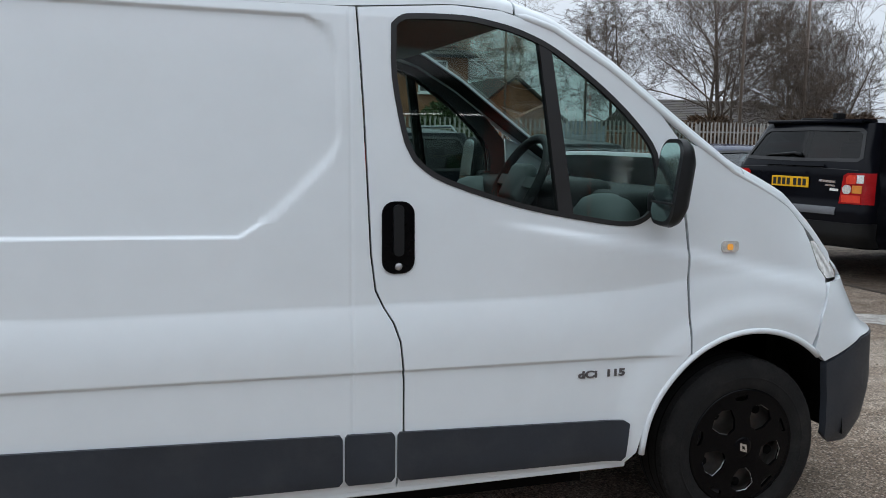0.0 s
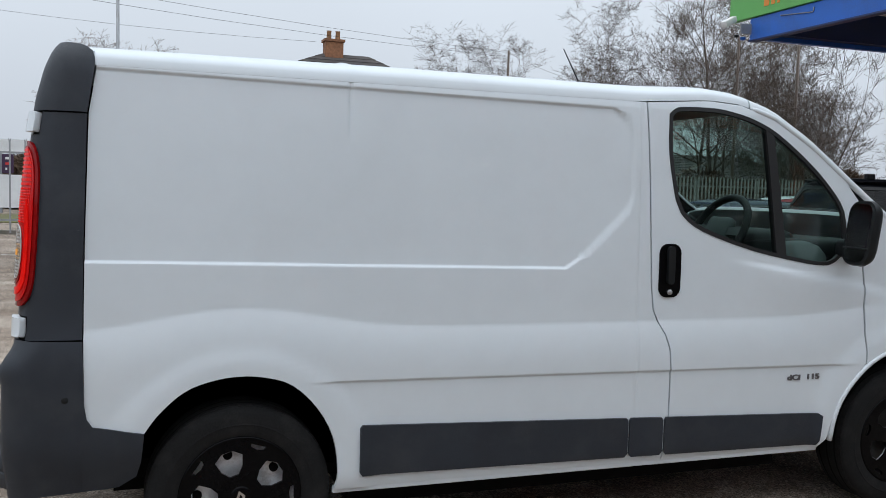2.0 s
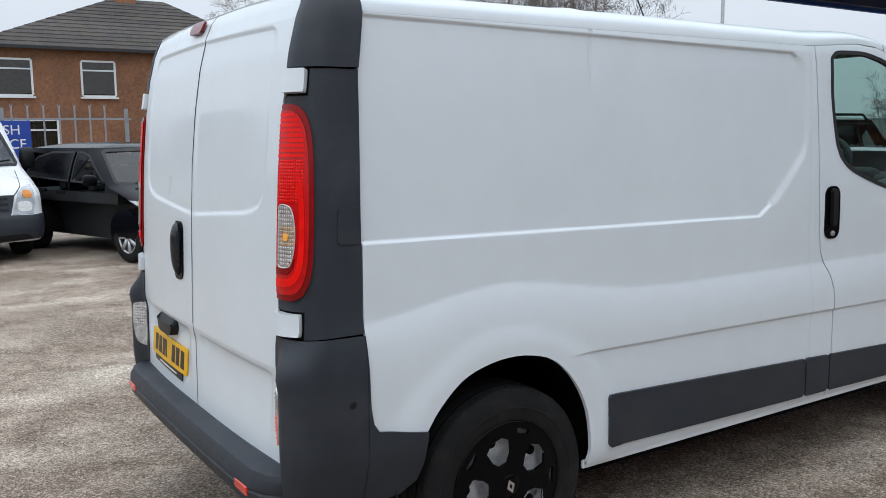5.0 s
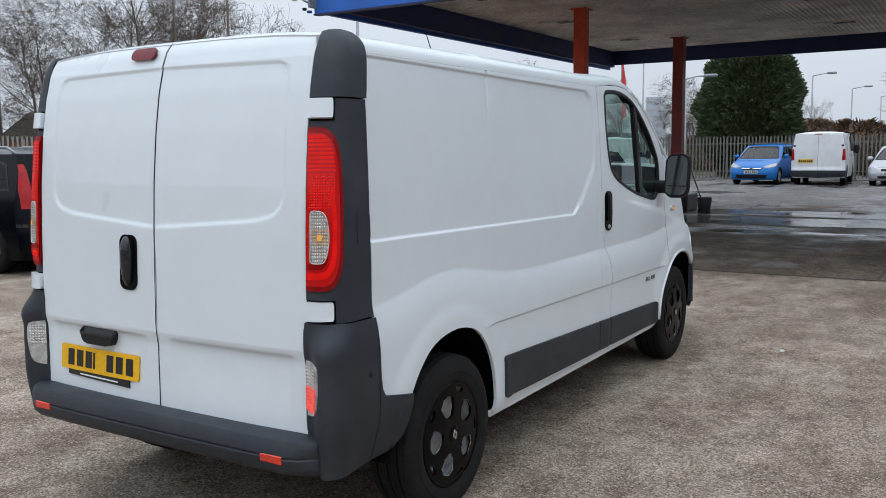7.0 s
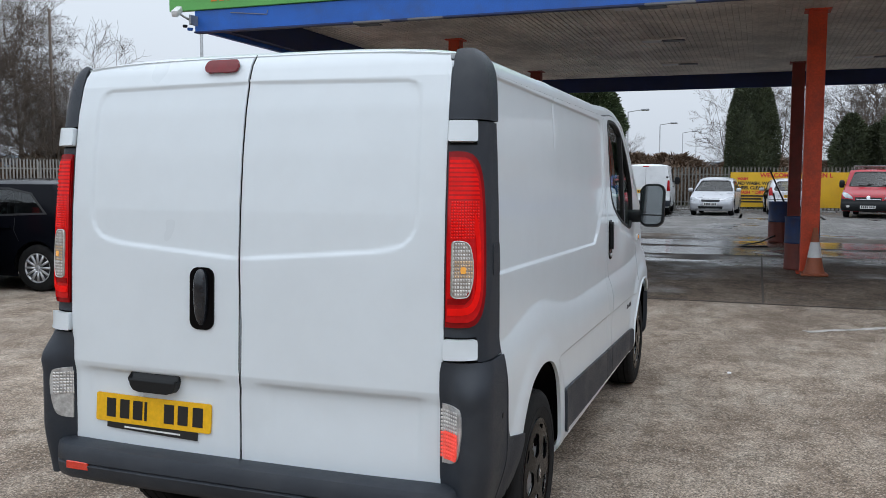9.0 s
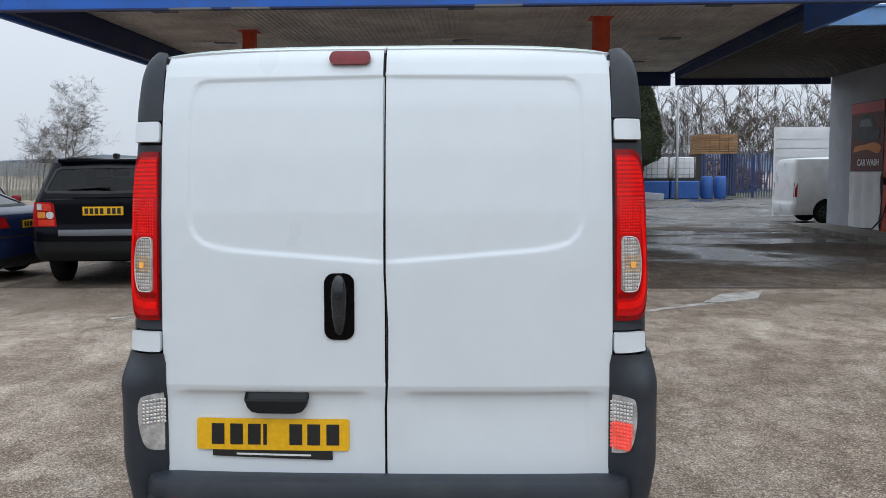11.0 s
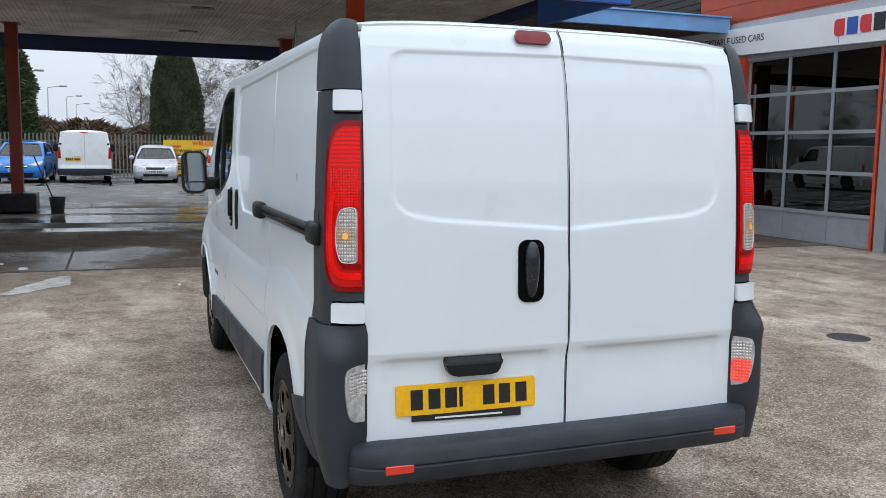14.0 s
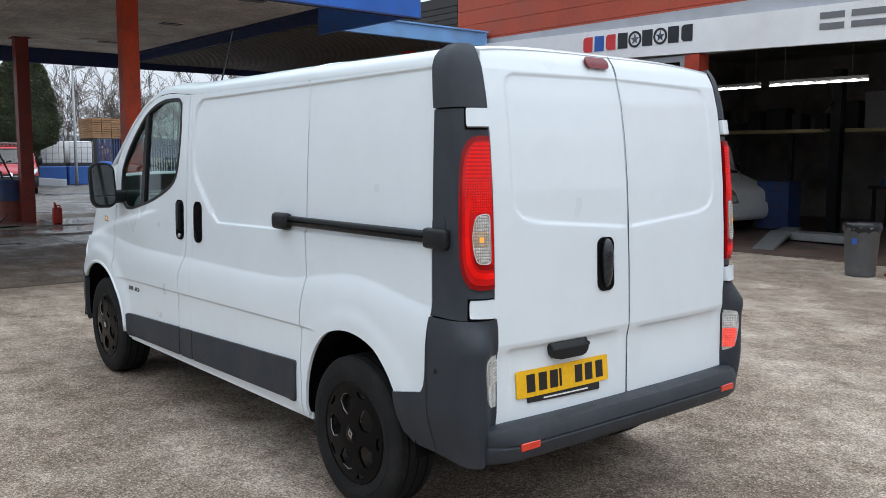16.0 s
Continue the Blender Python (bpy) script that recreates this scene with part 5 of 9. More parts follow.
    worn_paint("road_marking", [(x, y), (x + 0.9, y - 0.1), (x + 0.9, y), (x, y + 0.12)], "short worn white bay line")
DRAIN = thing("drain_cover", "dark round iron drain cover set in the tarmac", "drain cover", at=(0.87, -0.66, 0))
part("cover", lathe(bmesh.new(), [(0.0, 0.006), (0.16, 0.006), (0.17, 0.004), (0.17, 0.0)], 24, "z"), DARK_STEEL, DRAIN)
for (x, y, s) in ((6.9, 6.1, 0.09), (7.4, 6.4, 0.06), (4.2, 3.6, 0.03), (2.6, 2.0, 0.025), (5.2, 4.4, 0.03)):
    bm = bmesh.new()
    prism(bm, [(s * math.cos(a) * (1 + 0.3 * math.sin(3 * a)), 0.6 * s * math.sin(a)) for a in (2 * math.pi * k / 10 for k in range(10))], 0.008, lambda a, b, c: (a, b, c))
    ob = tagged(part("litter", bm, PRINT_WHITE, None, "", False), "small flattened scrap of pale litter", "litter", "scraps of litter")
    ob.location = (x, y, 0.006 if x > 6.65 else 0.0)

WET = M("wet_concrete_film", (0.17, 0.16, 0.15), 0.16, var=0.2, scale=0.9, fine=25, fvar=0.15, rvar=0.14, spec=0.8, dirt=(0.09, 0.078, 0.066), dirt_amt=0.9, dirt_scale=0.7, bump=0.05, bscale=14)
rnd = random.Random(57)
for x0, x1, y0, y1 in ((13.4, 15.1, -6.0, 9.3), (15.7, 17.4, -4.5, 10.2), (11.6, 12.3, 2.4, 7.6)):
    west, east = [], []
    n_ = int((y1 - y0) / 0.22)
    for k in range(n_ + 1):
        y = mix(y0, y1, k / n_)
        pinch = min(1, 4 * k / n_, 4 * (n_ - k) / n_)
        sw = 0.34 * noise.noise((y * 0.7, x0, 0.4)) + 0.16 * noise.noise((y * 2.9, x0, 3.1))
        se = 0.40 * noise.noise((y * 0.6, x1, 7.4)) + 0.16 * noise.noise((y * 3.1, x1, 1.7))
        mid_x = (x0 + x1) / 2
        west.append((mix(mid_x - 0.05, x0 + sw, pinch), y))
        east.append((mix(mid_x + 0.05, x1 + se, pinch), y))
    bm = bmesh.new()
    prism(bm, west + east[::-1], 0.0015, lambda a, b, c: (a, b, 0.0065 + c))
    tagged(part("wet_patch", bm, WET, None, "", False), "film of wash water lying on the concrete", "puddle", "wet patches", "structure")

# ---- canopy over the forecourt ----
CX0, CX1, CY0, CY1 = 6.52, 18.9, -2.0, 9.67
bm = bmesh.new()
box(bm, CX0 + 0.05, CX1 - 0.05, CY0 + 0.05, CY1 - 0.05, 4.125, 4.6)
n_rib = 120
for k in range(n_rib):
    y = mix(CY0 + 0.1, CY1 - 0.1, k / n_rib)
    box(bm, CX0 + 0.1, CX1 - 0.25, y, y + 0.075, 4.108, 4.127)
structure("canopy_ceiling", bm, SOFFIT, "stained ribbed canopy soffit with dirt streaks", "ceiling")
CANOPY = thing("canopy_fascia", "blue fascia round the canopy with a green sign band above", "canopy", kind="structure")
part("fascia_board", sharp(boxed(CX0 - 0.02, CX0 + 0.06, CY0, CY1, 3.62, 3.92, 0.006)), BLUE_PAINT, CANOPY, "blue painted fascia", False)
part("fascia_lip", boxed(CX0 - 0.04, CX0 + 0.08, CY0, CY1, 3.60, 3.622), NAVY, CANOPY, "", False)
part("sign_band", sharp(boxed(CX0 - 0.05, CX0 + 0.04, CY0, CY1 + 0.42, 3.925, 4.62, 0.006)), GREEN_SIGN, CANOPY, "green sign band", False)
part("fascia_board", boxed(CX0 + 0.06, CX1, CY1 - 0.06, CY1 + 0.02, 3.64, 4.60), BLUE_PAINT, CANOPY, "blue painted fascia", False)
part("fascia_board", boxed(CX0 + 0.06, 9.36, CY0 - 0.02, CY0 + 0.06, 3.66, 4.60), BLUE_PAINT, CANOPY, "blue painted fascia", False)
part("fascia_board", boxed(9.36, CX1, CY0 - 0.02, CY0 + 0.06, 4.06, 4.75), NAVY, CANOPY, "navy painted beam", False)
part("fascia_board", boxed(CX1 - 0.06, CX1 + 0.02, CY0, CY1, 3.76, 4.75), NAVY, CANOPY, "navy painted beam", False)
part("edge_beam", boxed(CX0 + 0.06, CX0 + 0.22, CY0 + 0.06, CY1 - 0.06, 3.68, 4.12), NAVY, CANOPY, "navy painted beam", False)
part("edge_beam", boxed(CX0 + 0.22, CX1 - 0.06, CY1 - 0.20, CY1 - 0.06, 3.70, 4.12), NAVY, CANOPY, "navy painted beam", False)
part("canopy_roof", boxed(CX0, CX1, CY0, CY1, 4.6, 4.8), DARK_BOARDS, CANOPY, "", False)
y_ = 9.36
for w_ in (0.10, 0.07, 0.05, 0.0, 0.10, 0.10, 0.10, 0.10, 0.10, 0.0, 0.10, 0.10, 0.10, 0.10, 0.10, 0.10):
    if w_:
        part("print_bar", boxed(CX0 - 0.056, CX0 - 0.049, y_ - w_, y_, 4.03, 4.03 + (0.19 if w_ > 0.06 else 0.12)), ORANGE_PRINT, CANOPY, "orange bar of lettering", False)
    y_ -= w_ + 0.045 if w_ else 0.10
part("conduit", tubed([(CX0 - 0.03, 9.05, 3.86), (CX0 - 0.03, 8.45, 3.80), (CX0 - 0.03, 8.44, 3.86)], 0.007, 5), GALV, CANOPY, "thin grey conduit")
for y0, y1 in ((7.1, 6.55), (6.3, 5.8), (3.2, 2.6)):
    part("torn_edge", sharp(boxed(CX0 - 0.045, CX0 + 0.03, y1, y0, 3.592, 3.622, 0.006)), INK_GREY, CANOPY, "torn grey lip of the fascia", False)
for x in (9.2, 12.6, 16.2):
    for y in (-0.4, 3.6, 8.3):
        lt = thing("canopy_light", "unlit rectangular canopy light with dirty lens", "light fitting", "canopy lights", at=(x, y, 4.108))
        part("housing", sharp(boxed(-0.14, 0.14, -0.42, 0.42, -0.03, 0.0, 0.006)), SOFFIT, lt, "", False)
        part("lens", boxed(-0.11, 0.11, -0.39, 0.02, -0.042, -0.028), DARK_STEEL, lt, "dark louvre", False)
        part("lens", boxed(-0.11, 0.11, 0.04, 0.39, -0.042, -0.028), PRINT_WHITE, lt, "white diffuser", False)


def canopy_column(x, y, w, label, paint_of, lo=0.006):
    c = thing("canopy_column", label, "column", "canopy columns", at=(x, y, 0))
    bm = bmesh.new()
    t = 0.014
    box(bm, -w, w, -w, -w + t, lo, 4.12)
    box(bm, -w, w, w - t, w, lo, 4.12)
    box(bm, -w, -w + 0.012, -w + t, w - t, lo, 4.12)
    box(bm, w - 0.012, w, -w + t, w - t, lo, 4.12)
    part("post", bm, paint_of, c, "", False)
    part("base_plate", sharp(boxed(-w - 0.05, w + 0.05, -w - 0.05, w + 0.05, 0.006, 0.026, 0.004)), paint_of, c, "", False)
    part("head_plate", sharp(boxed(-w - 0.06, w + 0.06, -w - 0.06, w + 0.06, 4.09, 4.115, 0.004)), paint_of, c, "", False)
    return c


canopy_column(10.45, 1.05, 0.132, "orange-red steel canopy column with scraped paint", RED_PAINT)
canopy_column(11.42, 7.33, 0.108, "orange-red steel canopy column beside parked cars", RED_PAINT)
canopy_column(17.0, 1.06, 0.135, "dark red steel canopy column", FAR_COLUMN_RED)
canopy_column(16.8, 7.08, 0.122, "dark red steel canopy column standing in a block", FAR_COLUMN_RED)

# lower link canopy to the building
LINK = thing("link_canopy", "low link roof with pale blue fascia joining canopy and building", "canopy", kind="structure")
part("fascia_board", sharp(boxed(9.40, 9.50, -6.05, -2.02, 3.78, 4.06, 0.005)), PALE_BLUE, LINK, "pale blue fascia", False)
part("fascia_cap", boxed(9.36, 9.52, -6.05, -2.02, 4.06, 4.09), PALE_BLUE, LINK, "", False)
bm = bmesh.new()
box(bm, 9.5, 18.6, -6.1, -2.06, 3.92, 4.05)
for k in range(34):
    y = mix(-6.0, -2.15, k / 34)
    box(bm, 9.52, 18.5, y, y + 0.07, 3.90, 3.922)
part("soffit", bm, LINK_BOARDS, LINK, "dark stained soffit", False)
part("fascia_board", boxed(18.5, 18.6, -6.05, -2.06, 3.74, 4.2), NAVY, LINK, "navy beam", False)
part("cross_beam", boxed(9.51, 18.5, -2.10, -2.045, 3.90, 4.11), NAVY, LINK, "", False)

# camera and lamps on the canopy corner
CCTV = thing("security_camera", "white security camera bracketed to the canopy corner", "security camera", at=(6.31, 9.64, 3.73))
part("bracket", boxed(-0.02, 0.16, -0.05, -0.02, -0.04, 0.10, 0.004), GALV, CCTV, "", False)
part("arm", tubed([(0.05, -0.02, 0.02), (0.0, 0.08, 0.08), (-0.05, 0.12, 0.12)], 0.015, 8), GALV, CCTV)
bm = boxed(-0.17, 0.11, -0.045, 0.045, -0.045, 0.045, 0.012, seg=2)
bmesh.ops.transform(bm, matrix=pose(-0.06, 0.14, 0.15, 0, -24, 20), verts=bm.verts)
part("housing", sharp(bm), PRINT_WHITE, CCTV, "white camera housing")
part("lens", lathe(bmesh.new(), [(0.0, -0.02), (0.03, -0.015), (0.034, 0.0), (0.034, 0.02)], 14, "z", (-0.0, 0.06, -0.06)), BLACK_PLASTIC, CCTV, "dark dome")
part("lens", lathe(bmesh.new(), [(0.0, -0.02), (0.035, -0.015), (0.04, 0.0), (0.04, 0.02)], 14, "z", (0.09, 0.04, -0.09)), BLUE_PAINT, CCTV, "blue dome")

# ---- garage building: front in the plane y = -6.1 ----
FY = -6.1


def wall_piece(name, x0, x1, z0, z1, material, label, y0=FY - 0.2, y1=FY, category="wall"):
    return structure(name, boxed(x0, x1, y0, y1, z0, z1), material, label, category)


wall_piece("wall_front", 10.25, 12.55, 2.42, 3.92, GREY_WALL, "grey painted wall over the office door")
wall_piece("wall_front_2", 12.55, 15.45, 2.45, 3.92, GREY_WALL, "grey painted wall over the office window")
wall_piece("wall_front_3", 12.55, 15.45, 0.16, 1.17, GREY_WALL, "grey painted panel under the office window")
wall_piece("wall_front_4", 15.45, 18.6, 0.0, 3.92, GREY_WALL, "grey painted end wall")
wall_piece("wall_front_5", 9.08, 10.25, 0.05, 1.30, GREY_WALL, "grey painted plinth under the sign")
wall_piece("wall_front_6", 9.08, 10.25, 1.30, 3.3, RED_WALL, "red painted wall behind the sign")
wall_piece("wall_front_7", 8.92, 9.08, 0.0, 3.3, RED_PAINT, "red painted door jamb", FY - 0.2, FY + 0.06)
wall_piece("lintel", -9.0, 10.42, 3.22, 3.95, GREY_WALL, "wall behind the sign board", FY - 0.3, FY - 0.01)
# red boarded upper wall
UP = structure("wall_upper", boxed(-9.0, 10.42, FY - 0.3, FY - 0.05, 3.95, 5.0), RED_WALL, "red painted boarded upper wall", "wall")
for k in range(4):
    part("board", boxed(-9.0, 10.42, FY - 0.05, FY - 0.02, 3.70 + 0.30 * k, 3.992 + 0.30 * k), RED_WALL, UP, "", False)
CLAD = structure("wall_cladding", boxed(10.43, 18.6, FY - 0.3, FY - 0.05, 4.06, 5.0), DARK_BOARDS, "dark slatted cladding above the office", "wall")
for k in range(6):
    part("slat", boxed(10.43, 18.6, FY - 0.05, FY - 0.015, 4.12 + 0.13 * k, 4.235 + 0.13 * k), DARK_BOARDS, CLAD, "", False)

# white sign board along the front
FB, FT = (lambda x: 3.10 + 0.026 * x), (lambda x: 3.665 + 0.0185 * x)
SIGN = thing("sign_board", "long white sign board with dark and coloured lettering", "sign", kind="")
bm = bmesh.new()
prism(bm, [(-9, FB(-9)), (6.62, FB(6.62)), (6.62, FT(6.62)), (-9, FT(-9))], 0.10, lambda a, b, c: (a, FY + c, b))
part("panel", bm, SIGN_WHITE, SIGN, "", False)
bm = bmesh.new()
prism(bm, [(6.635, FB(6.635)), (11.15, FB(11.15)), (11.15, FT(11.15)), (6.635, FT(6.635))], 0.10, lambda a, b, c: (a, FY + c, b))
part("panel", bm, SIGN_WHITE, SIGN, "", False)
words("lettering", "AFFORDABLE USED CARS", 0.175, INK, SIGN, pose(9.38, FY + 0.104, 3.62, 90, 0, 180) @ pose(0, 0, 0, 0, 0, -1.3), "dark lettering")


def mark(outline, material, x, z, parent=None, name="letter_block", holes=(), y=FY + 0.102):
    bm = bmesh.new()
    prism(bm, outline, 0.008, lambda a, b, c: (x - a, y + c, z + b - 0.022 * a), holes)
    return part(name, bm, material, parent or SIGN, "", False)


def wheel_mark(x, z, r, parent=None, y=FY + 0.102):
    n = 20
    ring = [(r * math.cos(2 * math.pi * k / n), r * math.sin(2 * math.pi * k / n)) for k in range(n)]
    mark(ring, INK, x, z, parent, "letter_block", [[(0.74 * a, 0.74 * b) for a, b in ring]], y)
    star = []
    for k in range(10):
        q = 0.70 * r if k % 2 == 0 else 0.26 * r
        star.append((q * math.sin(math.pi * k / 5), q * math.cos(math.pi * k / 5)))
    mark(star, SILVER_BADGE, x, z, parent, "letter_block", (), y)


def name_blocks(x0, x1, z, h, parent=None, y=FY + 0.102):
    """The firm's name as plain shapes: three coloured blocks, dark blocks, two wheel discs."""
    w = (x0 - x1) / 9
    for k, m in enumerate((PRINT_RED, PRINT_BLUE, PRINT_RED, INK, None, INK, None, INK, INK)):
        cx = x0 - (k + 0.5) * w
        if m is None:
            wheel_mark(cx, z, h * 0.52, parent, y)
        else:
            a, b = 0.40 * w, h / 2
            mark([(-a, -b), (a, -b), (a, b), (-a, b)] if k % 2 else [(-a, -0.7 * b), (-0.6 * a, -b), (a, -b), (a, b), (-0.6 * a, b), (-a, 0.7 * b)], m, cx, z, parent, "letter_block", (), y)


name_blocks(6.75, 4.36, 3.55, 0.27)
for k, z in enumerate((3.555, 3.40)):
    mark([(0, -0.045), (0.36, -0.045), (0.36, 0.045), (0, 0.045)], INK_GREY, 2.24, z, None, "print_bar")
    mark([(0.46, -0.045), (1.7, -0.045), (1.7, 0.045), (0.46, 0.045)], INK_GREY, 2.24, z, None, "print_bar")
part("lamp_box", boxed(11.16, 11.34, FY, FY + 0.16, 3.42, 3.86, 0.01), GREY_FRAME, SIGN, "", False)

# direction sign
DIR = thing("direction_sign", "white and blue wall sign for car sales and car wash", "sign", at=(9.70, FY + 0.012, 0))
part("white_panel", boxed(-0.545, 0.545, 0, 0.02, 2.24, 3.09), SIGN_WHITE, DIR, "", False)
part("blue_panel", boxed(-0.545, 0.545, 0, 0.02, 1.52, 2.237), SIGN_BLUE, DIR, "", False)
for txt, z, s, m in (("CAR", 2.735, 0.205, INK), ("SALES", 2.55, 0.205, INK), ("CAR", 2.06, 0.205, PRINT_WHITE), ("WASH", 1.86, 0.205, PRINT_WHITE)):
    words("lettering", txt, s, m, DIR, pose(0, 0.022, z, 90, 0, 180), fat=0.006)
for sgn, z, m in ((1, 2.34, INK), (-1, 1.68, PRINT_WHITE)):
    bm = bmesh.new()
    prism(bm, [(-0.25 * sgn, -0.025), (0.12 * sgn, -0.025), (0.12 * sgn, -0.06), (0.27 * sgn, 0), (0.12 * sgn, 0.06), (0.12 * sgn, 0.025), (-0.25 * sgn, 0.025)], 0.004, lambda a, b, c: (-a, 0.021 + c, z + b))
    part("arrow", bm, m, DIR, "", False)
for k, m in enumerate((INK, INK, INK, INK, None, INK, INK, INK, INK)):
    part("letter_block", boxed(0.40 - 0.098 * k - 0.07, 0.40 - 0.098 * k, 0.02, 0.024, 2.91, 3.0), m or INK_GREY, DIR, "", False)

# office window, red pillar, doorway, grey door
WIN = thing("office_window", "office window in a red frame reflecting parked vehicles", "window", kind="structure")
for nm, a in (("frame", (12.5, 15.45, 1.17, 1.35)), ("frame", (12.5, 15.45, 2.39, 2.47)), ("frame", (12.5, 12.60, 1.35, 2.39)), ("frame", (15.30, 15.45, 0.16, 2.39))):
    part(nm, boxed(a[0], a[1], FY - 0.12, FY + 0.02, a[2], a[3]), RED_PAINT, WIN, "", False)
part("pane", boxed(12.60, 15.30, FY - 0.06, FY - 0.05, 1.35, 2.39), OFFICE_PANE, WIN, "", False)
part("frame", boxed(12.5, 15.45, FY - 0.05, FY + 0.03, 0.05, 0.17), RED_PAINT, WIN, "", False)
wall_piece("pillar_red", 11.82, 12.06, 0.115, 3.92, RED_PAINT, "orange-red painted pillar before the office", FY + 0.03, FY + 0.28, "pillar")
DOORWAY = thing("office_doorway", "dark glazed doorway beside the grey office door", "doorway", kind="structure")
part("pane", boxed(11.18, 12.5, FY - 0.06, FY - 0.05, 0.35, 2.42), OFFICE_PANE, DOORWAY, "", False)
part("threshold", boxed(11.18, 12.5, FY - 0.15, FY - 0.004, 0.0, 0.35), RED_PAINT, DOORWAY, "red painted step", False)
GD = thing("office_door", "closed grey painted steel office door", "door", at=(10.715, FY, 0), kind="structure")
part("leaf", sharp(boxed(-0.42, 0.42, -0.06, -0.004, 0.14, 2.36, 0.004)), GREY_WALL, GD, "", False)
part("frame", boxed(-0.46, -0.42, -0.10, 0.02, 0.10, 2.42), GREY_WALL, GD, "", False)
part("frame", boxed(0.42, 0.46, -0.10, 0.02, 0.10, 2.42), GREY_WALL, GD, "", False)
part("frame", boxed(-0.46, 0.46, -0.10, 0.02, 2.36, 2.42), GREY_WALL, GD, "", False)
part("door_handle", sharp(boxed(0.26, 0.36, 0.0, 0.05, 1.08, 1.34, 0.01)), DARK_STEEL, GD, "dark handle", False)
# banner and sheet at the far end
BAN = thing("wall_banner", "red printed banner with a dark car over a pale dust sheet", "banner", at=(16.35, FY + 0.01, 0))
part("cloth", boxed(-0.85, 0.85, 0, 0.012, 1.48, 3.12), BANNER_RED, BAN, "", False)
part("top_band", boxed(-0.85, 0.85, 0.013, 0.016, 2.86, 3.10), PRINT_RED, BAN, "red heading band", False)
bm = bmesh.new()
prism(bm, smooth_line([(-0.70, -0.42), (0.0, -0.36), (0.58, -0.46), (0.72, -0.30), (0.40, -0.20), (-0.1, -0.24), (-0.62, -0.28), (-0.70, -0.42)], 3)[:-1], 0.004, lambda a, b, c: (-a, 0.013 + c, 2.35 + b))
part("swoosh", bm, ORANGE_PRINT, BAN, "orange swoosh under the car", False)
bm = bmesh.new()
prism(bm, smooth_line([(-0.66, -0.16), (-0.2, -0.20), (0.45, -0.22), (0.66, -0.10), (0.64, 0.06), (0.42, 0.14), (0.24, 0.36), (-0.10, 0.40), (-0.36, 0.36), (-0.58, 0.12), (-0.70, 0.04), (-0.66, -0.16)], 3)[:-1], 0.006, lambda a, b, c: (-a, 0.018 + c, 2.40 + b))
part("car_shape", bm, INK, BAN, "dark car shape", False)
bm = bmesh.new()
prism(bm, [(-0.42, 0.14), (0.30, 0.12), (0.16, 0.31), (-0.30, 0.31)], 0.003, lambda a, b, c: (-a, 0.025 + c, 2.40 + b))
part("car_glass", bm, INK_GREY, BAN, "grey printed windscreen", False)
words("lettering", "CAR WASH", 0.22, PRINT_WHITE, BAN, pose(-0.1, 0.018, 1.68, 90, 0, 180), "white lettering", fat=0.004)
bm = bmesh.new()
rg = random.Random(5)
grid = [[bm.verts.new((mix(-0.85, 0.85, i / 14), 0.03 + 0.035 * math.sin(i * 1.3 + 0.5 * math.sin(j)) + rg.uniform(0, 0.02), mix(0.13, 1.47, j / 10))) for i in range(15)] for j in range(11)]
for j in range(10):
    for i in range(14):
        bm.faces.new((grid[j][i], grid[j][i + 1], grid[j + 1][i + 1], grid[j + 1][i]))
part("dust_sheet", bm, SIGN_WHITE, BAN, "pale crumpled hanging sheet")
# fuel-pump style hose box beside the window
HOSE = thing("wash_hose_box", "grey wall box with a hanging black hose", "hose box", at=(14.7, FY + 0.03, 1.45))
part("box", sharp(boxed(-0.12, 0.12, 0, 0.10, -0.05, 0.75, 0.01)), GREY_FRAME, HOSE, "", False)
part("hose", tubed([(0.05, 0.08, 0.0), (0.12, 0.14, -0.5), (0.35, 0.16, -1.0), (0.75, 0.2, -1.28), (1.1, 0.3, -1.29)], 0.016, 8), BLACK_PLASTIC, HOSE)

# kerbed walkway in front of the office
WALK = structure("walkway", boxed(8.95, 18.6, FY, -5.15, -0.02, 0.115), KERB, "worn concrete walkway with kerb edge", "pavement")
for k in range(10):
    x0 = 9.15 + 0.915 * k
    part("kerb_stone", sharp(boxed(x0, x0 + 0.90, -5.15, -5.0, -0.02, 0.125, 0.012)), RED_PAINT if k == 0 else KERB, WALK, "red painted kerb end" if k == 0 else "", False)
part("kerb_stone", sharp(boxed(8.2, 8.95, -5.75, -5.6, -0.02, 0.10, 0.012)), RED_PAINT, WALK, "red painted kerb end", False)

# glazed sectional door
SEC = thing("sectional_door", "closed glazed sectional garage door with grey rails", "garage door", kind="structure")
xs = [5.82, 6.82, 7.85, 8.88]
zs = [0.04, 0.52, 1.20, 1.88, 2.56, 3.22]
for z in zs:
    part("rail", boxed(5.80, 8.92, FY - 0.10, FY - 0.04, z - 0.03, z + 0.03), GREY_FRAME, SEC, "", False)
for x in xs:
    part("stile", boxed(x - 0.03, x + 0.03, FY - 0.095, FY - 0.045, 0.04, 3.22), GREY_FRAME, SEC, "", False)
for i in range(3):
    part("bottom_panel", boxed(xs[i], xs[i + 1], FY - 0.08, FY - 0.06, 0.04, 0.52), GREY_FRAME, SEC, "solid grey panel", False)
    for j in range(1, 5):
        part("pane", boxed(xs[i], xs[i + 1], FY - 0.074, FY - 0.066, zs[j], zs[j + 1]), SHOP_GLASS, SEC, "", False)
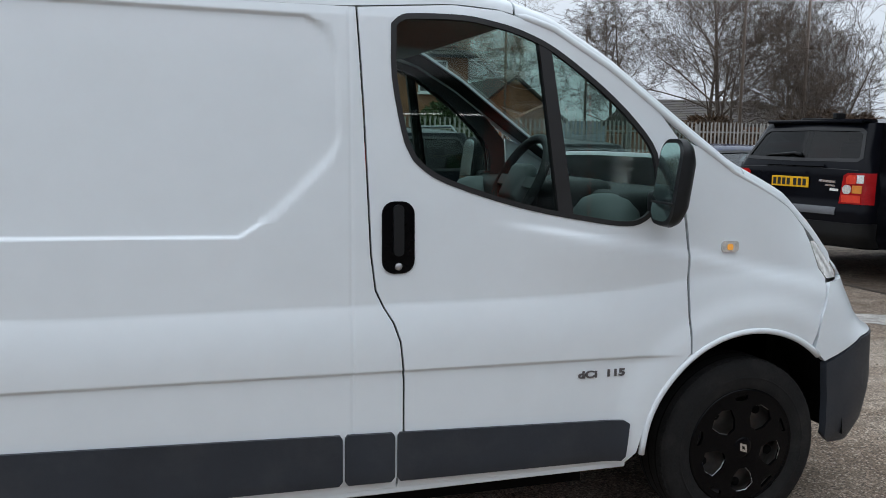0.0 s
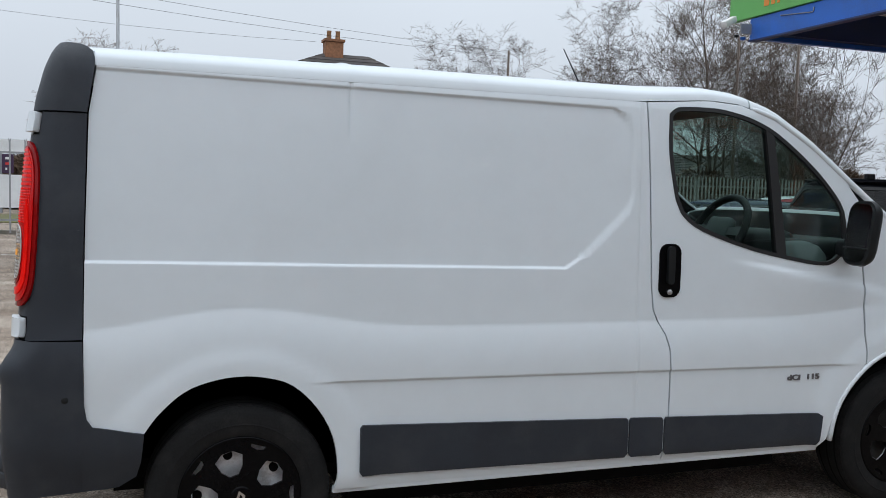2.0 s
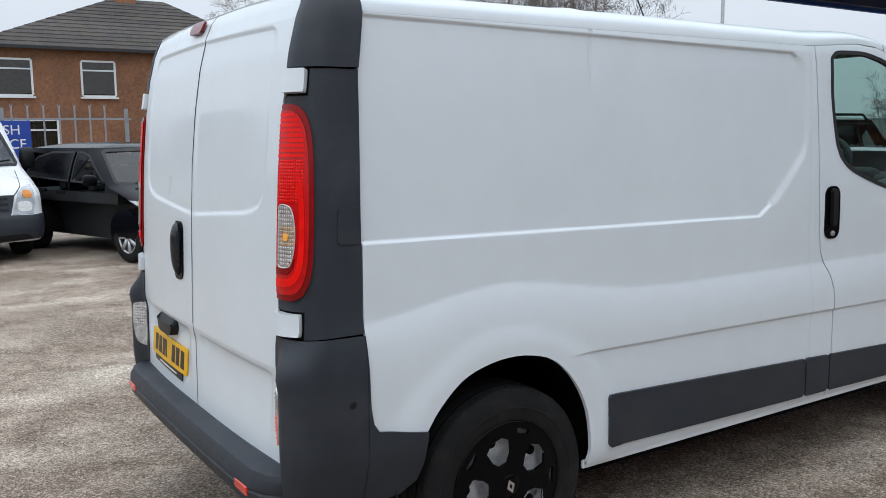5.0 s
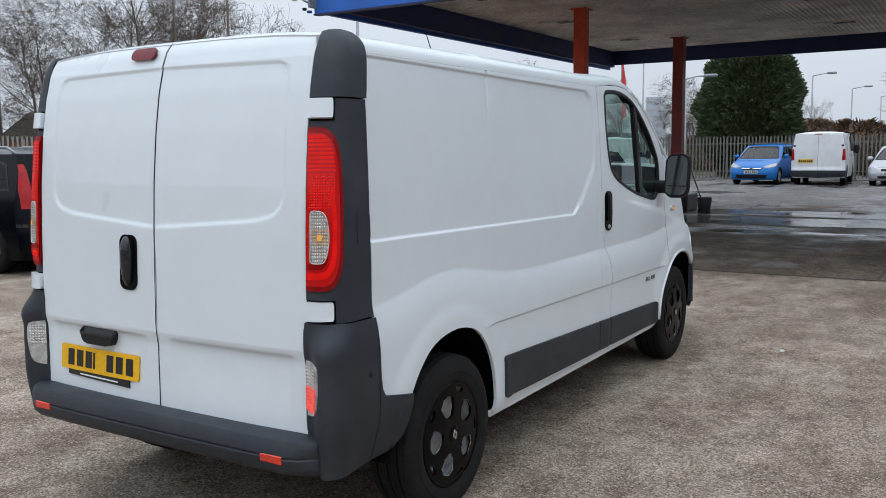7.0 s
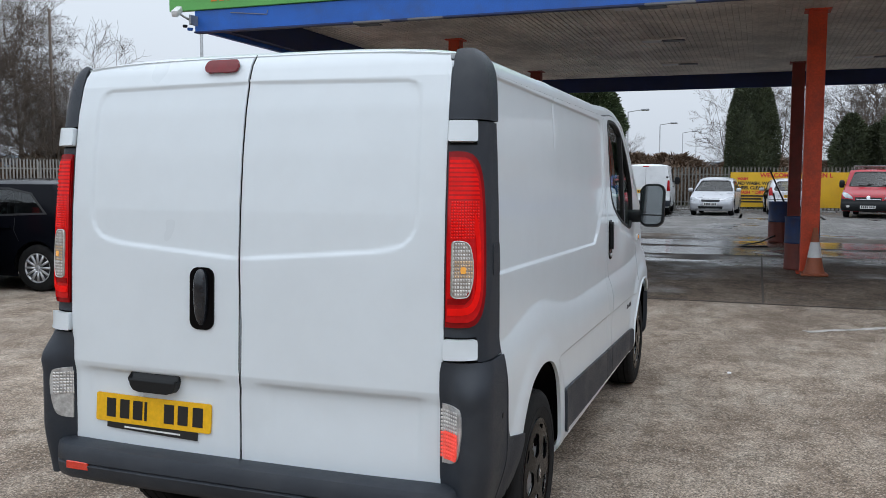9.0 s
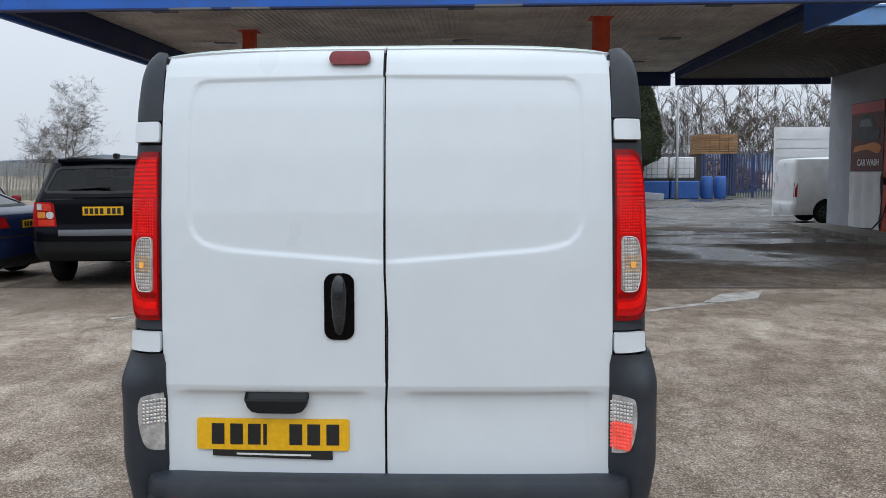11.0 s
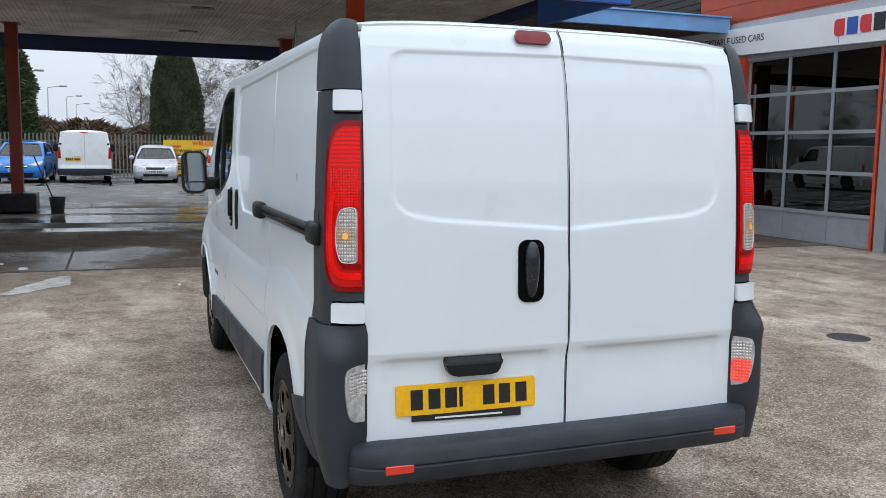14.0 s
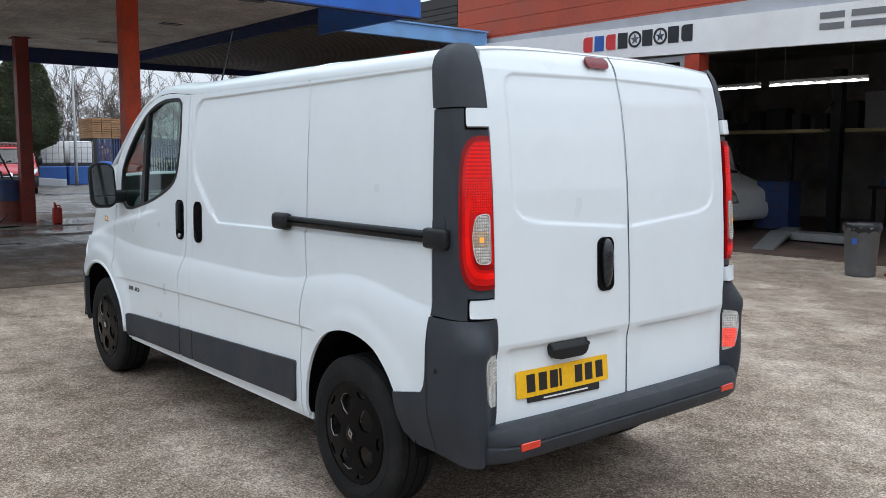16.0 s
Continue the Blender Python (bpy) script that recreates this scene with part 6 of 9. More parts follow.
part("jamb", boxed(5.78, 5.83, FY - 0.03, FY + 0.02, 0.0, 3.2), RED_PAINT, SEC, "red painted edge", False)

# reception door
REC = thing("reception_door", "closed grey glazed reception door with a sign above", "door", at=(5.06, FY + 0.02, 0), kind="structure")
for a in ((-0.52, -0.40, 0.0, 3.2), (0.46, 0.66, 0.0, 3.2), (-0.40, 0.46, 3.10, 3.2), (-0.40, 0.46, 2.24, 2.30), (-0.40, 0.46, 2.72, 2.80)):
    part("frame", sharp(boxed(a[0], a[1], -0.12, 0.02, a[2], a[3], 0.004)), GREY_FRAME, REC, "", False)
part("transom_pane", boxed(-0.40, 0.46, -0.06, -0.05, 2.80, 3.10), SHOP_GLASS, REC, "", False)
part("infill", boxed(-0.40, 0.46, -0.08, -0.05, 2.30, 2.72), GREY_FRAME, REC, "", False)
LEAF = part("leaf", sharp(boxed(-0.27, 0.33, -0.07, -0.01, 0.95, 1.10, 0.005)), GREY_FRAME, REC, "", False)
for a in ((-0.37, -0.27, 0.05, 2.22), (0.33, 0.43, 0.05, 2.22), (-0.27, 0.33, 2.10, 2.22), (-0.27, 0.33, 0.05, 0.22)):
    part("rail", sharp(boxed(a[0], a[1], -0.07, -0.01, a[2], a[3], 0.005)), GREY_FRAME, LEAF, "", False)
part("pane", boxed(-0.27, 0.33, -0.045, -0.035, 1.10, 2.10), SHOP_GLASS, LEAF, "", False)
part("pane", boxed(-0.27, 0.33, -0.045, -0.035, 0.22, 0.95), SHOP_GLASS, LEAF, "", False)
part("door_handle", sharp(boxed(0.34, 0.41, -0.01, 0.05, 0.95, 1.22, 0.01)), GALV, LEAF, "", False)
part("notice", boxed(0.05, 0.27, -0.034, -0.030, 1.35, 1.72), PRINT_WHITE, LEAF, "white printed notice", False)
part("notice_print", boxed(0.09, 0.23, -0.030, -0.028, 1.41, 1.46), PRINT_BLUE, LEAF, "blue print", False)
part("notice_print", boxed(0.11, 0.21, -0.030, -0.028, 1.63, 1.67), PRINT_RED, LEAF, "red print", False)
RS = thing("reception_sign", "white sign over the reception door", "sign", at=(5.08, FY + 0.045, 2.50))
part("panel", boxed(-0.50, 0.50, 0, 0.012, -0.24, 0.25), SIGN_WHITE, RS, "", False)
for k, m in enumerate((PRINT_RED, PRINT_BLUE, PRINT_RED, INK, INK_GREY, INK, INK_GREY, INK, INK)):
    part("letter_block", boxed(0.36 - 0.085 * k - 0.062, 0.36 - 0.085 * k, 0.012, 0.015, 0.10, 0.185), m, RS, "", False)
words("lettering", "CAR SALES", 0.15, INK, RS, pose(0, 0.014, 0.0, 90, 0, 180))
words("lettering", "RECEPTION", 0.105, INK_GREY, RS, pose(0, 0.014, -0.13, 90, 0, 180))
wall_piece("jamb_red", 4.26, 4.54, 0.0, 3.2, DEEP_JAMB, "orange-red painted garage jamb", FY - 0.2, FY + 0.08)
wall_piece("jamb_far", -1.25, 0.15, 0.0, 3.2, GREY_WALL, "grey painted pier beside the garage opening")
wall_piece("wall_front_8", -9.0, -1.25, 0.0, 3.2, GREY_WALL, "grey painted front wall")

# workshop behind the opening, office behind the glass
structure("workshop_floor", boxed(-9.0, 18.6, -15.2, FY, -0.05, 0.012), GARAGE_FLOOR, "oil-stained reddish workshop floor", "floor")
structure("workshop_ceiling", boxed(-9.0, 18.6, -15.2, FY - 0.3, 4.0, 4.1), GARAGE_WALL, "dim workshop ceiling", "ceiling")
structure("wall_back", boxed(-9.0, 18.6, -15.2, -15.0, 0, 4.0), GARAGE_WALL, "grimy workshop back wall", "wall")
structure("wall_side", boxed(-9.0, -8.8, -15.0, FY - 0.2, 0, 4.0), GARAGE_WALL, "grimy workshop side wall", "wall")
for nm, y0, y1, z0, z1 in (("wall_side_2", -15.0, -11.4, 0, 4.0), ("wall_side_3", -11.4, -6.9, 0, 0.55), ("wall_side_4", -11.4, -6.9, 2.75, 4.0), ("wall_side_5", -6.9, FY - 0.2, 0, 4.0)):
    structure(nm, boxed(18.4, 18.6, y0, y1, z0, z1), GARAGE_WALL, "end wall of the office with a wide opening", "wall")
COMPOUND = structure("wall_compound", boxed(24.2, 24.3, -17.0, -6.6, 0.0, 2.9), SIGN_WHITE, "white boarded wall of the compound behind the office", "wall")
for k in range(9):
    part("board", boxed(24.16, 24.2, -17.0, -6.6, 0.12 + 0.30 * k, 0.40 + 0.30 * k), SIGN_WHITE, COMPOUND, "", False)
for k in range(3):
    cv = thing("hose_reel", "grey wall-hung hose reel with a looped white hose inside the office", "hose reel", "hose reels", at=(17.2, -8.9 - 0.55 * k, 0.012))
    part("stand", tubed([(0, 0, 0), (0, 0, 1.25 + 0.2 * k)], 0.03, 8), DARK_STEEL, cv)
    part("drum", lathe(bmesh.new(), [(0.0, -0.10), (0.22, -0.10), (0.22, -0.08), (0.14, -0.07), (0.14, 0.07), (0.22, 0.08), (0.22, 0.10), (0.0, 0.10)], 20, "y", (0, 0, 0.55)), BLACK_PLASTIC, cv)
    part("hose", tubed([(0, 0.12, 0.7), (-0.1, 0.2, 1.1), (0.0, 0.1, 1.45 + 0.15 * k), (0.1, -0.1, 1.0), (0.0, -0.2, 0.3)], 0.02, 6), PRINT_WHITE, cv)
structure("wall_inner", boxed(8.9, 9.05, -15.0, FY - 0.2, 0, 4.0), GARAGE_WALL, "wall between workshop and office", "wall")
structure("roof", boxed(-9.0, 18.6, -15.2, FY - 0.3, 4.6, 4.9), DARK_BOARDS, "flat roof of the garage", "roof")
for x0, x1, y in ((2.55, 4.30, -8.3), (4.55, 5.95, -8.4)):
    TL = thing("strip_light", "lit fluorescent strip light in the workshop", "light fitting", "workshop strip lights", at=((x0 + x1) / 2, y, 2.80))
    part("tube", tubed([((x0 - x1) / 2, 0, 0), ((x1 - x0) / 2, 0, 0)], 0.015, 8), TUBE_LIGHT, TL, "glowing tube")
    part("batten", boxed((x0 - x1) / 2, (x1 - x0) / 2, -0.03, 0.03, 0.03, 0.08), PRINT_WHITE, TL, "", False)
    for s in (-0.6, 0.6):
        part("hanger", tubed([(s, 0, 0.08), (s, 0, 1.2)], 0.006, 5), GALV, TL)
SH = thing("storage_shelf", "long timber shelf loaded with boxes and parts", "shelf", at=(4.5, -11.2, 0))
part("board", boxed(-4.2, 5.0, -0.35, 0.35, 2.02, 2.09), SHELF_WOOD, SH, "", False)
for x in (-4.0, -1.5, 1.0, 3.4, 4.8):
    part("post", boxed(x, x + 0.08, -0.3, -0.2, 0.012, 2.02), DARK_STEEL, SH, "", False)
rnd = random.Random(4)
for k in range(17):
    w, h = rnd.uniform(0.2, 0.5), rnd.uniform(0.15, 0.75)
    x = 0.5 + 0.52 * k
    bx = tagged(part("storage_box", sharp(boxed(-w / 2, w / 2, -0.2, 0.2, 0, h, 0.008)), rnd.choice((INK, DARK_STEEL, INK_GREY, INK, BLACK_PLASTIC, PRINT_WHITE if k % 6 == 2 else INK)), None, "", False),
                "workshop box stored on the long shelf", "box", "boxes on the shelf")
    bx.location = (x, -11.2 + rnd.uniform(-0.1, 0.1), 2.09)
BENCH = thing("work_bench", "cluttered steel work bench in the dim workshop", "bench", at=(2.6, -12.6, 0))
part("top", boxed(-1.6, 1.6, -0.4, 0.4, 0.86, 0.92), DARK_STEEL, BENCH, "", False)
for x in (-1.5, 1.5):
    for y in (-0.35, 0.3):
        part("leg", boxed(x - 0.03, x + 0.03, y, y + 0.06, 0.012, 0.86), DARK_STEEL, BENCH, "", False)
for k in range(22):
    w, h = rnd.uniform(0.06, 0.22), rnd.uniform(0.08, 0.42)
    bx = tagged(part("workshop_tool", sharp(lathe(bmesh.new(), [(0.0, 0), (w / 2, 0), (w / 2, h * 0.7), (w / 4, h), (0, h)], 10, "z")), rnd.choice((GALV, INK, RED_CAN, GREY_FRAME, BLUE_PLASTIC)), None), "small tool or can standing on the bench", "tool", "tools on the bench")
    bx.location = (1.1 + 0.138 * k, -12.6 + rnd.uniform(-0.2, 0.2), 0.92)
CAB = thing("tool_cabinet", "dark blue steel tool cabinet", "cabinet", at=(5.15, -10.3, 0.012))
part("body", sharp(boxed(-0.35, 0.35, -0.25, 0.25, 0.05, 1.02, 0.01)), BLUE_DRUM, CAB, "", False)
for k in range(5):
    part("drawer", sharp(boxed(-0.32, 0.32, 0.25, 0.262, 0.09 + 0.18 * k, 0.255 + 0.18 * k, 0.004)), BLUE_DRUM, CAB, "", False)
CAB2 = thing("storage_bin", "blue plastic storage bin in the workshop", "bin", at=(2.5, -11.6, 0.012))
part("body", sharp(boxed(-0.3, 0.3, -0.25, 0.25, 0.0, 0.8, 0.02)), BLUE_PLASTIC, CAB2, "", False)
LIFT = thing("car_ramp", "low steel ramp lying on the workshop floor", "ramp", at=(3.9, -7.6, 0.012))
bm = bmesh.new()
prism(bm, [(-0.9, 0.0), (0.4, 0.16), (1.9, 0.16), (1.9, 0.10), (0.4, 0.10), (-0.5, 0.0)], 0.42, lambda a, b, c: (a * 0.35 - c * 0.9, -a, b))
part("track", bm, GALV, LIFT, "", False)
bm = boxed(-1.1, 0.3, -1.2, -0.7, 0.03, 0.17, 0.01)
part("plate", bm, GALV, LIFT, "", False)
POSTL = thing("lift_post", "dark steel lift post with hanging cables", "lift post", at=(4.05, -10.4, 0.012))
part("post", boxed(-0.10, 0.10, -0.10, 0.10, 0, 3.2), BLACK_PLASTIC, POSTL, "", False)
part("cable", tubed([(0.0, 0.15, 2.6), (0.22, 0.2, 2.35), (0.2, 0.2, 2.05), (-0.05, 0.18, 1.95), (-0.2, 0.18, 2.2), (-0.12, 0.15, 2.9)], 0.012, 6), BLACK_PLASTIC, POSTL)
for k, (x, y) in enumerate(((4.75, -6.95), (5.25, -7.35))):
    for j in range(4):
        ty = tagged(part("stacked_tyre", lathe(bmesh.new(), [(0.19, 0.03), (0.21, 0.0), (0.29, 0.0), (0.315, 0.04), (0.315, 0.16), (0.29, 0.2), (0.21, 0.2), (0.19, 0.17)], 28, "z", close=True), RUBBER, None), "used black tyre in a workshop stack", "tyre", "stacked tyres")
        ty.location = (x, y, 0.012 + 0.2 * j)
# bin by the opening
BIN = thing("waste_bin", "grey plastic waste bin lined with a black bag", "bin", at=(0.95, -4.85, 0.0))
part("drum", lathe(bmesh.new(), [(0.0, 0.0), (0.17, 0.0), (0.18, 0.02), (0.215, 0.60), (0.225, 0.61), (0.225, 0.64), (0.20, 0.64), (0.19, 0.58)], 28, "z"), GREY_BIN, BIN)
bm = bmesh.new()
rg = random.Random(8)
lathe(bm, [(0.195, 0.55), (0.23, 0.60), (0.235, 0.66), (0.21, 0.69), (0.16, 0.66), (0.08, 0.62), (0.0, 0.63)], 22, "z")
for v in bm.verts:
    v.co += Vector((rg.uniform(-1, 1), rg.uniform(-1, 1), rg.uniform(-1, 1))) * 0.014
part("bin_bag", bm, BLACK_BAG, BIN, "crumpled black bag")
part("label", boxed(-0.03, 0.03, 0.203, 0.208, 0.42, 0.50), PRINT_BLUE, BIN, "pale blue label", False)
OB = thing("orange_bollard", "orange plastic bollard leaning by the pier", "bollard", at=(0.62, -5.15, 0.0))
part("base", lathe(bmesh.new(), [(0.0, 0.0), (0.14, 0.0), (0.14, 0.03), (0.11, 0.06), (0.10, 0.42), (0.0, 0.44)], 20, "z"), M("bright_orange", (0.75, 0.22, 0.02), 0.5, var=0.1), OB)
AB = thing("a_board", "grey folding board beside the opening", "sign", at=(0.60, -5.5, 0.0))
part("board", sharp(boxed(-0.25, 0.25, -0.02, 0.02, 0.012, 1.25, 0.006)), GREY_FRAME, AB, "", False)

# unseen brick wall added to the west: closes the yard, darkens reflections
structure("wall_west", boxed(-17.3, -17.0, -40, 60, 0, 2.6), M("plain_brick", (0.26, 0.17, 0.12), 0.9, var=0.2, scale=1.0, fine=12, fvar=0.2, bump=0.3, bscale=14), "unseen plain brown brick wall added to the west", "wall")

# loose stones over the yard
GRIT = bpy.data.materials.new("loose_grit")
GRIT.use_nodes = True
gn, gl = GRIT.node_tree.nodes, GRIT.node_tree.links
g_geo, g_ramp = gn.new("ShaderNodeNewGeometry"), gn.new("ShaderNodeValToRGB")
g_ramp.color_ramp.elements[0].color = (0.10, 0.075, 0.055, 1)
g_ramp.color_ramp.elements[1].color = (0.52, 0.46, 0.39, 1)
g_ramp.color_ramp.elements.new(0.6).color = (0.27, 0.215, 0.165, 1)
gl.new(g_geo.outputs["Random Per Island"], g_ramp.inputs[0])
gl.new(g_ramp.outputs[0], gn["Principled BSDF"].inputs["Base Color"])
gn["Principled BSDF"].inputs["Roughness"].default_value = 0.9
rg = random.Random(31)
vs, fs = [], []
for k in range(9000):
    x, y = rg.uniform(-5.5, 6.5), rg.uniform(-5.0, 9.5)
    s = 0.0035 + 0.008 * rg.random() ** 3
    a = rg.uniform(0, 6.28)
    ca, sa = math.cos(a) * s, math.sin(a) * s
    i = len(vs)
    vs += [(x + ca, y + sa, 0.0), (x - sa * 0.7, y + ca * 0.7, 0.0), (x - ca, y - sa, 0.0), (x + sa * 0.8, y - ca * 0.8, 0.0), (x + ca * 0.2, y + sa * 0.2, s * rg.uniform(0.4, 0.9))]
    fs += [(i, i + 1, i + 4), (i + 1, i + 2, i + 4), (i + 2, i + 3, i + 4), (i + 3, i, i + 4)]
me = bpy.data.meshes.new("loose_gravel")
me.from_pydata(vs, [], fs)
me.materials.append(GRIT)
tagged(new("loose_gravel", me), "loose brown and grey grit scattered over the tarmac", "gravel", "", "stuff")

# ---- parked vehicles ----
def paint(name, c, rough=0.16, metal=0.0, dirt=0.04):
    return M(name, c, rough, metal=metal, var=0.04, scale=2, fvar=0.03, coat=0.2, spec=0.35, rvar=0.05, dirt=(0.16, 0.15, 0.14), dirt_amt=dirt, dirt_scale=3)


BLACK_CAR = M("black_car_paint", (0.004, 0.0045, 0.007), 0.18, var=0.05, scale=2, spec=0.10, coat=0.0, rvar=0.04)
NAVY_CAR = M("navy_car_paint", (0.010, 0.018, 0.062), 0.16, var=0.05, scale=2, spec=0.25, coat=0.05, rvar=0.04)
BLUE_CAR = paint("bright_blue_car_paint", (0.012, 0.16, 0.50))
SILVER_CAR = paint("silver_car_paint", (0.52, 0.53, 0.56), 0.3, 0.35)
WHITE_CAR = paint("white_car_paint", (0.78, 0.79, 0.80), 0.3, 0.0, 0.15)
RED_CAR = paint("red_car_paint", (0.36, 0.018, 0.030))
ALLOY = M("alloy_wheel", (0.62, 0.62, 0.64), 0.32, metal=0.5, var=0.12, scale=12)
AMBER_LENS = M("amber_lens", (0.70, 0.26, 0.05), 0.15, var=0.1, scale=20, spec=0.3)
STEP_GREY = M("satin_grey_trim", (0.14, 0.145, 0.155), 0.4, metal=0.3, var=0.12)


def make_wheel(parent, x, sgn, yo, r, spokes=7, mat=None):
    wheel = new("wheel")
    wheel.parent = parent
    wheel.matrix_basis = pose(x, sgn * yo, r, 0, 0, 0 if sgn > 0 else 180)
    part("tyre", lathe(bmesh.new(), [(0.62 * r, -0.09), (0.8 * r, -0.10), (0.96 * r, -0.09), (r, -0.06), (r, 0.06), (0.96 * r, 0.09), (0.8 * r, 0.10), (0.64 * r, 0.095)], 30), RUBBER, wheel)
    part("rim", lathe(bmesh.new(), [(0.64 * r, 0.092), (0.60 * r, 0.085), (0.57 * r, 0.070), (0.0, 0.070)], 28), DARK_STEEL, wheel)
    bm = bmesh.new()
    for k in range(spokes):
        wsp = 0.50 * r / spokes
        box(bm, 0.04, 0.60 * r, -wsp, wsp, -0.012, 0.012, 0, pose(0, 0.080, 0, 0, 360 * k / spokes, 0) @ pose(0, 0, 0, 90, 0, 0))
    lathe(bm, [(0.0, 0.09), (0.05, 0.088), (0.06, 0.06)], 14)
    lathe(bm, [(0.57 * r, 0.08), (0.60 * r, 0.092), (0.64 * r, 0.09)], 28)
    part("spokes", bm, mat or ALLOY, wheel, "alloy spokes")
    return wheel


def vehicle(name, label, category, S, at, turn, material, group="parked vehicles"):
    """A vehicle, nose along +x, its middle at the origin: wrapped ends, sides with cut arches and windows, a crowned roof.
    F and R: (height, distance behind the tip) of front and rear; outlines on the ends are (across, height), mirrored."""
    L, hw, rw = S["L"], S["W"] / 2, S["r"]
    z0, ze = S["z0"], S["ze"]
    ob = thing(name, label, category, group, at, turn)

    def lin(table, z):
        return float(np.interp(z, [q[0] for q in table], [q[1] for q in table]))

    def half(z):
        return hw * lin(S["wide"], z)

    def end(d):
        prof, rad, bow = (S["F"], S["rf"], S["bow"][0]) if d > 0 else (S["R"], S["rr"], S["bow"][1])

        def f(a, z):
            w, r = half(z), lin(rad, z)
            sa, lim = abs(a), w - r
            x, y = L / 2 - lin(prof, z), sa
            if sa <= lim:
                x -= bow * (sa / w) ** 2
            else:
                x -= bow * (lim / w) ** 2
                t = min(math.pi / 2, (sa - lim) / r)
                x -= r * (1 - math.cos(t)) + max(0, sa - lim - r * math.pi / 2)
                y = lim + r * math.sin(t)
            return (d * x, d * math.copysign(y, a), z)

        def reach(z):
            w, r = half(z), lin(rad, z)
            return w - r + r * math.pi / 2

        return f, reach

    front, f_reach = end(1)
    rear_, r_reach = end(-1)
    zs_ = [mix(z0, ze, k / 22) for k in range(23)]

    def close(q):
        """A half outline (from the middle, out, and back to the middle) as a whole one."""
        return q + [(-a, b) for a, b in q[::-1] if abs(a) > 1e-6]

    for d, f, reach, hole in ((1, front, f_reach, S.get("screen")), (-1, rear_, r_reach, S.get("backlight"))):
        o = [(reach(z), z) for z in zs_]
        o = o + [(-a, z) for a, z in o[::-1]]
        holes = [close(hole)] if hole else []
        part("front_body" if d > 0 else "rear_body", skin(o, f, 0.09, 0.045, 0.0, holes=holes), material, ob)
        if hole:
            g = close(hole)
            gl = part("windscreen" if d > 0 else "rear_window", skin(g, f, 0.12, 0.08, 0, lift=-0.005), S.get("glass", CAR_WINDOW) if d < 0 else CAR_WINDOW, ob, "dark glass")
            part("window_seal", skin(inset(g, -0.012), f, 0.12, 0.08, 0.008, holes=[inset(g, 0.022)], lift=0.004), SEAL, gl, "black window seal")
    axles = [p * L for p in S["axles"]]
    ra = rw + 0.045
    base = []
    for ax in axles:
        a0 = math.asin(max(-1, min(1, (z0 - rw) / ra)))
        base += [(ax - ra * math.cos(a0 + (math.pi - 2 * a0) * k / 14), rw + ra * math.sin(a0 + (math.pi - 2 * a0) * k / 14)) for k in range(15)]
    xf = [(front(f_reach(z), z)[0], z) for z in zs_]
    xr = [(rear_(r_reach(z), z)[0], z) for z in zs_]
    side_o = base + xf + xr[::-1]
    for sg in (-1, 1):
        f = (lambda x, z: (x, -half(z), z)) if sg < 0 else (lambda x, z: (-x, half(z), z))
        flp = (lambda q: q) if sg < 0 else flip
        part("side_body", skin(flp(side_o), f, 0.22, 0.07, 0.03, holes=[flp(q) for q in S["windows"]]), material, ob)
        for q in S["windows"]:
            gl = part("side_window", skin(flp(q), f, 0.3, 0.12, 0, lift=-0.006), S.get("glass", CAR_WINDOW), ob, "dark glass")
            part("window_seal", skin(flp(inset(q, -0.010)), f, 0.3, 0.1, 0.008, holes=[flp(inset(q, 0.016))], lift=0.003), SEAL, gl, "black window seal")
        for line in S["gaps"]:
            q = [(x - 0.004, z) for x, z in line] + [(x + 0.004, z) for x, z in line[::-1]]
            part("door_gap", skin(flp(q), f, 0.3, 0.1, 0.001, lift=0.0015), SEAL, ob)
        for x, z in S.get("handles", ()):
            part("door_handle", skin(flp(rounded(x, x + 0.19, z - 0.018, z + 0.018, 0.014, 3)), f, 0.05, 0.02, 0.025, lift=0.025), S.get("handle_mat", material), ob)
        for q, m, nm in S.get("side_trim", ()):
            part(nm, skin(flp(q), f, 0.3, 0.06, 0.012, lift=0.012), m, ob)
        for ax in axles:
            bm = bmesh.new()
            pts = [(ax + ra * math.cos(radians(a)), rw + ra * math.sin(radians(a))) for a in range(-10, 191, 20)]
            a_, b_ = [bm.verts.new((x, sg * (hw - 0.34), z)) for x, z in pts], [bm.verts.new((x, sg * (half(z) - 0.01), z)) for x, z in pts]
            for i in range(len(pts) - 1):
                bm.faces.new((a_[i], a_[i + 1], b_[i + 1], b_[i]))
            bm.faces.new(a_)
            part("arch_liner", bm, SHADOW_BLACK, ob)
            make_wheel(ob, ax, sg, hw - 0.115, rw, S.get("spokes", 7), S.get("rim"))
        # mirrors: a rounded shell on a short arm
        mx, mz = S["mirror"]
        mh, mw = S.get("mirror_size", (0.075, 0.10))
        bm = bmesh.new()
        bmesh.ops.create_uvsphere(bm, u_segments=14, v_segments=8, radius=1.0)
        for v in bm.verts:
            v.co = Vector((mx + 0.07 * v.co.x * (0.25 if v.co.x < 0 else 1), sg * (half(mz) + 0.05 + mw) + mw * math.copysign(abs(v.co.y) ** 0.6, v.co.y), mz + mh * math.copysign(abs(v.co.z) ** 0.6, v.co.z)))
        part("door_mirror", bm, S.get("mirror_mat", material), ob)
        part("mirror_arm", tubed([(mx + 0.02, sg * (half(mz) - 0.02), mz - 0.04), (mx + 0.01, sg * (half(mz) + 0.09), mz - 0.02)], 0.025, 6), BLACK_PLASTIC, ob)
    # crowned roof from end to end
    bm = bmesh.new()
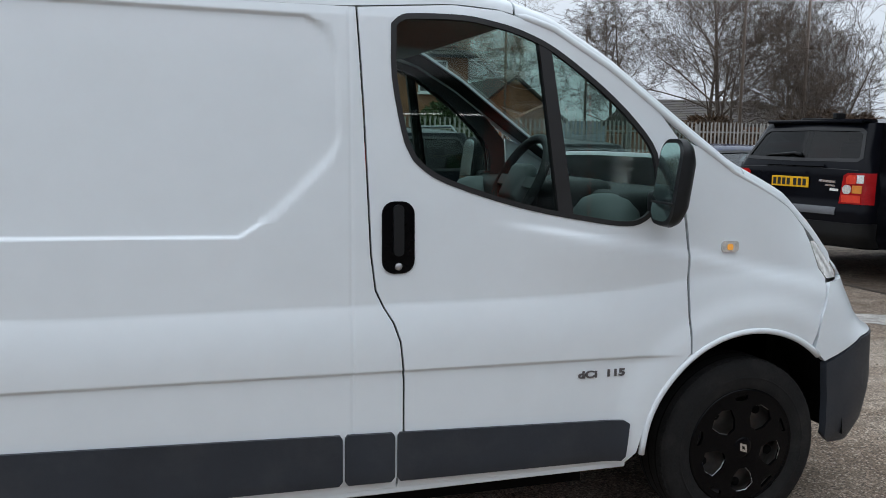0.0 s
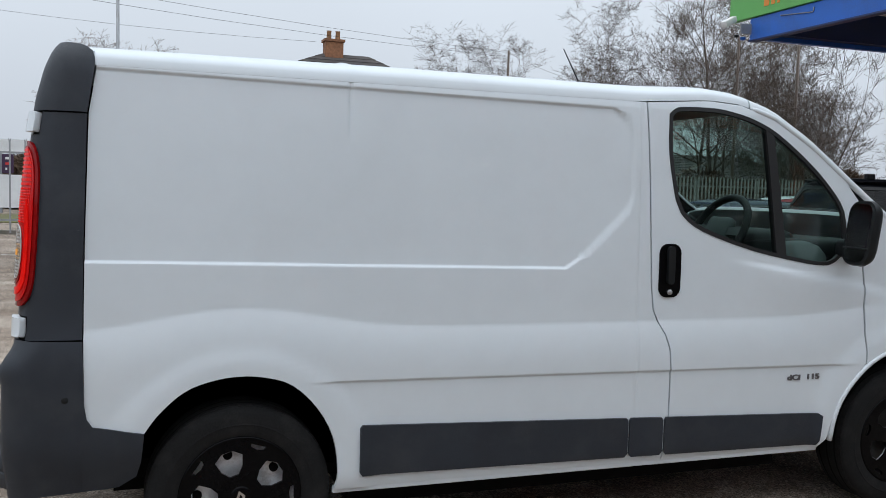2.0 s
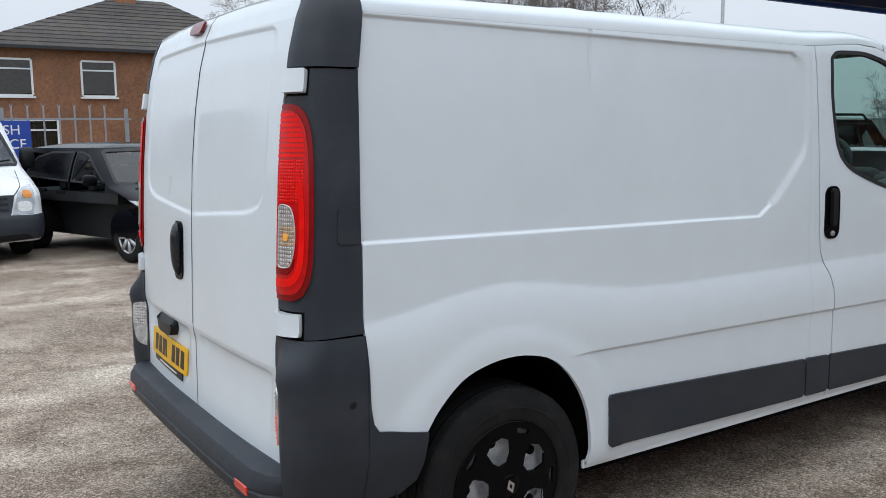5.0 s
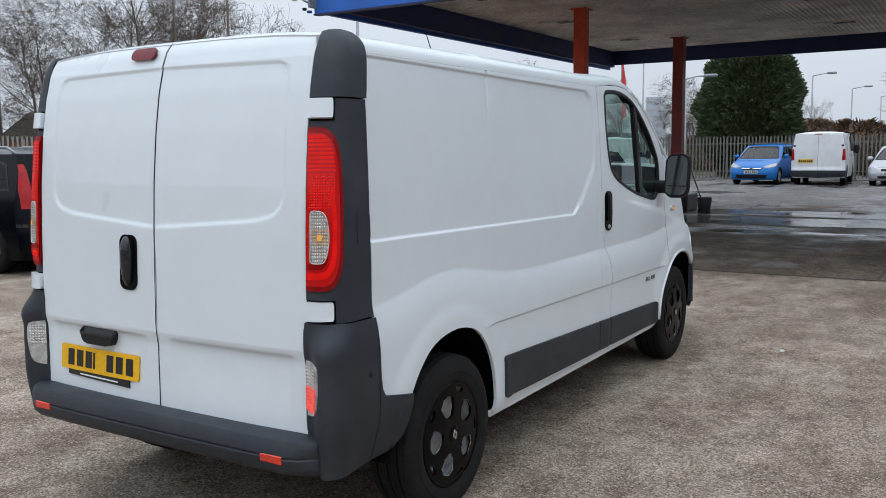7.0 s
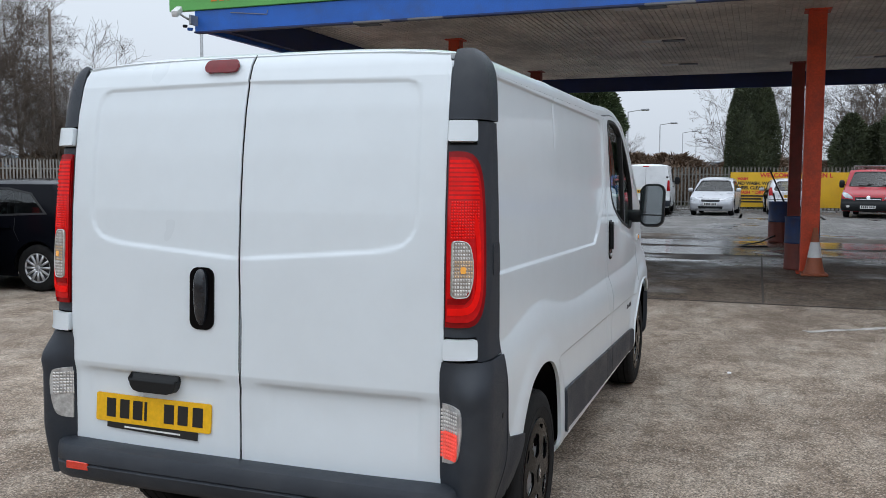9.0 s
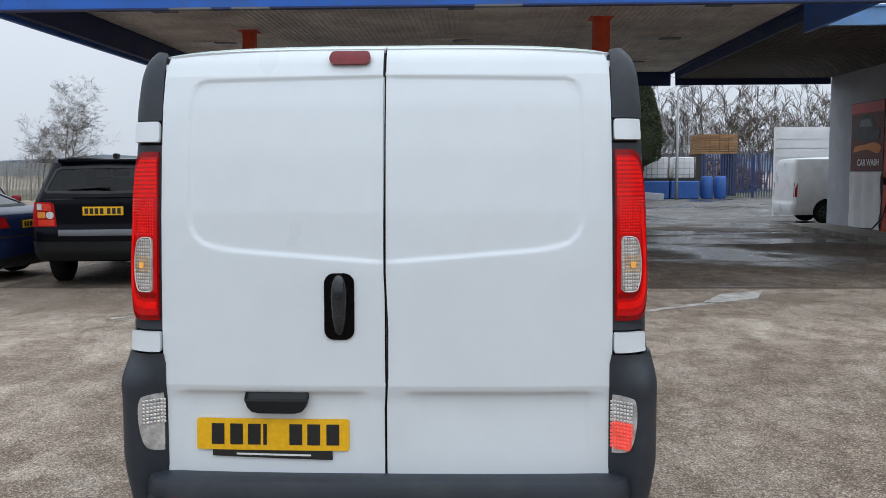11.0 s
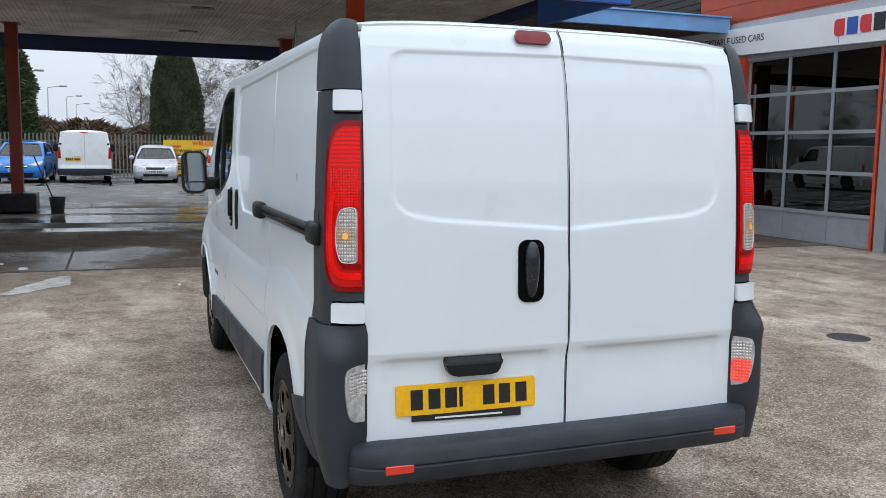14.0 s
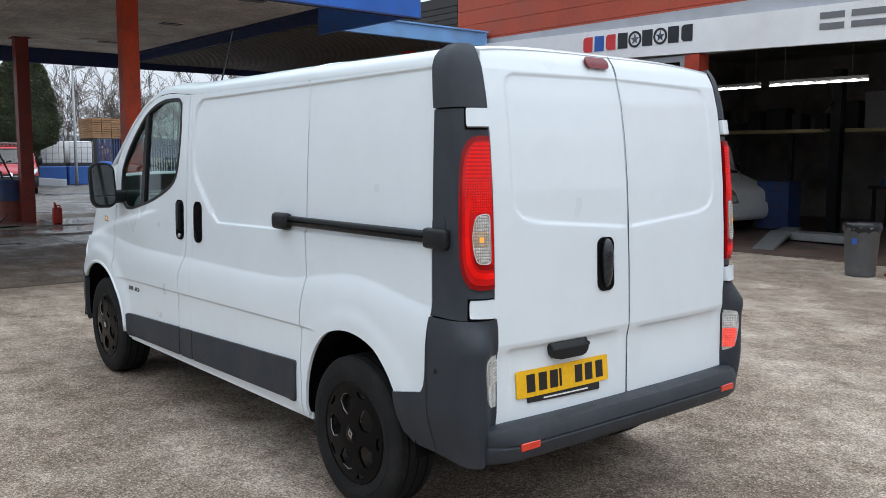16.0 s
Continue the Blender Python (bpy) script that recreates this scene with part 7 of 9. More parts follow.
    wz, rows = half(ze), []
    for k in range(15):
        v = -1 + 2 * k / 14
        y = v * wz
        row = []
        ends = []
        for d, prof, rad, bow in ((1, S["F"], S["rf"], S["bow"][0]), (-1, S["R"], S["rr"], S["bow"][1])):
            r = lin(rad, ze)
            lim = wz - r
            x = L / 2 - lin(prof, ze) - bow * (min(abs(y), lim) / wz) ** 2
            if abs(y) > lim:
                x -= r - math.sqrt(max(0, r * r - (abs(y) - lim) ** 2))
            ends.append(d * x)
        for j in range(17):
            u = j / 16
            lift = S["crown"] * (1 - abs(v) ** 3) ** 0.7 * min(1, (4 * u * (1 - u)) ** 0.6)
            row.append(bm.verts.new((mix(ends[1], ends[0], u), y, ze + lift)))
        rows.append(row)
    for a, b in zip(rows, rows[1:]):
        for j in range(16):
            bm.faces.new((a[j], b[j], b[j + 1], a[j + 1]))
    part("roof", bm, S.get("roof_mat", material), ob)
    # floor, seats and dash seen through the glass
    xa, xb = rear_(0, S["belt"])[0], front(0, S["belt"])[0]
    bm = bmesh.new()
    zt = S["belt"] - 0.16
    box(bm, -L / 2 + 0.32, L / 2 - 0.08 - max(0.26, lin(S["F"], zt)), -hw + 0.34, hw - 0.34, z0 + 0.02, zt)
    box(bm, xa + 0.25, xb - 0.10, -hw + 0.12, hw - 0.12, rw + ra + 0.03, S["belt"] - 0.10)
    box(bm, xb - 0.45, xb - 0.12, -hw + 0.14, hw - 0.14, S["belt"] - 0.14, S["belt"] + 0.03, 0.03)
    for x in S["seats"]:
        for y in (-0.37, 0.37):
            box(bm, x - 0.06, x + 0.07, y - 0.23, y + 0.23, S["belt"] - 0.12, S["belt"] + 0.20, 0.04)
            box(bm, x - 0.05, x + 0.04, y - 0.12, y + 0.12, S["belt"] + 0.22, min(ze - 0.07, S["belt"] + 0.38), 0.03)
    if S.get("bulkhead") is not None:
        box(bm, S["bulkhead"] - 0.03, S["bulkhead"], -hw + 0.10, hw - 0.10, z0 + 0.2, ze - 0.03)
    part("cabin", bm, CAB_DARK, ob, "dark cabin trim", False)
    # lamps, grilles, bumpers and badges laid on the ends
    for nm, d, q, mirrored, m, lift, lab in S["bits"]:
        f, reach = (front, f_reach) if d > 0 else (rear_, r_reach)
        q = [(reach(z) if a >= 9 else a, z) for a, z in q]
        loops = [close(q)] if mirrored == "whole" else [q, [(-a, z) for a, z in q[::-1]]] if mirrored else [q]
        for o in loops:
            part(nm, skin(o, f, 0.07, 0.035, 0.014, lift=lift), m, ob, lab)
    pw = S.get("plate_w", 0.26)
    for d, a, z, m in S["plates"]:
        f = front if d > 0 else rear_
        off = max(abs(f(a + u, z + v)[0]) for u in (-pw, pw) for v in (-0.05, 0.05)) + 0.008
        pl = part("number_plate", boxed(min(d * off, d * (off + 0.012)), max(d * off, d * (off + 0.012)), d * a - pw, d * a + pw, z - 0.055, z + 0.055, 0.003), m, ob, "", False)
        for k, u in enumerate(pw * q for q in (-0.81, -0.56, -0.31, -0.06, 0.29, 0.54, 0.79)):
            part("plate_bar", boxed(min(d * (off + 0.012), d * (off + 0.015)), max(d * (off + 0.012), d * (off + 0.015)), d * (a + u) - 0.022, d * (a + u) + 0.022, z - 0.036, z + 0.036), PLATE_BLACK, pl, "", False)
    return ob


HL, TL_, G_ = HEADLAMP_LENS, CAR_TAIL, BLACK_PLASTIC
WIDE = [(0.18, 0.93), (0.30, 0.975), (0.50, 1.0), (0.72, 0.995), (0.95, 0.955), (1.20, 0.87), (1.46, 0.745), (1.54, 0.72)]
HATCH = dict(L=4.0, W=1.72, r=0.31, z0=0.19, ze=1.40, crown=0.075, belt=0.93, axles=(-0.305, 0.31), wide=WIDE, bow=(0.10, 0.06),
             F=[(0.19, 0.12), (0.28, 0.03), (0.45, 0.0), (0.60, 0.04), (0.69, 0.12), (0.76, 0.32), (0.84, 0.62), (0.93, 0.98), (1.40, 1.72)],
             R=[(0.19, 0.10), (0.30, 0.02), (0.50, 0.0), (0.62, 0.03), (0.66, 0.07), (0.94, 0.12), (1.22, 0.33), (1.40, 0.52)],
             rf=[(0.2, 0.27), (0.7, 0.27), (0.93, 0.16), (1.4, 0.10)], rr=[(0.2, 0.22), (0.95, 0.22), (1.4, 0.10)],
             screen=[(0, 1.375), (0.50, 1.365), (0.56, 1.34), (0.74, 0.97), (0.70, 0.95), (0, 0.945)],
             backlight=[(0, 1.35), (0.42, 1.345), (0.49, 1.31), (0.62, 1.02), (0.58, 0.985), (0, 0.975)],
             windows=[[(-1.36, 1.02), (-0.14, 0.97), (-0.14, 1.345), (-0.72, 1.345), (-1.08, 1.28)], [(-0.06, 0.97), (0.70, 0.945), (0.74, 0.97), (0.24, 1.31), (0.08, 1.345), (-0.06, 1.345)]],
             gaps=[[(-0.10, 0.26), (-0.10, 0.96)], [(0.80, 0.40), (0.84, 0.70), (0.80, 0.92)], [(-0.98, 0.66), (-0.90, 0.80), (-0.90, 0.96)]], handles=[(-0.36, 0.82), (-0.85, 0.84)], seats=(0.0, -0.75), mirror=(0.66, 1.0),
             bits=[("headlamp", 1, [(0.40, 0.60), (0.62, 0.585), (0.86, 0.63), (0.95, 0.71), (0.86, 0.735), (0.66, 0.71)], True, HL, 0.006, "clear headlamp"), ("grille", 1, [(0, 0.63), (0.36, 0.63), (0.34, 0.55), (0, 0.53)], "whole", G_, 0.004, ""),
                   ("lower_grille", 1, [(0, 0.37), (0.48, 0.37), (0.44, 0.27), (0, 0.26)], "whole", G_, 0.004, ""), ("bonnet_gap", 1, [(0.05, 0.668), (0.52, 0.700), (0.52, 0.706), (0.05, 0.674)], True, SEAL, 0.001, ""),
                   ("tail_lamp", -1, [(0.66, 0.78), (0.86, 0.78), (0.90, 1.0), (0.78, 1.12), (0.70, 1.10)], True, TL_, 0.006, "red tail lamp"), ("rear_bumper", -1, [(0, 0.66), (9, 0.66), (9, 0.62), (0, 0.62)], "whole", SEAL, 0.001, ""),
                   ("lower_valance", -1, [(0, 0.36), (0.70, 0.36), (0.78, 0.22), (0, 0.21)], "whole", G_, 0.004, "")],
             plates=[(1, 0, 0.46, WHITE_PLATE), (-1, 0, 0.76, YELLOW_PLATE)])


def spec_of(base, **k):
    q = dict(base)
    q.update(k)
    return q


MPV = spec_of(HATCH, L=4.35, W=1.80, r=0.32, ze=1.53, crown=0.085, belt=1.0, axles=(-0.30, 0.31), wide=[(0.18, 0.93), (0.30, 0.975), (0.50, 1.0), (0.75, 0.995), (1.0, 0.955), (1.25, 0.88), (1.55, 0.77)],
              F=[(0.19, 0.12), (0.28, 0.03), (0.45, 0.0), (0.62, 0.04), (0.74, 0.12), (0.84, 0.36), (0.92, 0.62), (1.0, 0.92), (1.53, 1.75)], R=[(0.19, 0.10), (0.30, 0.02), (0.55, 0.0), (0.68, 0.04), (1.0, 0.08), (1.30, 0.18), (1.53, 0.34)],
              screen=[(0, 1.50), (0.54, 1.49), (0.60, 1.46), (0.78, 1.04), (0.74, 1.02), (0, 1.015)], backlight=[(0, 1.47), (0.52, 1.465), (0.58, 1.43), (0.66, 1.08), (0.62, 1.05), (0, 1.04)],
              windows=[[(-1.70, 1.08), (-0.22, 1.04), (-0.22, 1.47), (-1.30, 1.46), (-1.55, 1.40)], [(-0.14, 1.04), (0.86, 1.02), (0.90, 1.05), (0.36, 1.42), (0.20, 1.47), (-0.14, 1.47)]],
              gaps=[[(-0.18, 0.26), (-0.18, 1.03)], [(0.88, 0.42), (0.94, 0.75), (0.92, 1.0)], [(-1.02, 0.70), (-0.95, 0.85), (-0.95, 1.05)]], handles=[(-0.46, 0.90), (-0.92, 0.92)], seats=(-0.05, -0.85), mirror=(0.80, 1.10),
              bits=[("headlamp", 1, [(0.42, 0.70), (0.62, 0.66), (0.90, 0.70), (0.98, 0.80), (0.88, 0.84), (0.66, 0.80)], True, HL, 0.006, "clear headlamp"), ("grille", 1, [(0, 0.66), (0.40, 0.66), (0.36, 0.58), (0, 0.57)], "whole", G_, 0.004, ""),
                    ("grille_bar", 1, [(0.06, 0.645), (0.38, 0.655), (0.38, 0.635), (0.06, 0.622)], True, CHROME, 0.007, ""), ("lower_grille", 1, [(0, 0.40), (0.62, 0.40), (0.56, 0.26), (0, 0.25)], "whole", G_, 0.004, ""),
                    ("tail_lamp", -1, [(0.70, 0.85), (0.90, 0.85), (0.90, 1.10), (0.80, 1.40), (0.72, 1.40), (0.74, 1.10)], True, TL_, 0.006, "red tail lamp")] + HATCH["bits"][-2:], plates=[(1, 0, 0.50, WHITE_PLATE), (-1, 0, 0.86, YELLOW_PLATE)])
SALOON = spec_of(HATCH, L=4.55, W=1.80, r=0.335, ze=1.34, crown=0.075, belt=0.95, axles=(-0.30, 0.30), spokes=5, R=[(0.19, 0.12), (0.30, 0.02), (0.55, 0.0), (0.72, 0.03), (0.92, 0.08), (0.99, 0.20), (1.02, 0.50), (1.34, 1.22)],
                 F=[(0.19, 0.12), (0.28, 0.03), (0.45, 0.0), (0.60, 0.05), (0.69, 0.16), (0.78, 0.50), (0.88, 0.95), (0.95, 1.35), (1.34, 2.02)], backlight=[(0, 1.315), (0.46, 1.30), (0.56, 1.24), (0.68, 1.06), (0.62, 1.045), (0, 1.04)],
                 screen=[(0, 1.315), (0.50, 1.305), (0.56, 1.28), (0.74, 0.99), (0.70, 0.97), (0, 0.965)],
                 windows=[[(-1.36, 1.06), (-1.30, 1.03), (-0.42, 0.99), (-0.42, 1.30), (-0.72, 1.29), (-1.08, 1.20)], [(-0.34, 0.99), (0.56, 0.965), (0.60, 0.99), (0.10, 1.26), (-0.04, 1.30), (-0.34, 1.30)]],
                 gaps=[[(-0.38, 0.26), (-0.38, 0.98)], [(0.66, 0.40), (0.70, 0.70), (0.62, 0.95)], [(-1.10, 0.70), (-1.02, 0.82), (-1.02, 1.0)]], handles=[(-0.66, 0.86), (-1.0, 0.88)], seats=(-0.2, -0.85), mirror=(0.52, 1.02),
                 bits=HATCH["bits"][:4] + [("tail_lamp", -1, [(0.52, 0.76), (0.88, 0.76), (0.98, 0.84), (0.88, 0.92), (0.56, 0.91)], True, TL_, 0.006, "red tail lamp"), ("boot_gap", -1, [(0.50, 0.66), (0.506, 0.66), (0.506, 0.96), (0.50, 0.96)], True, SEAL, 0.001, "")] + HATCH["bits"][-2:], plates=[(1, 0, 0.46, WHITE_PLATE), (-1, 0, 0.80, YELLOW_PLATE)])
SUV = spec_of(HATCH, L=4.78, W=1.94, r=0.385, z0=0.34, ze=1.60, crown=0.065, belt=1.19, axles=(-0.285, 0.30), spokes=10, bow=(0.10, 0.07),
              wide=[(0.30, 0.95), (0.45, 0.985), (0.65, 1.0), (0.95, 0.995), (1.12, 0.965), (1.35, 0.88), (1.62, 0.79)],
              F=[(0.34, 0.10), (0.45, 0.02), (0.60, 0.0), (0.95, 0.06), (1.02, 0.20), (1.07, 0.70), (1.10, 1.15), (1.60, 1.80)], R=[(0.34, 0.12), (0.46, 0.02), (0.74, 0.0), (0.755, 0.03), (0.80, 0.035), (1.11, 0.04), (1.21, 0.085), (1.60, 0.33)],
              rf=[(0.3, 0.26), (1.1, 0.20), (1.6, 0.10)], rr=[(0.3, 0.16), (1.1, 0.16), (1.6, 0.09)], glass=DARK_WINDOW, mirror_mat=BLACK_CAR,
              screen=[(0, 1.57), (0.62, 1.56), (0.68, 1.53), (0.82, 1.14), (0.78, 1.12), (0, 1.115)], backlight=[(0, 1.545), (0.62, 1.535), (0.685, 1.50), (0.785, 1.25), (0.75, 1.22), (0, 1.212)],
              windows=[[(-2.02, 1.16), (-1.25, 1.14), (-1.25, 1.545), (-1.86, 1.535)], [(-1.17, 1.14), (-0.16, 1.13), (-0.16, 1.55), (-1.17, 1.545)], [(-0.08, 1.13), (0.86, 1.12), (0.90, 1.15), (0.50, 1.50), (0.38, 1.55), (-0.08, 1.55)]],
              gaps=[[(-0.12, 0.44), (-0.12, 1.12)], [(0.90, 0.45), (0.95, 0.80), (0.92, 1.10)], [(-1.10, 0.80), (-1.0, 0.95), (-1.15, 1.12)]], handles=[(-0.44, 1.0), (-1.02, 1.0)], seats=(0.0, -0.9), mirror=(0.84, 1.22), mirror_size=(0.10, 0.12),
              side_trim=[],
              bits=[("headlamp", 1, [(0.50, 0.84), (0.90, 0.84), (0.98, 0.96), (0.52, 0.97)], True, HL, 0.006, "clear headlamp"), ("grille", 1, [(0, 0.95), (0.44, 0.95), (0.40, 0.78), (0, 0.78)], "whole", G_, 0.006, ""), ("lower_grille", 1, [(0, 0.60), (0.6, 0.60), (0.56, 0.42), (0, 0.42)], "whole", G_, 0.006, ""),
                    ("tail_lamp", -1, [(0.62, 0.790), (0.99, 0.790), (0.99, 1.100), (0.70, 1.100), (0.655, 1.075)], True, TL_, 0.010, "red wrap-round tail lamp"),
                    ("brake_lens", -1, [(0.69, 0.990), (0.80, 0.990), (0.80, 1.080), (0.72, 1.080), (0.69, 1.055)], True, ORANGE_RED, 0.016, "bright red brake lens"), ("reversing_lens", -1, [(0.81, 1.000), (0.875, 1.000), (0.875, 1.080), (0.81, 1.080)], True, CLEAR_LENS, 0.016, "clear lens"),
                    ("fog_lens", -1, rounded(0.655, 0.755, 0.890, 0.980, 0.042, 4), True, CLEAR_LENS, 0.017, "round clear lens"), ("indicator_lens", -1, [(0.765, 0.900), (0.865, 0.900), (0.865, 0.977), (0.765, 0.977)], True, AMBER_LENS, 0.016, "amber indicator lens"),
                    ("reflector", -1, [(0.65, 0.805), (0.86, 0.805), (0.86, 0.880), (0.65, 0.880)], True, ORANGE_RED, 0.015, "red reflector"),
                    ("tailgate_gap", -1, [(0.02, 1.145), (0.80, 1.125), (0.80, 1.131), (0.02, 1.151)], True, SEAL, 0.001, ""), ("grab_bar", -1, [(0, 1.180), (0.40, 1.175), (0.41, 1.145), (0, 1.145)], "whole", BLACK_CAR, 0.03, "tailgate grab bar"),
                    ("bumper_step", -1, [(0, 0.747), (0.60, 0.747), (0.60, 0.675), (0, 0.675)], "whole", STEP_GREY, 0.006, "grey bumper step"), ("lower_valance", -1, [(0, 0.60), (9, 0.60), (9, 0.36), (0, 0.36)], "whole", G_, 0.010, "black lower bumper"),
                    ("badge_bar", -1, [(0.36, 1.000), (0.56, 0.990), (0.56, 1.015), (0.36, 1.025)], False, CHROME, 0.004, "silver badge bar"), ("badge_bar", -1, [(0.44, 0.960), (0.56, 0.955), (0.56, 0.973), (0.44, 0.978)], False, CHROME, 0.004, "silver badge bar"), ("badge_bar", -1, [(0.50, 0.915), (0.60, 0.911), (0.60, 0.935), (0.50, 0.939)], False, WHITE_PLATE, 0.004, "small white badge")],
              plates=[(1, 0, 0.66, WHITE_PLATE), (-1, -0.02, 0.985, YELLOW_PLATE)])
VAN_L = dict(L=4.85, W=1.70, r=0.33, z0=0.25, ze=1.80, crown=0.075, belt=1.15, axles=(-0.30, 0.31), bow=(0.07, 0.02), wide=[(0.2, 0.96), (0.4, 1.0), (0.9, 1.0), (1.2, 0.975), (1.5, 0.92), (1.85, 0.85)],
             F=[(0.25, 0.10), (0.30, 0.02), (0.42, 0.0), (0.56, 0.02), (0.60, 0.05), (0.82, 0.10), (0.88, 0.17), (1.0, 0.42), (1.15, 0.82), (1.74, 1.34), (1.80, 1.44)], R=[(0.25, 0.05), (0.40, 0.0), (0.55, 0.0), (0.60, 0.04), (1.2, 0.05), (1.7, 0.09), (1.80, 0.12)],
             rf=[(0.2, 0.20), (0.6, 0.16), (1.1, 0.12), (1.8, 0.08)], rr=[(0.2, 0.10), (1.8, 0.08)], screen=[(0, 1.735), (0.60, 1.725), (0.645, 1.69), (0.765, 1.22), (0.74, 1.185), (0, 1.180)], backlight=None, bulkhead=0.30,
             windows=[[(0.40, 1.20), (1.30, 1.17), (1.36, 1.20), (0.98, 1.66), (0.86, 1.70), (0.40, 1.70)]], gaps=[[(0.33, 0.32), (0.33, 1.72)], [(1.42, 0.70), (1.44, 0.95), (1.40, 1.16)], [(-1.0, 0.72), (-1.0, 1.70)]], handles=[(0.40, 1.02)], handle_mat=BLACK_PLASTIC, seats=(0.52,), mirror=(1.20, 1.27), mirror_size=(0.15, 0.10), mirror_mat=BLACK_PLASTIC, rim=DARK_STEEL,
             side_trim=[([(-0.95, 0.55), (0.98, 0.55), (0.98, 0.66), (-0.95, 0.66)], GREY_PLASTIC, "rubbing_strip")],
             bits=[("front_bumper", 1, [(0, 0.825), (0.50, 0.82), (0.455, 0.66), (0.43, 0.585), (0.70, 0.578), (9, 0.60), (9, 0.30), (0, 0.252)], "whole", GREY_PLASTIC, 0.010, "grey plastic bumper and grille panel"),
                   ("headlamp", 1, [(0.455, 0.592), (0.70, 0.592), (0.735, 0.70), (0.75, 0.95), (0.63, 0.915), (0.545, 0.845), (0.51, 0.76)], True, HL, 0.008, "clear headlamp"), ("headlamp_bowl", 1, rounded(0.52, 0.70, 0.625, 0.755, 0.06, 4), True, CLEAR_LENS, 0.012, "bright reflector bowl"), ("indicator_lens", 1, rounded(0.60, 0.715, 0.79, 0.88, 0.04, 4), True, AMBER_LENS, 0.012, "amber indicator lens"),
                   ("lower_grille", 1, [(0, 0.355), (0.60, 0.355), (0.68, 0.30), (0, 0.275)], "whole", G_, 0.012, ""), ("bonnet_vent", 1, [(0, 1.125), (0.37, 1.118), (0.37, 1.090), (0, 1.097)], "whole", G_, 0.004, "black bonnet vent"), ("bonnet_gap", 1, [(0.05, 0.838), (0.50, 0.834), (0.62, 0.935), (0.70, 1.15), (0.708, 1.15), (0.628, 0.929), (0.508, 0.828), (0.05, 0.832)], True, SEAL, 0.001, ""),
                   ("emblem", 1, [(0.11 * math.cos(2 * math.pi * k / 20), 0.715 + 0.042 * math.sin(2 * math.pi * k / 20)) for k in range(20)], False, STEP_GREY, 0.030, "oval grey emblem")]
                  + [("grille", 1, [(0, z + 0.016), (0.42, z + 0.014), (0.41, z - 0.014), (0, z - 0.014)], "whole", G_, 0.014, "black grille slot") for z in (0.655, 0.725, 0.79)]
                  + [("grille_rib", 1, [(x, z - 0.013), (x + 0.010, z - 0.013), (x + 0.010, z + 0.013), (x, z + 0.013)], True, GREY_PLASTIC, 0.018, "") for z in (0.655, 0.725, 0.79) for x in (0.06, 0.12, 0.18, 0.24, 0.30, 0.36)]
                  + [("tail_lamp", -1, [(0.80, 0.75), (0.90, 0.75), (0.90, 1.15), (0.80, 1.15)], True, TL_, 0.006, "red tail lamp")],
             plates=[(1, 0, 0.42, WHITE_PLATE)])
CONNECT = spec_of(VAN_L, L=4.28, W=1.80, r=0.32, ze=1.74, axles=(-0.28, 0.31), side_trim=[], mirror=(1.0, 1.2), windows=[[(0.22, 1.16), (1.05, 1.13), (1.10, 1.16), (0.76, 1.60), (0.64, 1.64), (0.22, 1.64)]], gaps=[[(0.16, 0.32), (0.16, 1.66)], [(-0.9, 0.72), (-0.9, 1.66)]], handles=[(0.22, 0.98)], bulkhead=0.1, seats=(0.3,),
                  bits=VAN_L["bits"][1:4] + [("rear_bumper", -1, [(0, 0.50), (9, 0.50), (9, 0.30), (0, 0.26)], "whole", GREY_PLASTIC, 0.03, "grey rear bumper"), ("tail_lamp", -1, [(0.79, 0.84), (0.93, 0.84), (0.93, 1.22), (0.82, 1.22)], True, TL_, 0.008, "red tail lamp"), ("door_gap", -1, [(-0.004, 0.50), (0.004, 0.50), (0.004, 1.72), (-0.004, 1.72)], False, SEAL, 0.002, ""),
                        ("plate_light", -1, [(-0.40, 0.92), (-0.12, 0.92), (-0.12, 0.96), (-0.40, 0.96)], False, WHITE_PLATE, 0.02, ""), ("rear_hinge", -1, rounded(0.76, 0.84, 1.30, 1.36, 0.01, 2), True, BLACK_PLASTIC, 0.01, ""), ("high_brake_lamp", -1, [(-0.12, 1.70), (0.12, 1.70), (0.12, 1.73), (-0.12, 1.73)], False, TL_, 0.01, "")], plates=[(-1, -0.40, 0.82, YELLOW_PLATE)])
SCUDO = spec_of(VAN_L, W=1.90, bits=[("headlamp", 1, [(0.52, 0.72), (0.80, 0.76), (0.95, 0.92), (0.90, 0.98), (0.70, 0.90), (0.56, 0.80)], True, HL, 0.008, "clear headlamp"), ("front_bumper", 1, [(0, 0.66), (0.48, 0.66), (0.60, 0.70), (0.80, 0.72), (9, 0.72), (9, 0.30), (0, 0.252)], "whole", BLACK_PLASTIC, 0.010, "black bumper"), ("grille", 1, [(0, 0.78), (0.44, 0.78), (0.46, 0.64), (0, 0.63)], "whole", G_, 0.010, "black grille"),
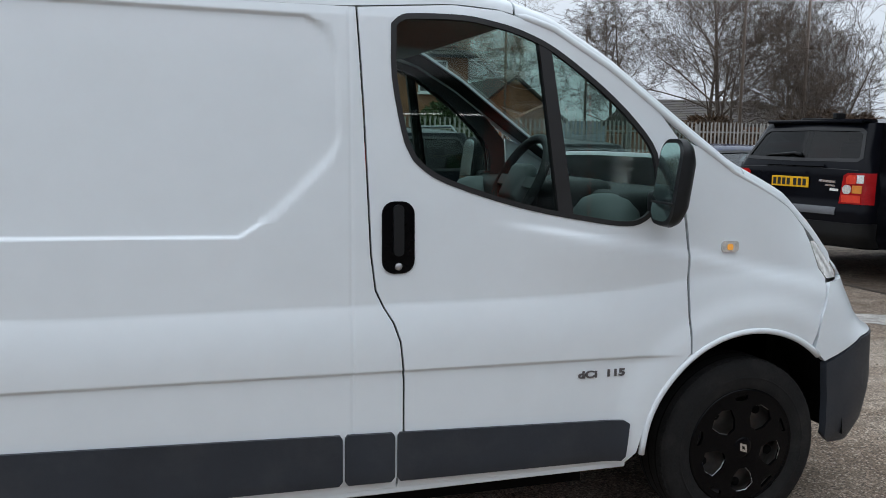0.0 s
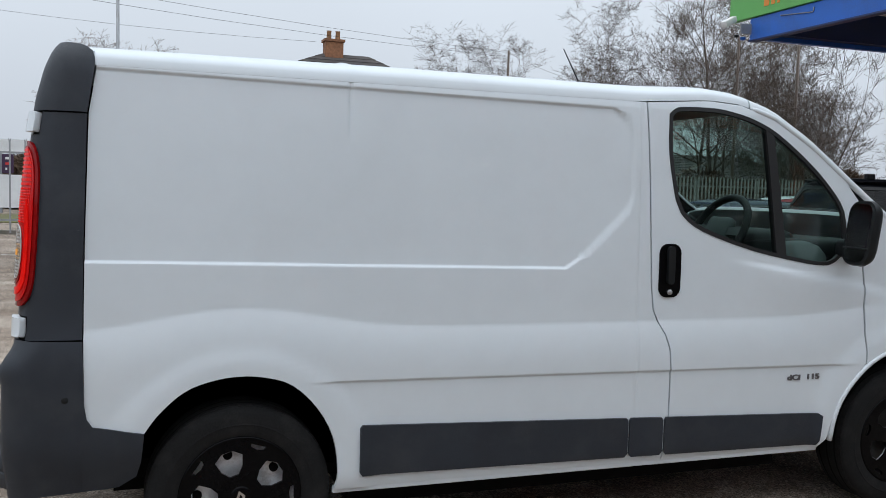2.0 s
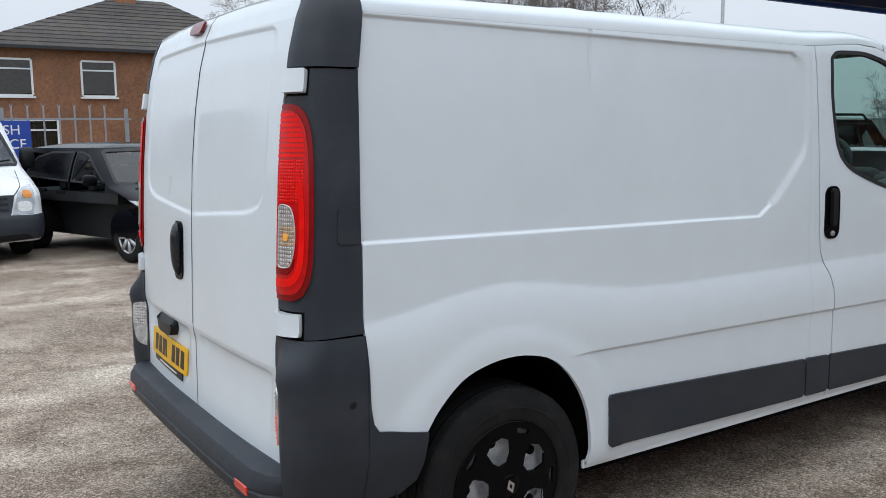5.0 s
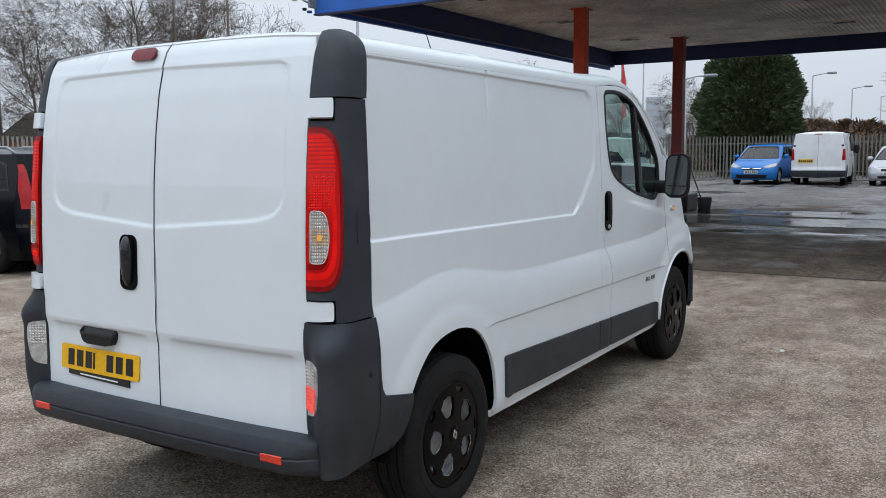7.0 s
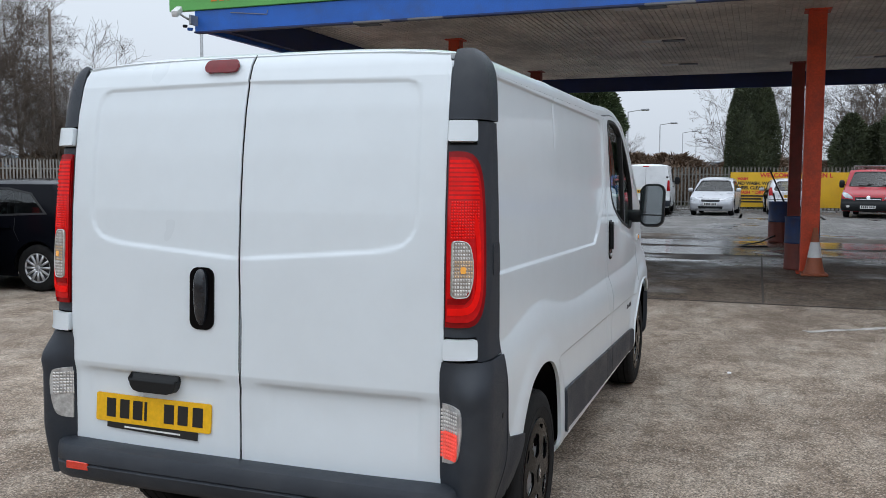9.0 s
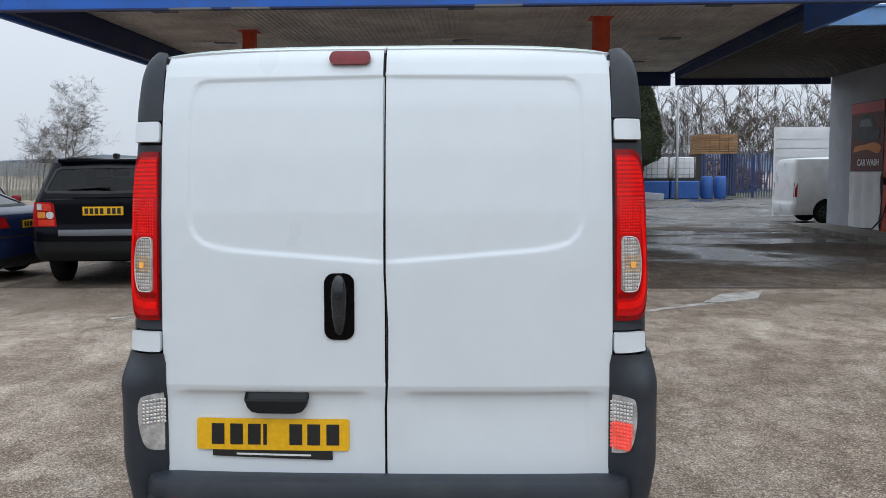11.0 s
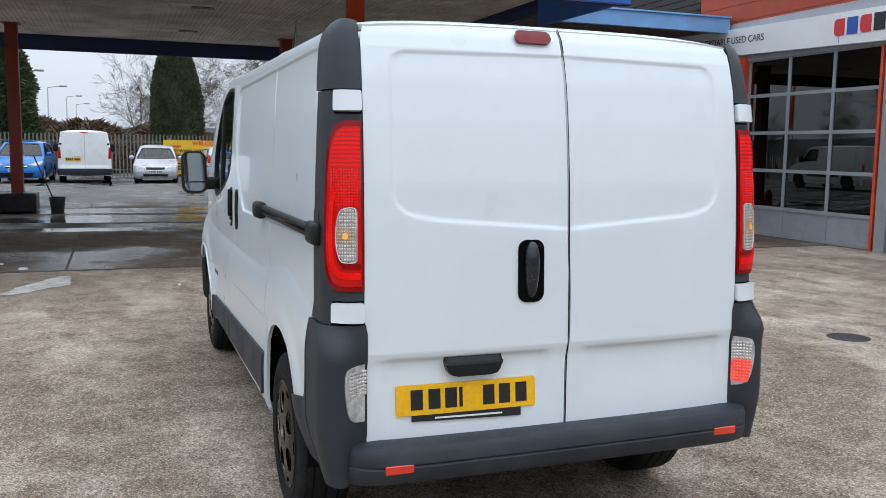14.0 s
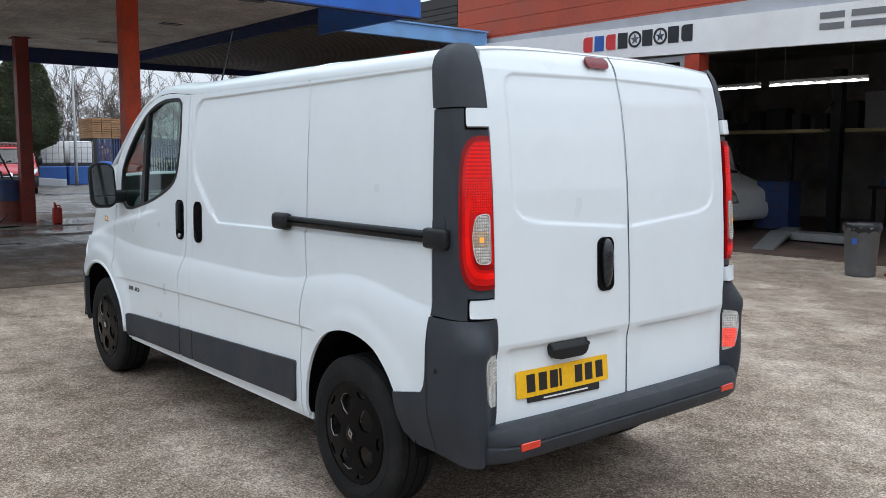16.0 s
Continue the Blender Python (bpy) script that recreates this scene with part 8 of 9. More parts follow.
                                      ("emblem", 1, rounded(-0.065, 0.065, 0.70, 0.83, 0.06, 5), False, CHROME, 0.02, "round emblem"), ("grille_bar", 1, [(0, 0.715), (0.42, 0.715), (0.42, 0.70), (0, 0.70)], "whole", CHROME, 0.013, ""), ("bonnet_gap", 1, [(0.05, 0.846), (0.50, 0.85), (0.62, 0.95), (0.70, 1.15), (0.708, 1.15), (0.628, 0.944), (0.508, 0.844), (0.05, 0.84)], True, SEAL, 0.001, ""), ("fog_lamp", 1, rounded(0.62, 0.74, 0.40, 0.48, 0.035, 4), True, CLEAR_LENS, 0.014, "")], side_trim=[])


def park(name, label, category, spec, x, y, turn, end, material):
    """Parks a vehicle with its front or rear end's middle at (x, y)."""
    d = spec["L"] / 2 * (1 if end == "rear" else -1)
    return vehicle(name, label, category, spec, (x + d * math.cos(radians(turn)), y + d * math.sin(radians(turn)), 0.006 if 6.65 < x else 0), turn, material)


RRS = park("suv", "black luxury estate car parked under the canopy", "car", SUV, 6.58, 8.08, 8, "rear", BLACK_CAR)
RRS.scale.z = 1.045
part("roof_fin", boxed(-1.75, -1.60, -0.03, 0.03, 1.65, 1.72, 0.01), BLACK_PLASTIC, RRS, "", False)
part("rear_wiper", tubed([(-2.285, -0.05, 1.27), (-2.285, 0.05, 1.285), (-2.265, 0.48, 1.255)], [0.022, 0.016, 0.007], 6), BLACK_PLASTIC, RRS)
part("roof_spoiler", sharp(boxed(-2.10, -1.86, -0.66, 0.66, 1.598, 1.640, 0.015)), BLACK_CAR, RRS, "", False)
for y in (-0.72, 0.72):
    part("roof_rail", tubed([(-1.55, y, 1.60), (-1.45, y, 1.66), (0.25, y, 1.67), (0.40, y, 1.60)], 0.018, 6), BLACK_PLASTIC, RRS)
park("estate_car", "black estate car parked under the canopy", "car", spec_of(MPV, L=4.6, ze=1.42, axles=(-0.29, 0.31), F=SALOON["F"][:-1] + [(1.42, 2.02)], windows=[[(-1.85, 1.03), (-0.42, 0.99), (-0.42, 1.36), (-1.55, 1.35)], [(-0.34, 0.99), (0.56, 0.98), (0.60, 1.0), (0.10, 1.32), (-0.34, 1.36)]], screen=[(0, 1.39), (0.52, 1.38), (0.58, 1.35), (0.76, 1.0), (0.72, 0.98), (0, 0.975)],
     R=[(0.19, 0.10), (0.30, 0.02), (0.55, 0.0), (0.68, 0.04), (0.98, 0.08), (1.42, 0.40)], backlight=[(0, 1.37), (0.52, 1.365), (0.58, 1.33), (0.68, 1.05), (0.64, 1.02), (0, 1.01)],
     bits=MPV["bits"] + [("brake_lens", -1, [(0.46, 0.84), (0.60, 0.82), (0.60, 0.97), (0.46, 0.96)], True, RED_LENS, 0.016, "bright red brake lens"), ("corner_lens", -1, [(0.61, 0.82), (0.80, 0.84), (0.82, 0.96), (0.61, 0.97)], True, CLEAR_LENS, 0.016, "clear corner lens")]), 12.1, 8.44, 1, "rear", BLACK_CAR)
vehicle("panel_van", "white van with a roof rack parked beyond the forecourt", "van", spec_of(VAN_L, plates=[]), (24.5, 11.7, 0.005), 4, WHITE_CAR)
park("compact_mpv", "bright blue people carrier facing the forecourt", "car", MPV, 31.4, 8.55, 176, "front", BLUE_CAR)
park("delivery_van", "white small delivery van parked rear-on", "van", CONNECT, 31.6, 6.15, 2, "rear", WHITE_CAR).scale = (1.0, 1.06, 1.13)
park("hatchback", "silver hatchback parked nose outward", "car", spec_of(HATCH, L=3.9, W=1.68, ze=1.44, rim=ALLOY), 31.3, 3.6, 176, "front", SILVER_CAR)
park("hatchback", "silver grey hatchback parked rear-on by the yellow sign", "car", HATCH, 33.0, 0.60, 3, "rear", SILVER_CAR)
RV = park("delivery_van", "red van with a roof rack facing the forecourt", "van", SCUDO, 31.2, -2.0, 168, "front", RED_CAR)
for y in (-0.70, 0.70):
    part("rack_bar", tubed([(-2.1, y, 1.96), (0.8, y, 1.96)], 0.02, 6), GALV, RV)
for x in (-1.9, -0.6, 0.7):
    part("rack_bar", tubed([(x, -0.73, 1.96), (x, 0.73, 1.96)], 0.02, 6), GALV, RV)
    for y in (-0.70, 0.70):
        part("rack_foot", tubed([(x, y, 1.80), (x, y, 1.96)], 0.018, 6), GALV, RV)
for u in (-0.45, 0.25):
    part("wiper", tubed([(1.62, u, 1.19), (1.50, u + 0.52, 1.28)], 0.012, 5), BLACK_PLASTIC, RV)
# row along the north side
CORSA_BITS = [b for b in HATCH["bits"] if b[0] not in ("grille", "lower_grille", "headlamp")] + [
    ("headlamp", 1, [(0.46, 0.575), (0.60, 0.555), (0.80, 0.585), (0.96, 0.68), (1.0, 0.77), (0.90, 0.765), (0.68, 0.70), (0.52, 0.65)], True, HL, 0.006, "clear swept headlamp"), ("headlamp_bowl", 1, rounded(0.60, 0.71, 0.585, 0.675, 0.042, 4), True, CLEAR_LENS, 0.009, "bright reflector bowl"), ("headlamp_bowl", 1, rounded(0.75, 0.86, 0.62, 0.71, 0.042, 4), True, CLEAR_LENS, 0.009, "bright reflector bowl"),
    ("grille", 1, [(0, 0.645), (0.42, 0.635), (0.36, 0.545), (0, 0.525)], "whole", G_, 0.004, "black grille"), ("grille_bar", 1, [(0.07, 0.605), (0.42, 0.632), (0.40, 0.600), (0.10, 0.560), (0.0, 0.528), (0.0, 0.550)], True, CHROME, 0.010, "chrome grille bar"), ("emblem", 1, rounded(-0.055, 0.055, 0.575, 0.685, 0.054, 5), False, CHROME, 0.018, "round chrome emblem"),
    ("grille_slat", 1, [(0.12, 0.560), (0.37, 0.580), (0.37, 0.572), (0.12, 0.552)], True, BLACK_CAR, 0.008, ""), ("lower_grille", 1, [(0, 0.385), (0.40, 0.385), (0.48, 0.28), (0, 0.27)], "whole", G_, 0.004, ""), ("fog_recess", 1, [(0.54, 0.42), (0.84, 0.47), (0.84, 0.36), (0.60, 0.33)], True, G_, 0.003, ""), ("fog_lamp", 1, rounded(0.64, 0.74, 0.355, 0.435, 0.036, 4), True, CLEAR_LENS, 0.008, "round fog lamp"), ("bumper_crease", 1, [(0.50, 0.492), (0.88, 0.515), (0.88, 0.505), (0.50, 0.482)], True, STEP_GREY, 0.002, "")]
BH = park("hatchback", "black hatchback with chrome grille parked nose outward", "car", spec_of(HATCH, rim=ALLOY, bits=CORSA_BITS), 0.76, 10.90, -72, "front", BLACK_CAR)
for u in (-0.55, 0.10):
    part("wiper", tubed([(1.04, u, 0.955), (0.95, u + 0.58, 1.01)], 0.012, 5), BLACK_PLASTIC, BH)
BM = park("compact_mpv", "black people carrier with roof rails parked nose-in", "car", spec_of(MPV, glass=DARK_WINDOW), 3.15, 10.75, 92, "rear", BLACK_CAR)
for y in (-0.62, 0.62):
    part("roof_rail", tubed([(-1.6, y, 1.53), (-1.4, y, 1.62), (0.1, y, 1.63), (0.35, y, 1.55)], 0.018, 6), GALV, BM)
PB = park("hatchback", "black hatchback parked nose-in with a yellow rear plate", "car", spec_of(HATCH, L=4.05, spokes=12, bits=HATCH["bits"] + [("emblem", -1, rounded(-0.05, 0.05, 0.82, 0.92, 0.049, 5), False, CHROME, 0.010, "round silver emblem"), ("plate_recess", -1, [(0, 0.55), (0.36, 0.55), (0.34, 0.39), (0, 0.39)], "whole", G_, 0.003, "")], plates=[(1, 0, 0.46, WHITE_PLATE), (-1, 0, 0.47, YELLOW_PLATE)]), 5.28, 9.95, 96, "rear", BLACK_CAR)
part("rear_wiper", tubed([(-1.93, 0.0, 1.0), (-1.90, -0.38, 1.03)], [0.016, 0.008], 5), BLACK_PLASTIC, PB)
park("saloon", "dark blue saloon parked nose-in beside a black hatchback", "car", SALOON, 7.78, 9.62, 84, "rear", NAVY_CAR)
park("hatchback", "red hatchback parked behind the first row", "car", spec_of(HATCH, L=4.1), 10.0, 12.7, 18, "rear", RED_CAR)
park("hatchback", "white hatchback parked behind the first row", "car", HATCH, 13.8, 17.6, 30, "rear", WHITE_CAR)
park("saloon", "silver saloon parked behind the first row", "car", SALOON, 15.2, 20.6, 16, "rear", SILVER_CAR)
park("hatchback", "blue hatchback with a white roof behind the black one", "car", spec_of(HATCH, L=3.7, axles=(-0.31, 0.32), roof_mat=WHITE_CAR), 3.0, 16.6, 84, "rear", BLUE_CAR)
TR = park("delivery_van", "white van with a ladder rack and grey bumper facing outward", "van", spec_of(VAN_L, plate_w=0.235), -1.85, 12.15, -83, "front", WHITE_CAR)
for y in (-0.68, 0.68):
    part("rack_bar", tubed([(-2.2, y, 1.97), (0.95, y, 1.97)], 0.022, 6), GALV, TR)
for x in (-1.9, -0.6, 0.85):
    part("rack_bar", tubed([(x, -0.72, 1.94), (x, 0.72, 1.94)], 0.026, 8), GALV, TR)
    for y in (-0.68, 0.68):
        part("rack_post", tubed([(x, y, 1.80), (x, y, 2.04)], 0.016, 6), BLACK_PLASTIC, TR)
for u in (-0.60, 0.05):
    part("wiper", tubed([(1.66, u, 1.19), (1.55, u + 0.62, 1.255)], 0.012, 5), BLACK_PLASTIC, TR)
part("paper", boxed(1.50, 1.60, 0.10, 0.28, 1.172, 1.178), WHITE_PLATE, TR, "white paper behind the windscreen", False)
vehicle("delivery_van", "white van parked in the compound behind the office", "van", spec_of(VAN_L, plates=[]), (20.7, -8.05, 0.012), -90, WHITE_CAR)
# the vehicle inside the workshop, bonnet up
GV = vehicle("delivery_van", "white van with its bonnet raised in the workshop", "van", spec_of(CONNECT, plates=[]), (7.35, -9.6, 0.012), 178, WHITE_CAR)
bm = bmesh.new()
prism(bm, smooth_line([(-0.66, 1.02), (-0.64, 1.60), (-0.52, 1.80), (0.0, 1.90), (0.52, 1.80), (0.64, 1.60), (0.66, 1.02)], 3), 0.035, lambda a, b, c: (1.22 - 0.22 * (b - 1.0) + c, a, b))
part("open_bonnet", sharp(bm), WHITE_CAR, GV, "raised bonnet")
part("bonnet_stay", tubed([(1.62, 0.45, 0.98), (1.15, 0.45, 1.48)], 0.008, 6), GALV, GV)


# ---- fences ----
FAR_PALES = M("dull_steel_pales", (0.17, 0.165, 0.15), 0.7, metal=0.2, var=0.2, scale=5, dirt=(0.09, 0.07, 0.05), dirt_amt=0.5, dirt_scale=4)
PALE_STEEL = M("weathered_steel_pales", (0.30, 0.29, 0.27), 0.6, metal=0.3, var=0.2, scale=5, dirt=(0.16, 0.12, 0.08), dirt_amt=0.5, dirt_scale=4)


def palisade(name, label, p0, p1, h, pitch, material, w=0.065, as_parts=True):
    """Upright steel pales with notched tips on two rails between posts."""
    d = Vector((p1[0] - p0[0], p1[1] - p0[1]))
    n = int(d.length / pitch)
    f = thing(name, label, "fence", "perimeter fences", (p0[0], p0[1], 0), math.degrees(math.atan2(d.y, d.x)))
    bm = bmesh.new()
    prism(bm, [(-w / 2, 0.06), (w / 2, 0.06), (w / 2, h - 0.10), (w / 2 + 0.012, h), (0.0, h - 0.06), (-w / 2 - 0.012, h), (-w / 2, h - 0.10)], 0.012, lambda a, b, c: (a, c, b))
    first = part("pale", bm, material, f, "", False)
    for k in range(1, n):
        q = first.copy()
        scene.collection.objects.link(q)
        q.parent = f
        q.location = (pitch * k, random.uniform(-0.004, 0.004), random.uniform(-0.012, 0.012))
    for z in (0.35, h - 0.38):
        part("rail", boxed(0, d.length, 0.014, 0.05, z, z + 0.05), material, f, "", False)
    for k in range(int(d.length / 2.75) + 1):
        part("post", boxed(2.75 * k - 0.04, 2.75 * k + 0.04, 0.05, 0.13, 0, h - 0.1), material, f, "", False)
    return f


palisade("fence", "tall weathered steel palisade fence behind the cars", (3.5, 25.0), (46.0, 27.5), 2.1, 0.16, PALE_STEEL)
palisade("fence", "weathered steel palisade fence beyond the car park", (37.5, 22.0), (37.5, -4.2), 2.0, 0.16, FAR_PALES)
palisade("gate", "grey steel bar gate at the yard entrance", (-14.0, 22.6), (2.6, 22.6), 2.35, 0.34, GALV, 0.04)
palisade("fence", "dark blue steel palisade fence by the timber yard", (43.2, -9.2), (43.2, -16.0), 2.4, 0.14, BLUE_DRUM)

# yellow wash sign by the far fence
YS = thing("wash_sign", "large yellow car wash sign board on the fence", "sign", at=(36.6, 0.6, 0.0))
part("panel", boxed(-0.02, 0.02, -3.9, 2.42, 0.20, 1.74), YELLOW_SIGN, YS, "", False)
for y in (-3.7, -2.0, 0.0, 2.1):
    part("post", boxed(0.02, 0.10, y, y + 0.08, 0.0, 1.8), GALV, YS, "", False)
for txt, y, z, s, m in (("WELCOME TO GREEN L", -0.30, 1.60, 0.25, PRINT_RED), ("WASH", 1.90, 1.45, 0.15, PRINT_RED), ("HAND WASH, WAX", 1.50, 1.25, 0.195, INK), ("WHEEL CLEAN", 1.62, 1.05, 0.195, INK), ("WASH & DRY", 1.55, 0.85, 0.185, PRINT_RED)):
    words("lettering", txt, s, m, YS, pose(-0.023, y, z, 90, 0, -90) @ Matrix.Diagonal((1.10 if "GREEN" in txt else 1.0, 1, 1, 1)), fat=0.009)
for k in range(3):
    part("print_bar", boxed(-0.026, -0.02, 0.8 + 0.3 * (k % 2), 2.2, 0.66 - 0.13 * k, 0.73 - 0.13 * k), INK, YS, "bar of small print", False)
# blue sign by the gate
BS = thing("wash_sign", "blue wash sign board with white lettering and arrow", "sign", at=(-0.5, 21.2, 0))
part("panel", boxed(-0.62, 0.62, -0.02, 0.02, 0.80, 1.93), SIGN_BLUE, BS, "", False)
part("post", tubed([(-0.5, 0.06, 0), (-0.5, 0.06, 1.9)], 0.04, 8), GALV, BS)
part("post", tubed([(0.5, 0.06, 0), (0.5, 0.06, 1.9)], 0.04, 8), GALV, BS)
for txt, z in (("WASH", 1.72), ("SERVICE", 1.42)):
    words("lettering", txt, 0.29, PRINT_WHITE, BS, pose(0, -0.022, z, 90, 0, 0))
bm = bmesh.new()
prism(bm, [(-0.35, -0.04), (0.18, -0.04), (0.18, -0.11), (0.40, 0), (0.18, 0.11), (0.18, 0.04), (-0.35, 0.04)], 0.004, lambda a, b, c: (a, -0.022 - c, 1.08 + b))
part("arrow", bm, PRINT_WHITE, BS, "", False)
HOARD = thing("site_hoarding", "white hoarding with dark printed panels over the road", "hoarding", at=(-7.5, 36.0, 0))
part("panel", boxed(-9, 9, -0.05, 0.05, 0.2, 1.45), SIGN_WHITE, HOARD, "", False)
PURPLE = M("dark_purple_print", (0.05, 0.02, 0.06), 0.5)
for x0, x1 in ((-1.2, 0.9), (1.0, 1.4), (1.75, 3.6), (3.75, 5.2)):
    part("printed_panel", boxed(x0, x1, -0.08, -0.05, 1.50, 2.22), PURPLE, HOARD, "dark printed panel", False)
    for k in range(3):
        part("print_bar", boxed(x0 + 0.12, x0 + (x1 - x0) * (0.75 - 0.15 * k), -0.09, -0.08, 2.02 - 0.2 * k, 2.11 - 0.2 * k), PRINT_WHITE if k != 1 else PRINT_RED, HOARD, "bar of print", False)
part("printed_panel", boxed(0.7, 3.8, -0.06, -0.02, 2.30, 2.78), SIGN_WHITE, HOARD, "pale printed panel", False)
part("print_bar", boxed(1.9, 2.9, -0.075, -0.06, 2.45, 2.62), GREY_PLASTIC, HOARD, "bar of print", False)
for x in (0.9, 3.6):
    part("post", boxed(x, x + 0.1, -0.02, 0.06, 0.0, 2.7), GALV, HOARD, "", False)
GRASS = M("winter_grass", (0.12, 0.12, 0.045), 0.9, var=0.3, scale=2, fine=40, fvar=0.4, bump=0.6, bscale=40, dirt=(0.16, 0.13, 0.07), dirt_amt=0.7)
structure("verge", boxed(-30, 60, 28.6, 34.0, -0.05, 0.03), GRASS, "dull winter grass verge beyond the fence", "grass")
structure("verge_2", boxed(43.6, 70, -60, 60, -0.05, 0.02), GRASS, "rough scrub ground beyond the far fence", "grass")
structure("kerb", boxed(-30, 3.2, 23.0, 23.15, -0.02, 0.10), KERB, "low concrete kerb by the gate", "kerb")

# ---- clutter on the forecourt ----
def drum(x, y, hgt, label, r=0.29):
    d = thing("oil_drum", label, "drum", "drums by the columns", (x, y, 0.006))
    hz = hgt / 2
    part("lower_half", lathe(bmesh.new(), [(0.0, 0.0), (r, 0.0), (r + 0.01, 0.02), (r, 0.04), (r, hz)], 28, "z"), RED_DRUM, d, "scuffed red paint")
    part("upper_half", lathe(bmesh.new(), [(r, hz), (r + 0.012, hz + 0.01), (r, hz + 0.03), (r, hgt - 0.02), (r + 0.012, hgt), (r - 0.015, hgt), (r - 0.02, hgt - 0.15), (0.0, hgt - 0.15)], 28, "z"), BLUE_DRUM, d, "faded blue paint")
    return d


drum(11.05, 1.13, 0.87, "open steel drum painted blue over red by the column", 0.27)
drum(17.45, 1.30, 0.95, "open steel drum painted blue over red by the far column")
bm = bmesh.new()
for (x, y, z, x1, y1, z1) in ((17.40, 1.20, 0.82, 17.3, 1.62, 1.75), (17.45, 1.42, 0.82, 17.40, 1.50, 1.16)):
    BR = tagged(part("wash_lance", tubed([(x, y, z), (x1, y1, z1)], 0.02, 6), INK, None), "long black brush handle standing in a drum", "brush", "brushes in the drum")
CONE = thing("traffic_cone", "faded orange traffic cone with a white band", "cone", at=(10.16, 0.98, 0.006))
part("base", sharp(boxed(-0.20, 0.20, -0.20, 0.20, 0, 0.04, 0.015)), ORANGE_CONE, CONE, "", False)
part("cone", lathe(bmesh.new(), [(0.16, 0.04), (0.135, 0.12), (0.105, 0.28)], 24, "z"), ORANGE_CONE, CONE)
part("band", lathe(bmesh.new(), [(0.106, 0.28), (0.066, 0.52)], 24, "z"), PRINT_WHITE, CONE, "dirty white band")
part("tip", lathe(bmesh.new(), [(0.066, 0.52), (0.030, 0.74), (0.0, 0.745)], 24, "z"), ORANGE_CONE, CONE)
CAN = thing("fuel_can", "red plastic can standing by the far column", "can", at=(16.1, 0.69, 0.006))
part("body", sharp(boxed(-0.08, 0.08, -0.095, 0.095, 0.0, 0.36, 0.03, seg=2), 60), RED_CAN, CAN)
part("neck", tubed([(0, 0.03, 0.35), (0, 0.05, 0.47)], 0.026, 8), RED_CAN, CAN)
part("handle", tubed([(0, -0.07, 0.35), (0, -0.06, 0.40), (0, 0.0, 0.40), (0, 0.01, 0.35)], 0.015, 6), RED_CAN, CAN)
tagged(part("hose", tubed([(15.6, 1.60, 0.024), (15.5, 2.15, 0.024), (15.9, 2.10, 0.024), (16.6, 1.75, 0.05), (17.2, 1.45, 0.16)], 0.017, 8), BLACK_PLASTIC, None), "black wash hose lying on wet concrete", "hose")
BLK = thing("column_block", "dark concrete block round the column foot", "block", at=(16.75, 7.1, 0.006))
part("block", sharp(boxed(-0.45, 0.45, -0.42, 0.42, 0, 0.42, 0.03)), DARK_STEEL, BLK, "", False)
BK = thing("bucket", "grey bucket with a long-handled brush", "bucket", at=(16.2, 6.25, 0.006))
part("pail", lathe(bmesh.new(), [(0.0, 0.0), (0.13, 0), (0.17, 0.34), (0.175, 0.35), (0.16, 0.34), (0.12, 0.05)], 20, "z"), GREY_BIN, BK)
part("brush_handle", tubed([(0.0, 0.0, 0.1), (0.1, 0.45, 1.25)], 0.014, 6), INK, BK)

# far yard: bulk containers, tubs, timber, ramp
for k, y in enumerate((-6.5, -7.9)):
    ib = thing("bulk_container", "white caged liquid container on blue tubs", "container", "bulk containers", (42.4, y, 0.95))
    part("tank", sharp(boxed(-0.5, 0.5, -0.55, 0.55, 0.14, 1.25, 0.06, seg=2), 60), SIGN_WHITE, ib)
    part("pallet", boxed(-0.55, 0.55, -0.6, 0.6, 0, 0.14), INK, ib, "", False)
    for z in (0.35, 0.65, 0.95, 1.2):
        part("cage_bar", tubed([(-0.53, -0.58, z), (-0.53, 0.58, z)], 0.012, 5), GALV, ib)
    for y2 in (-0.58, -0.3, 0.0, 0.3, 0.58):
        part("cage_bar", tubed([(-0.53, y2, 0.1), (-0.53, y2, 1.27)], 0.012, 5), GALV, ib)
for k, y in enumerate((-6.3, -7.9)):
    tb = thing("plastic_tub", "large blue plastic tub on the ground", "tub", "blue tubs", (42.3, y, 0.005))
    part("tub", sharp(boxed(-0.6, 0.6, -0.8, 0.72, 0, 0.94, 0.05)), BLUE_PLASTIC, tb, "", False)
for k, y in enumerate((-9.15, -9.85)):
    tb = thing("plastic_barrel", "blue plastic barrel standing in the far yard", "barrel", "blue barrels", (42.0, y, 0.005))
    part("barrel", lathe(bmesh.new(), [(0.0, 0.0), (0.28, 0), (0.31, 0.08), (0.32, 0.6), (0.31, 1.1), (0.26, 1.17), (0.0, 1.18)], 22, "z"), BLUE_PLASTIC, tb)
ST = thing("timber_stack", "stack of sawn timber planks over the far fence", "timber stack", at=(47.0, -10.8, 0))
for j in range(9):
    for k in range(4):
        part("plank", boxed(-1.2, 1.2, -1.05 + 0.53 * k, -1.05 + 0.53 * k + 0.5, 2.45 + 0.125 * j, 2.55 + 0.125 * j), YARD_WOOD, ST, "", False)
for y in (-0.9, 0.9):
    part("bearer", boxed(-1.2, 1.2, y - 0.1, y + 0.1, 0.0, 2.45), DARK_BOARDS, ST, "", False)
RMP = thing("broken_ramp", "grey broken ramp panel lying by the trees", "ramp", at=(38.4, -4.9, 0.02))
bm = boxed(-0.2, 0.2, -1.2, 1.2, 0.0, 0.35, 0.02)
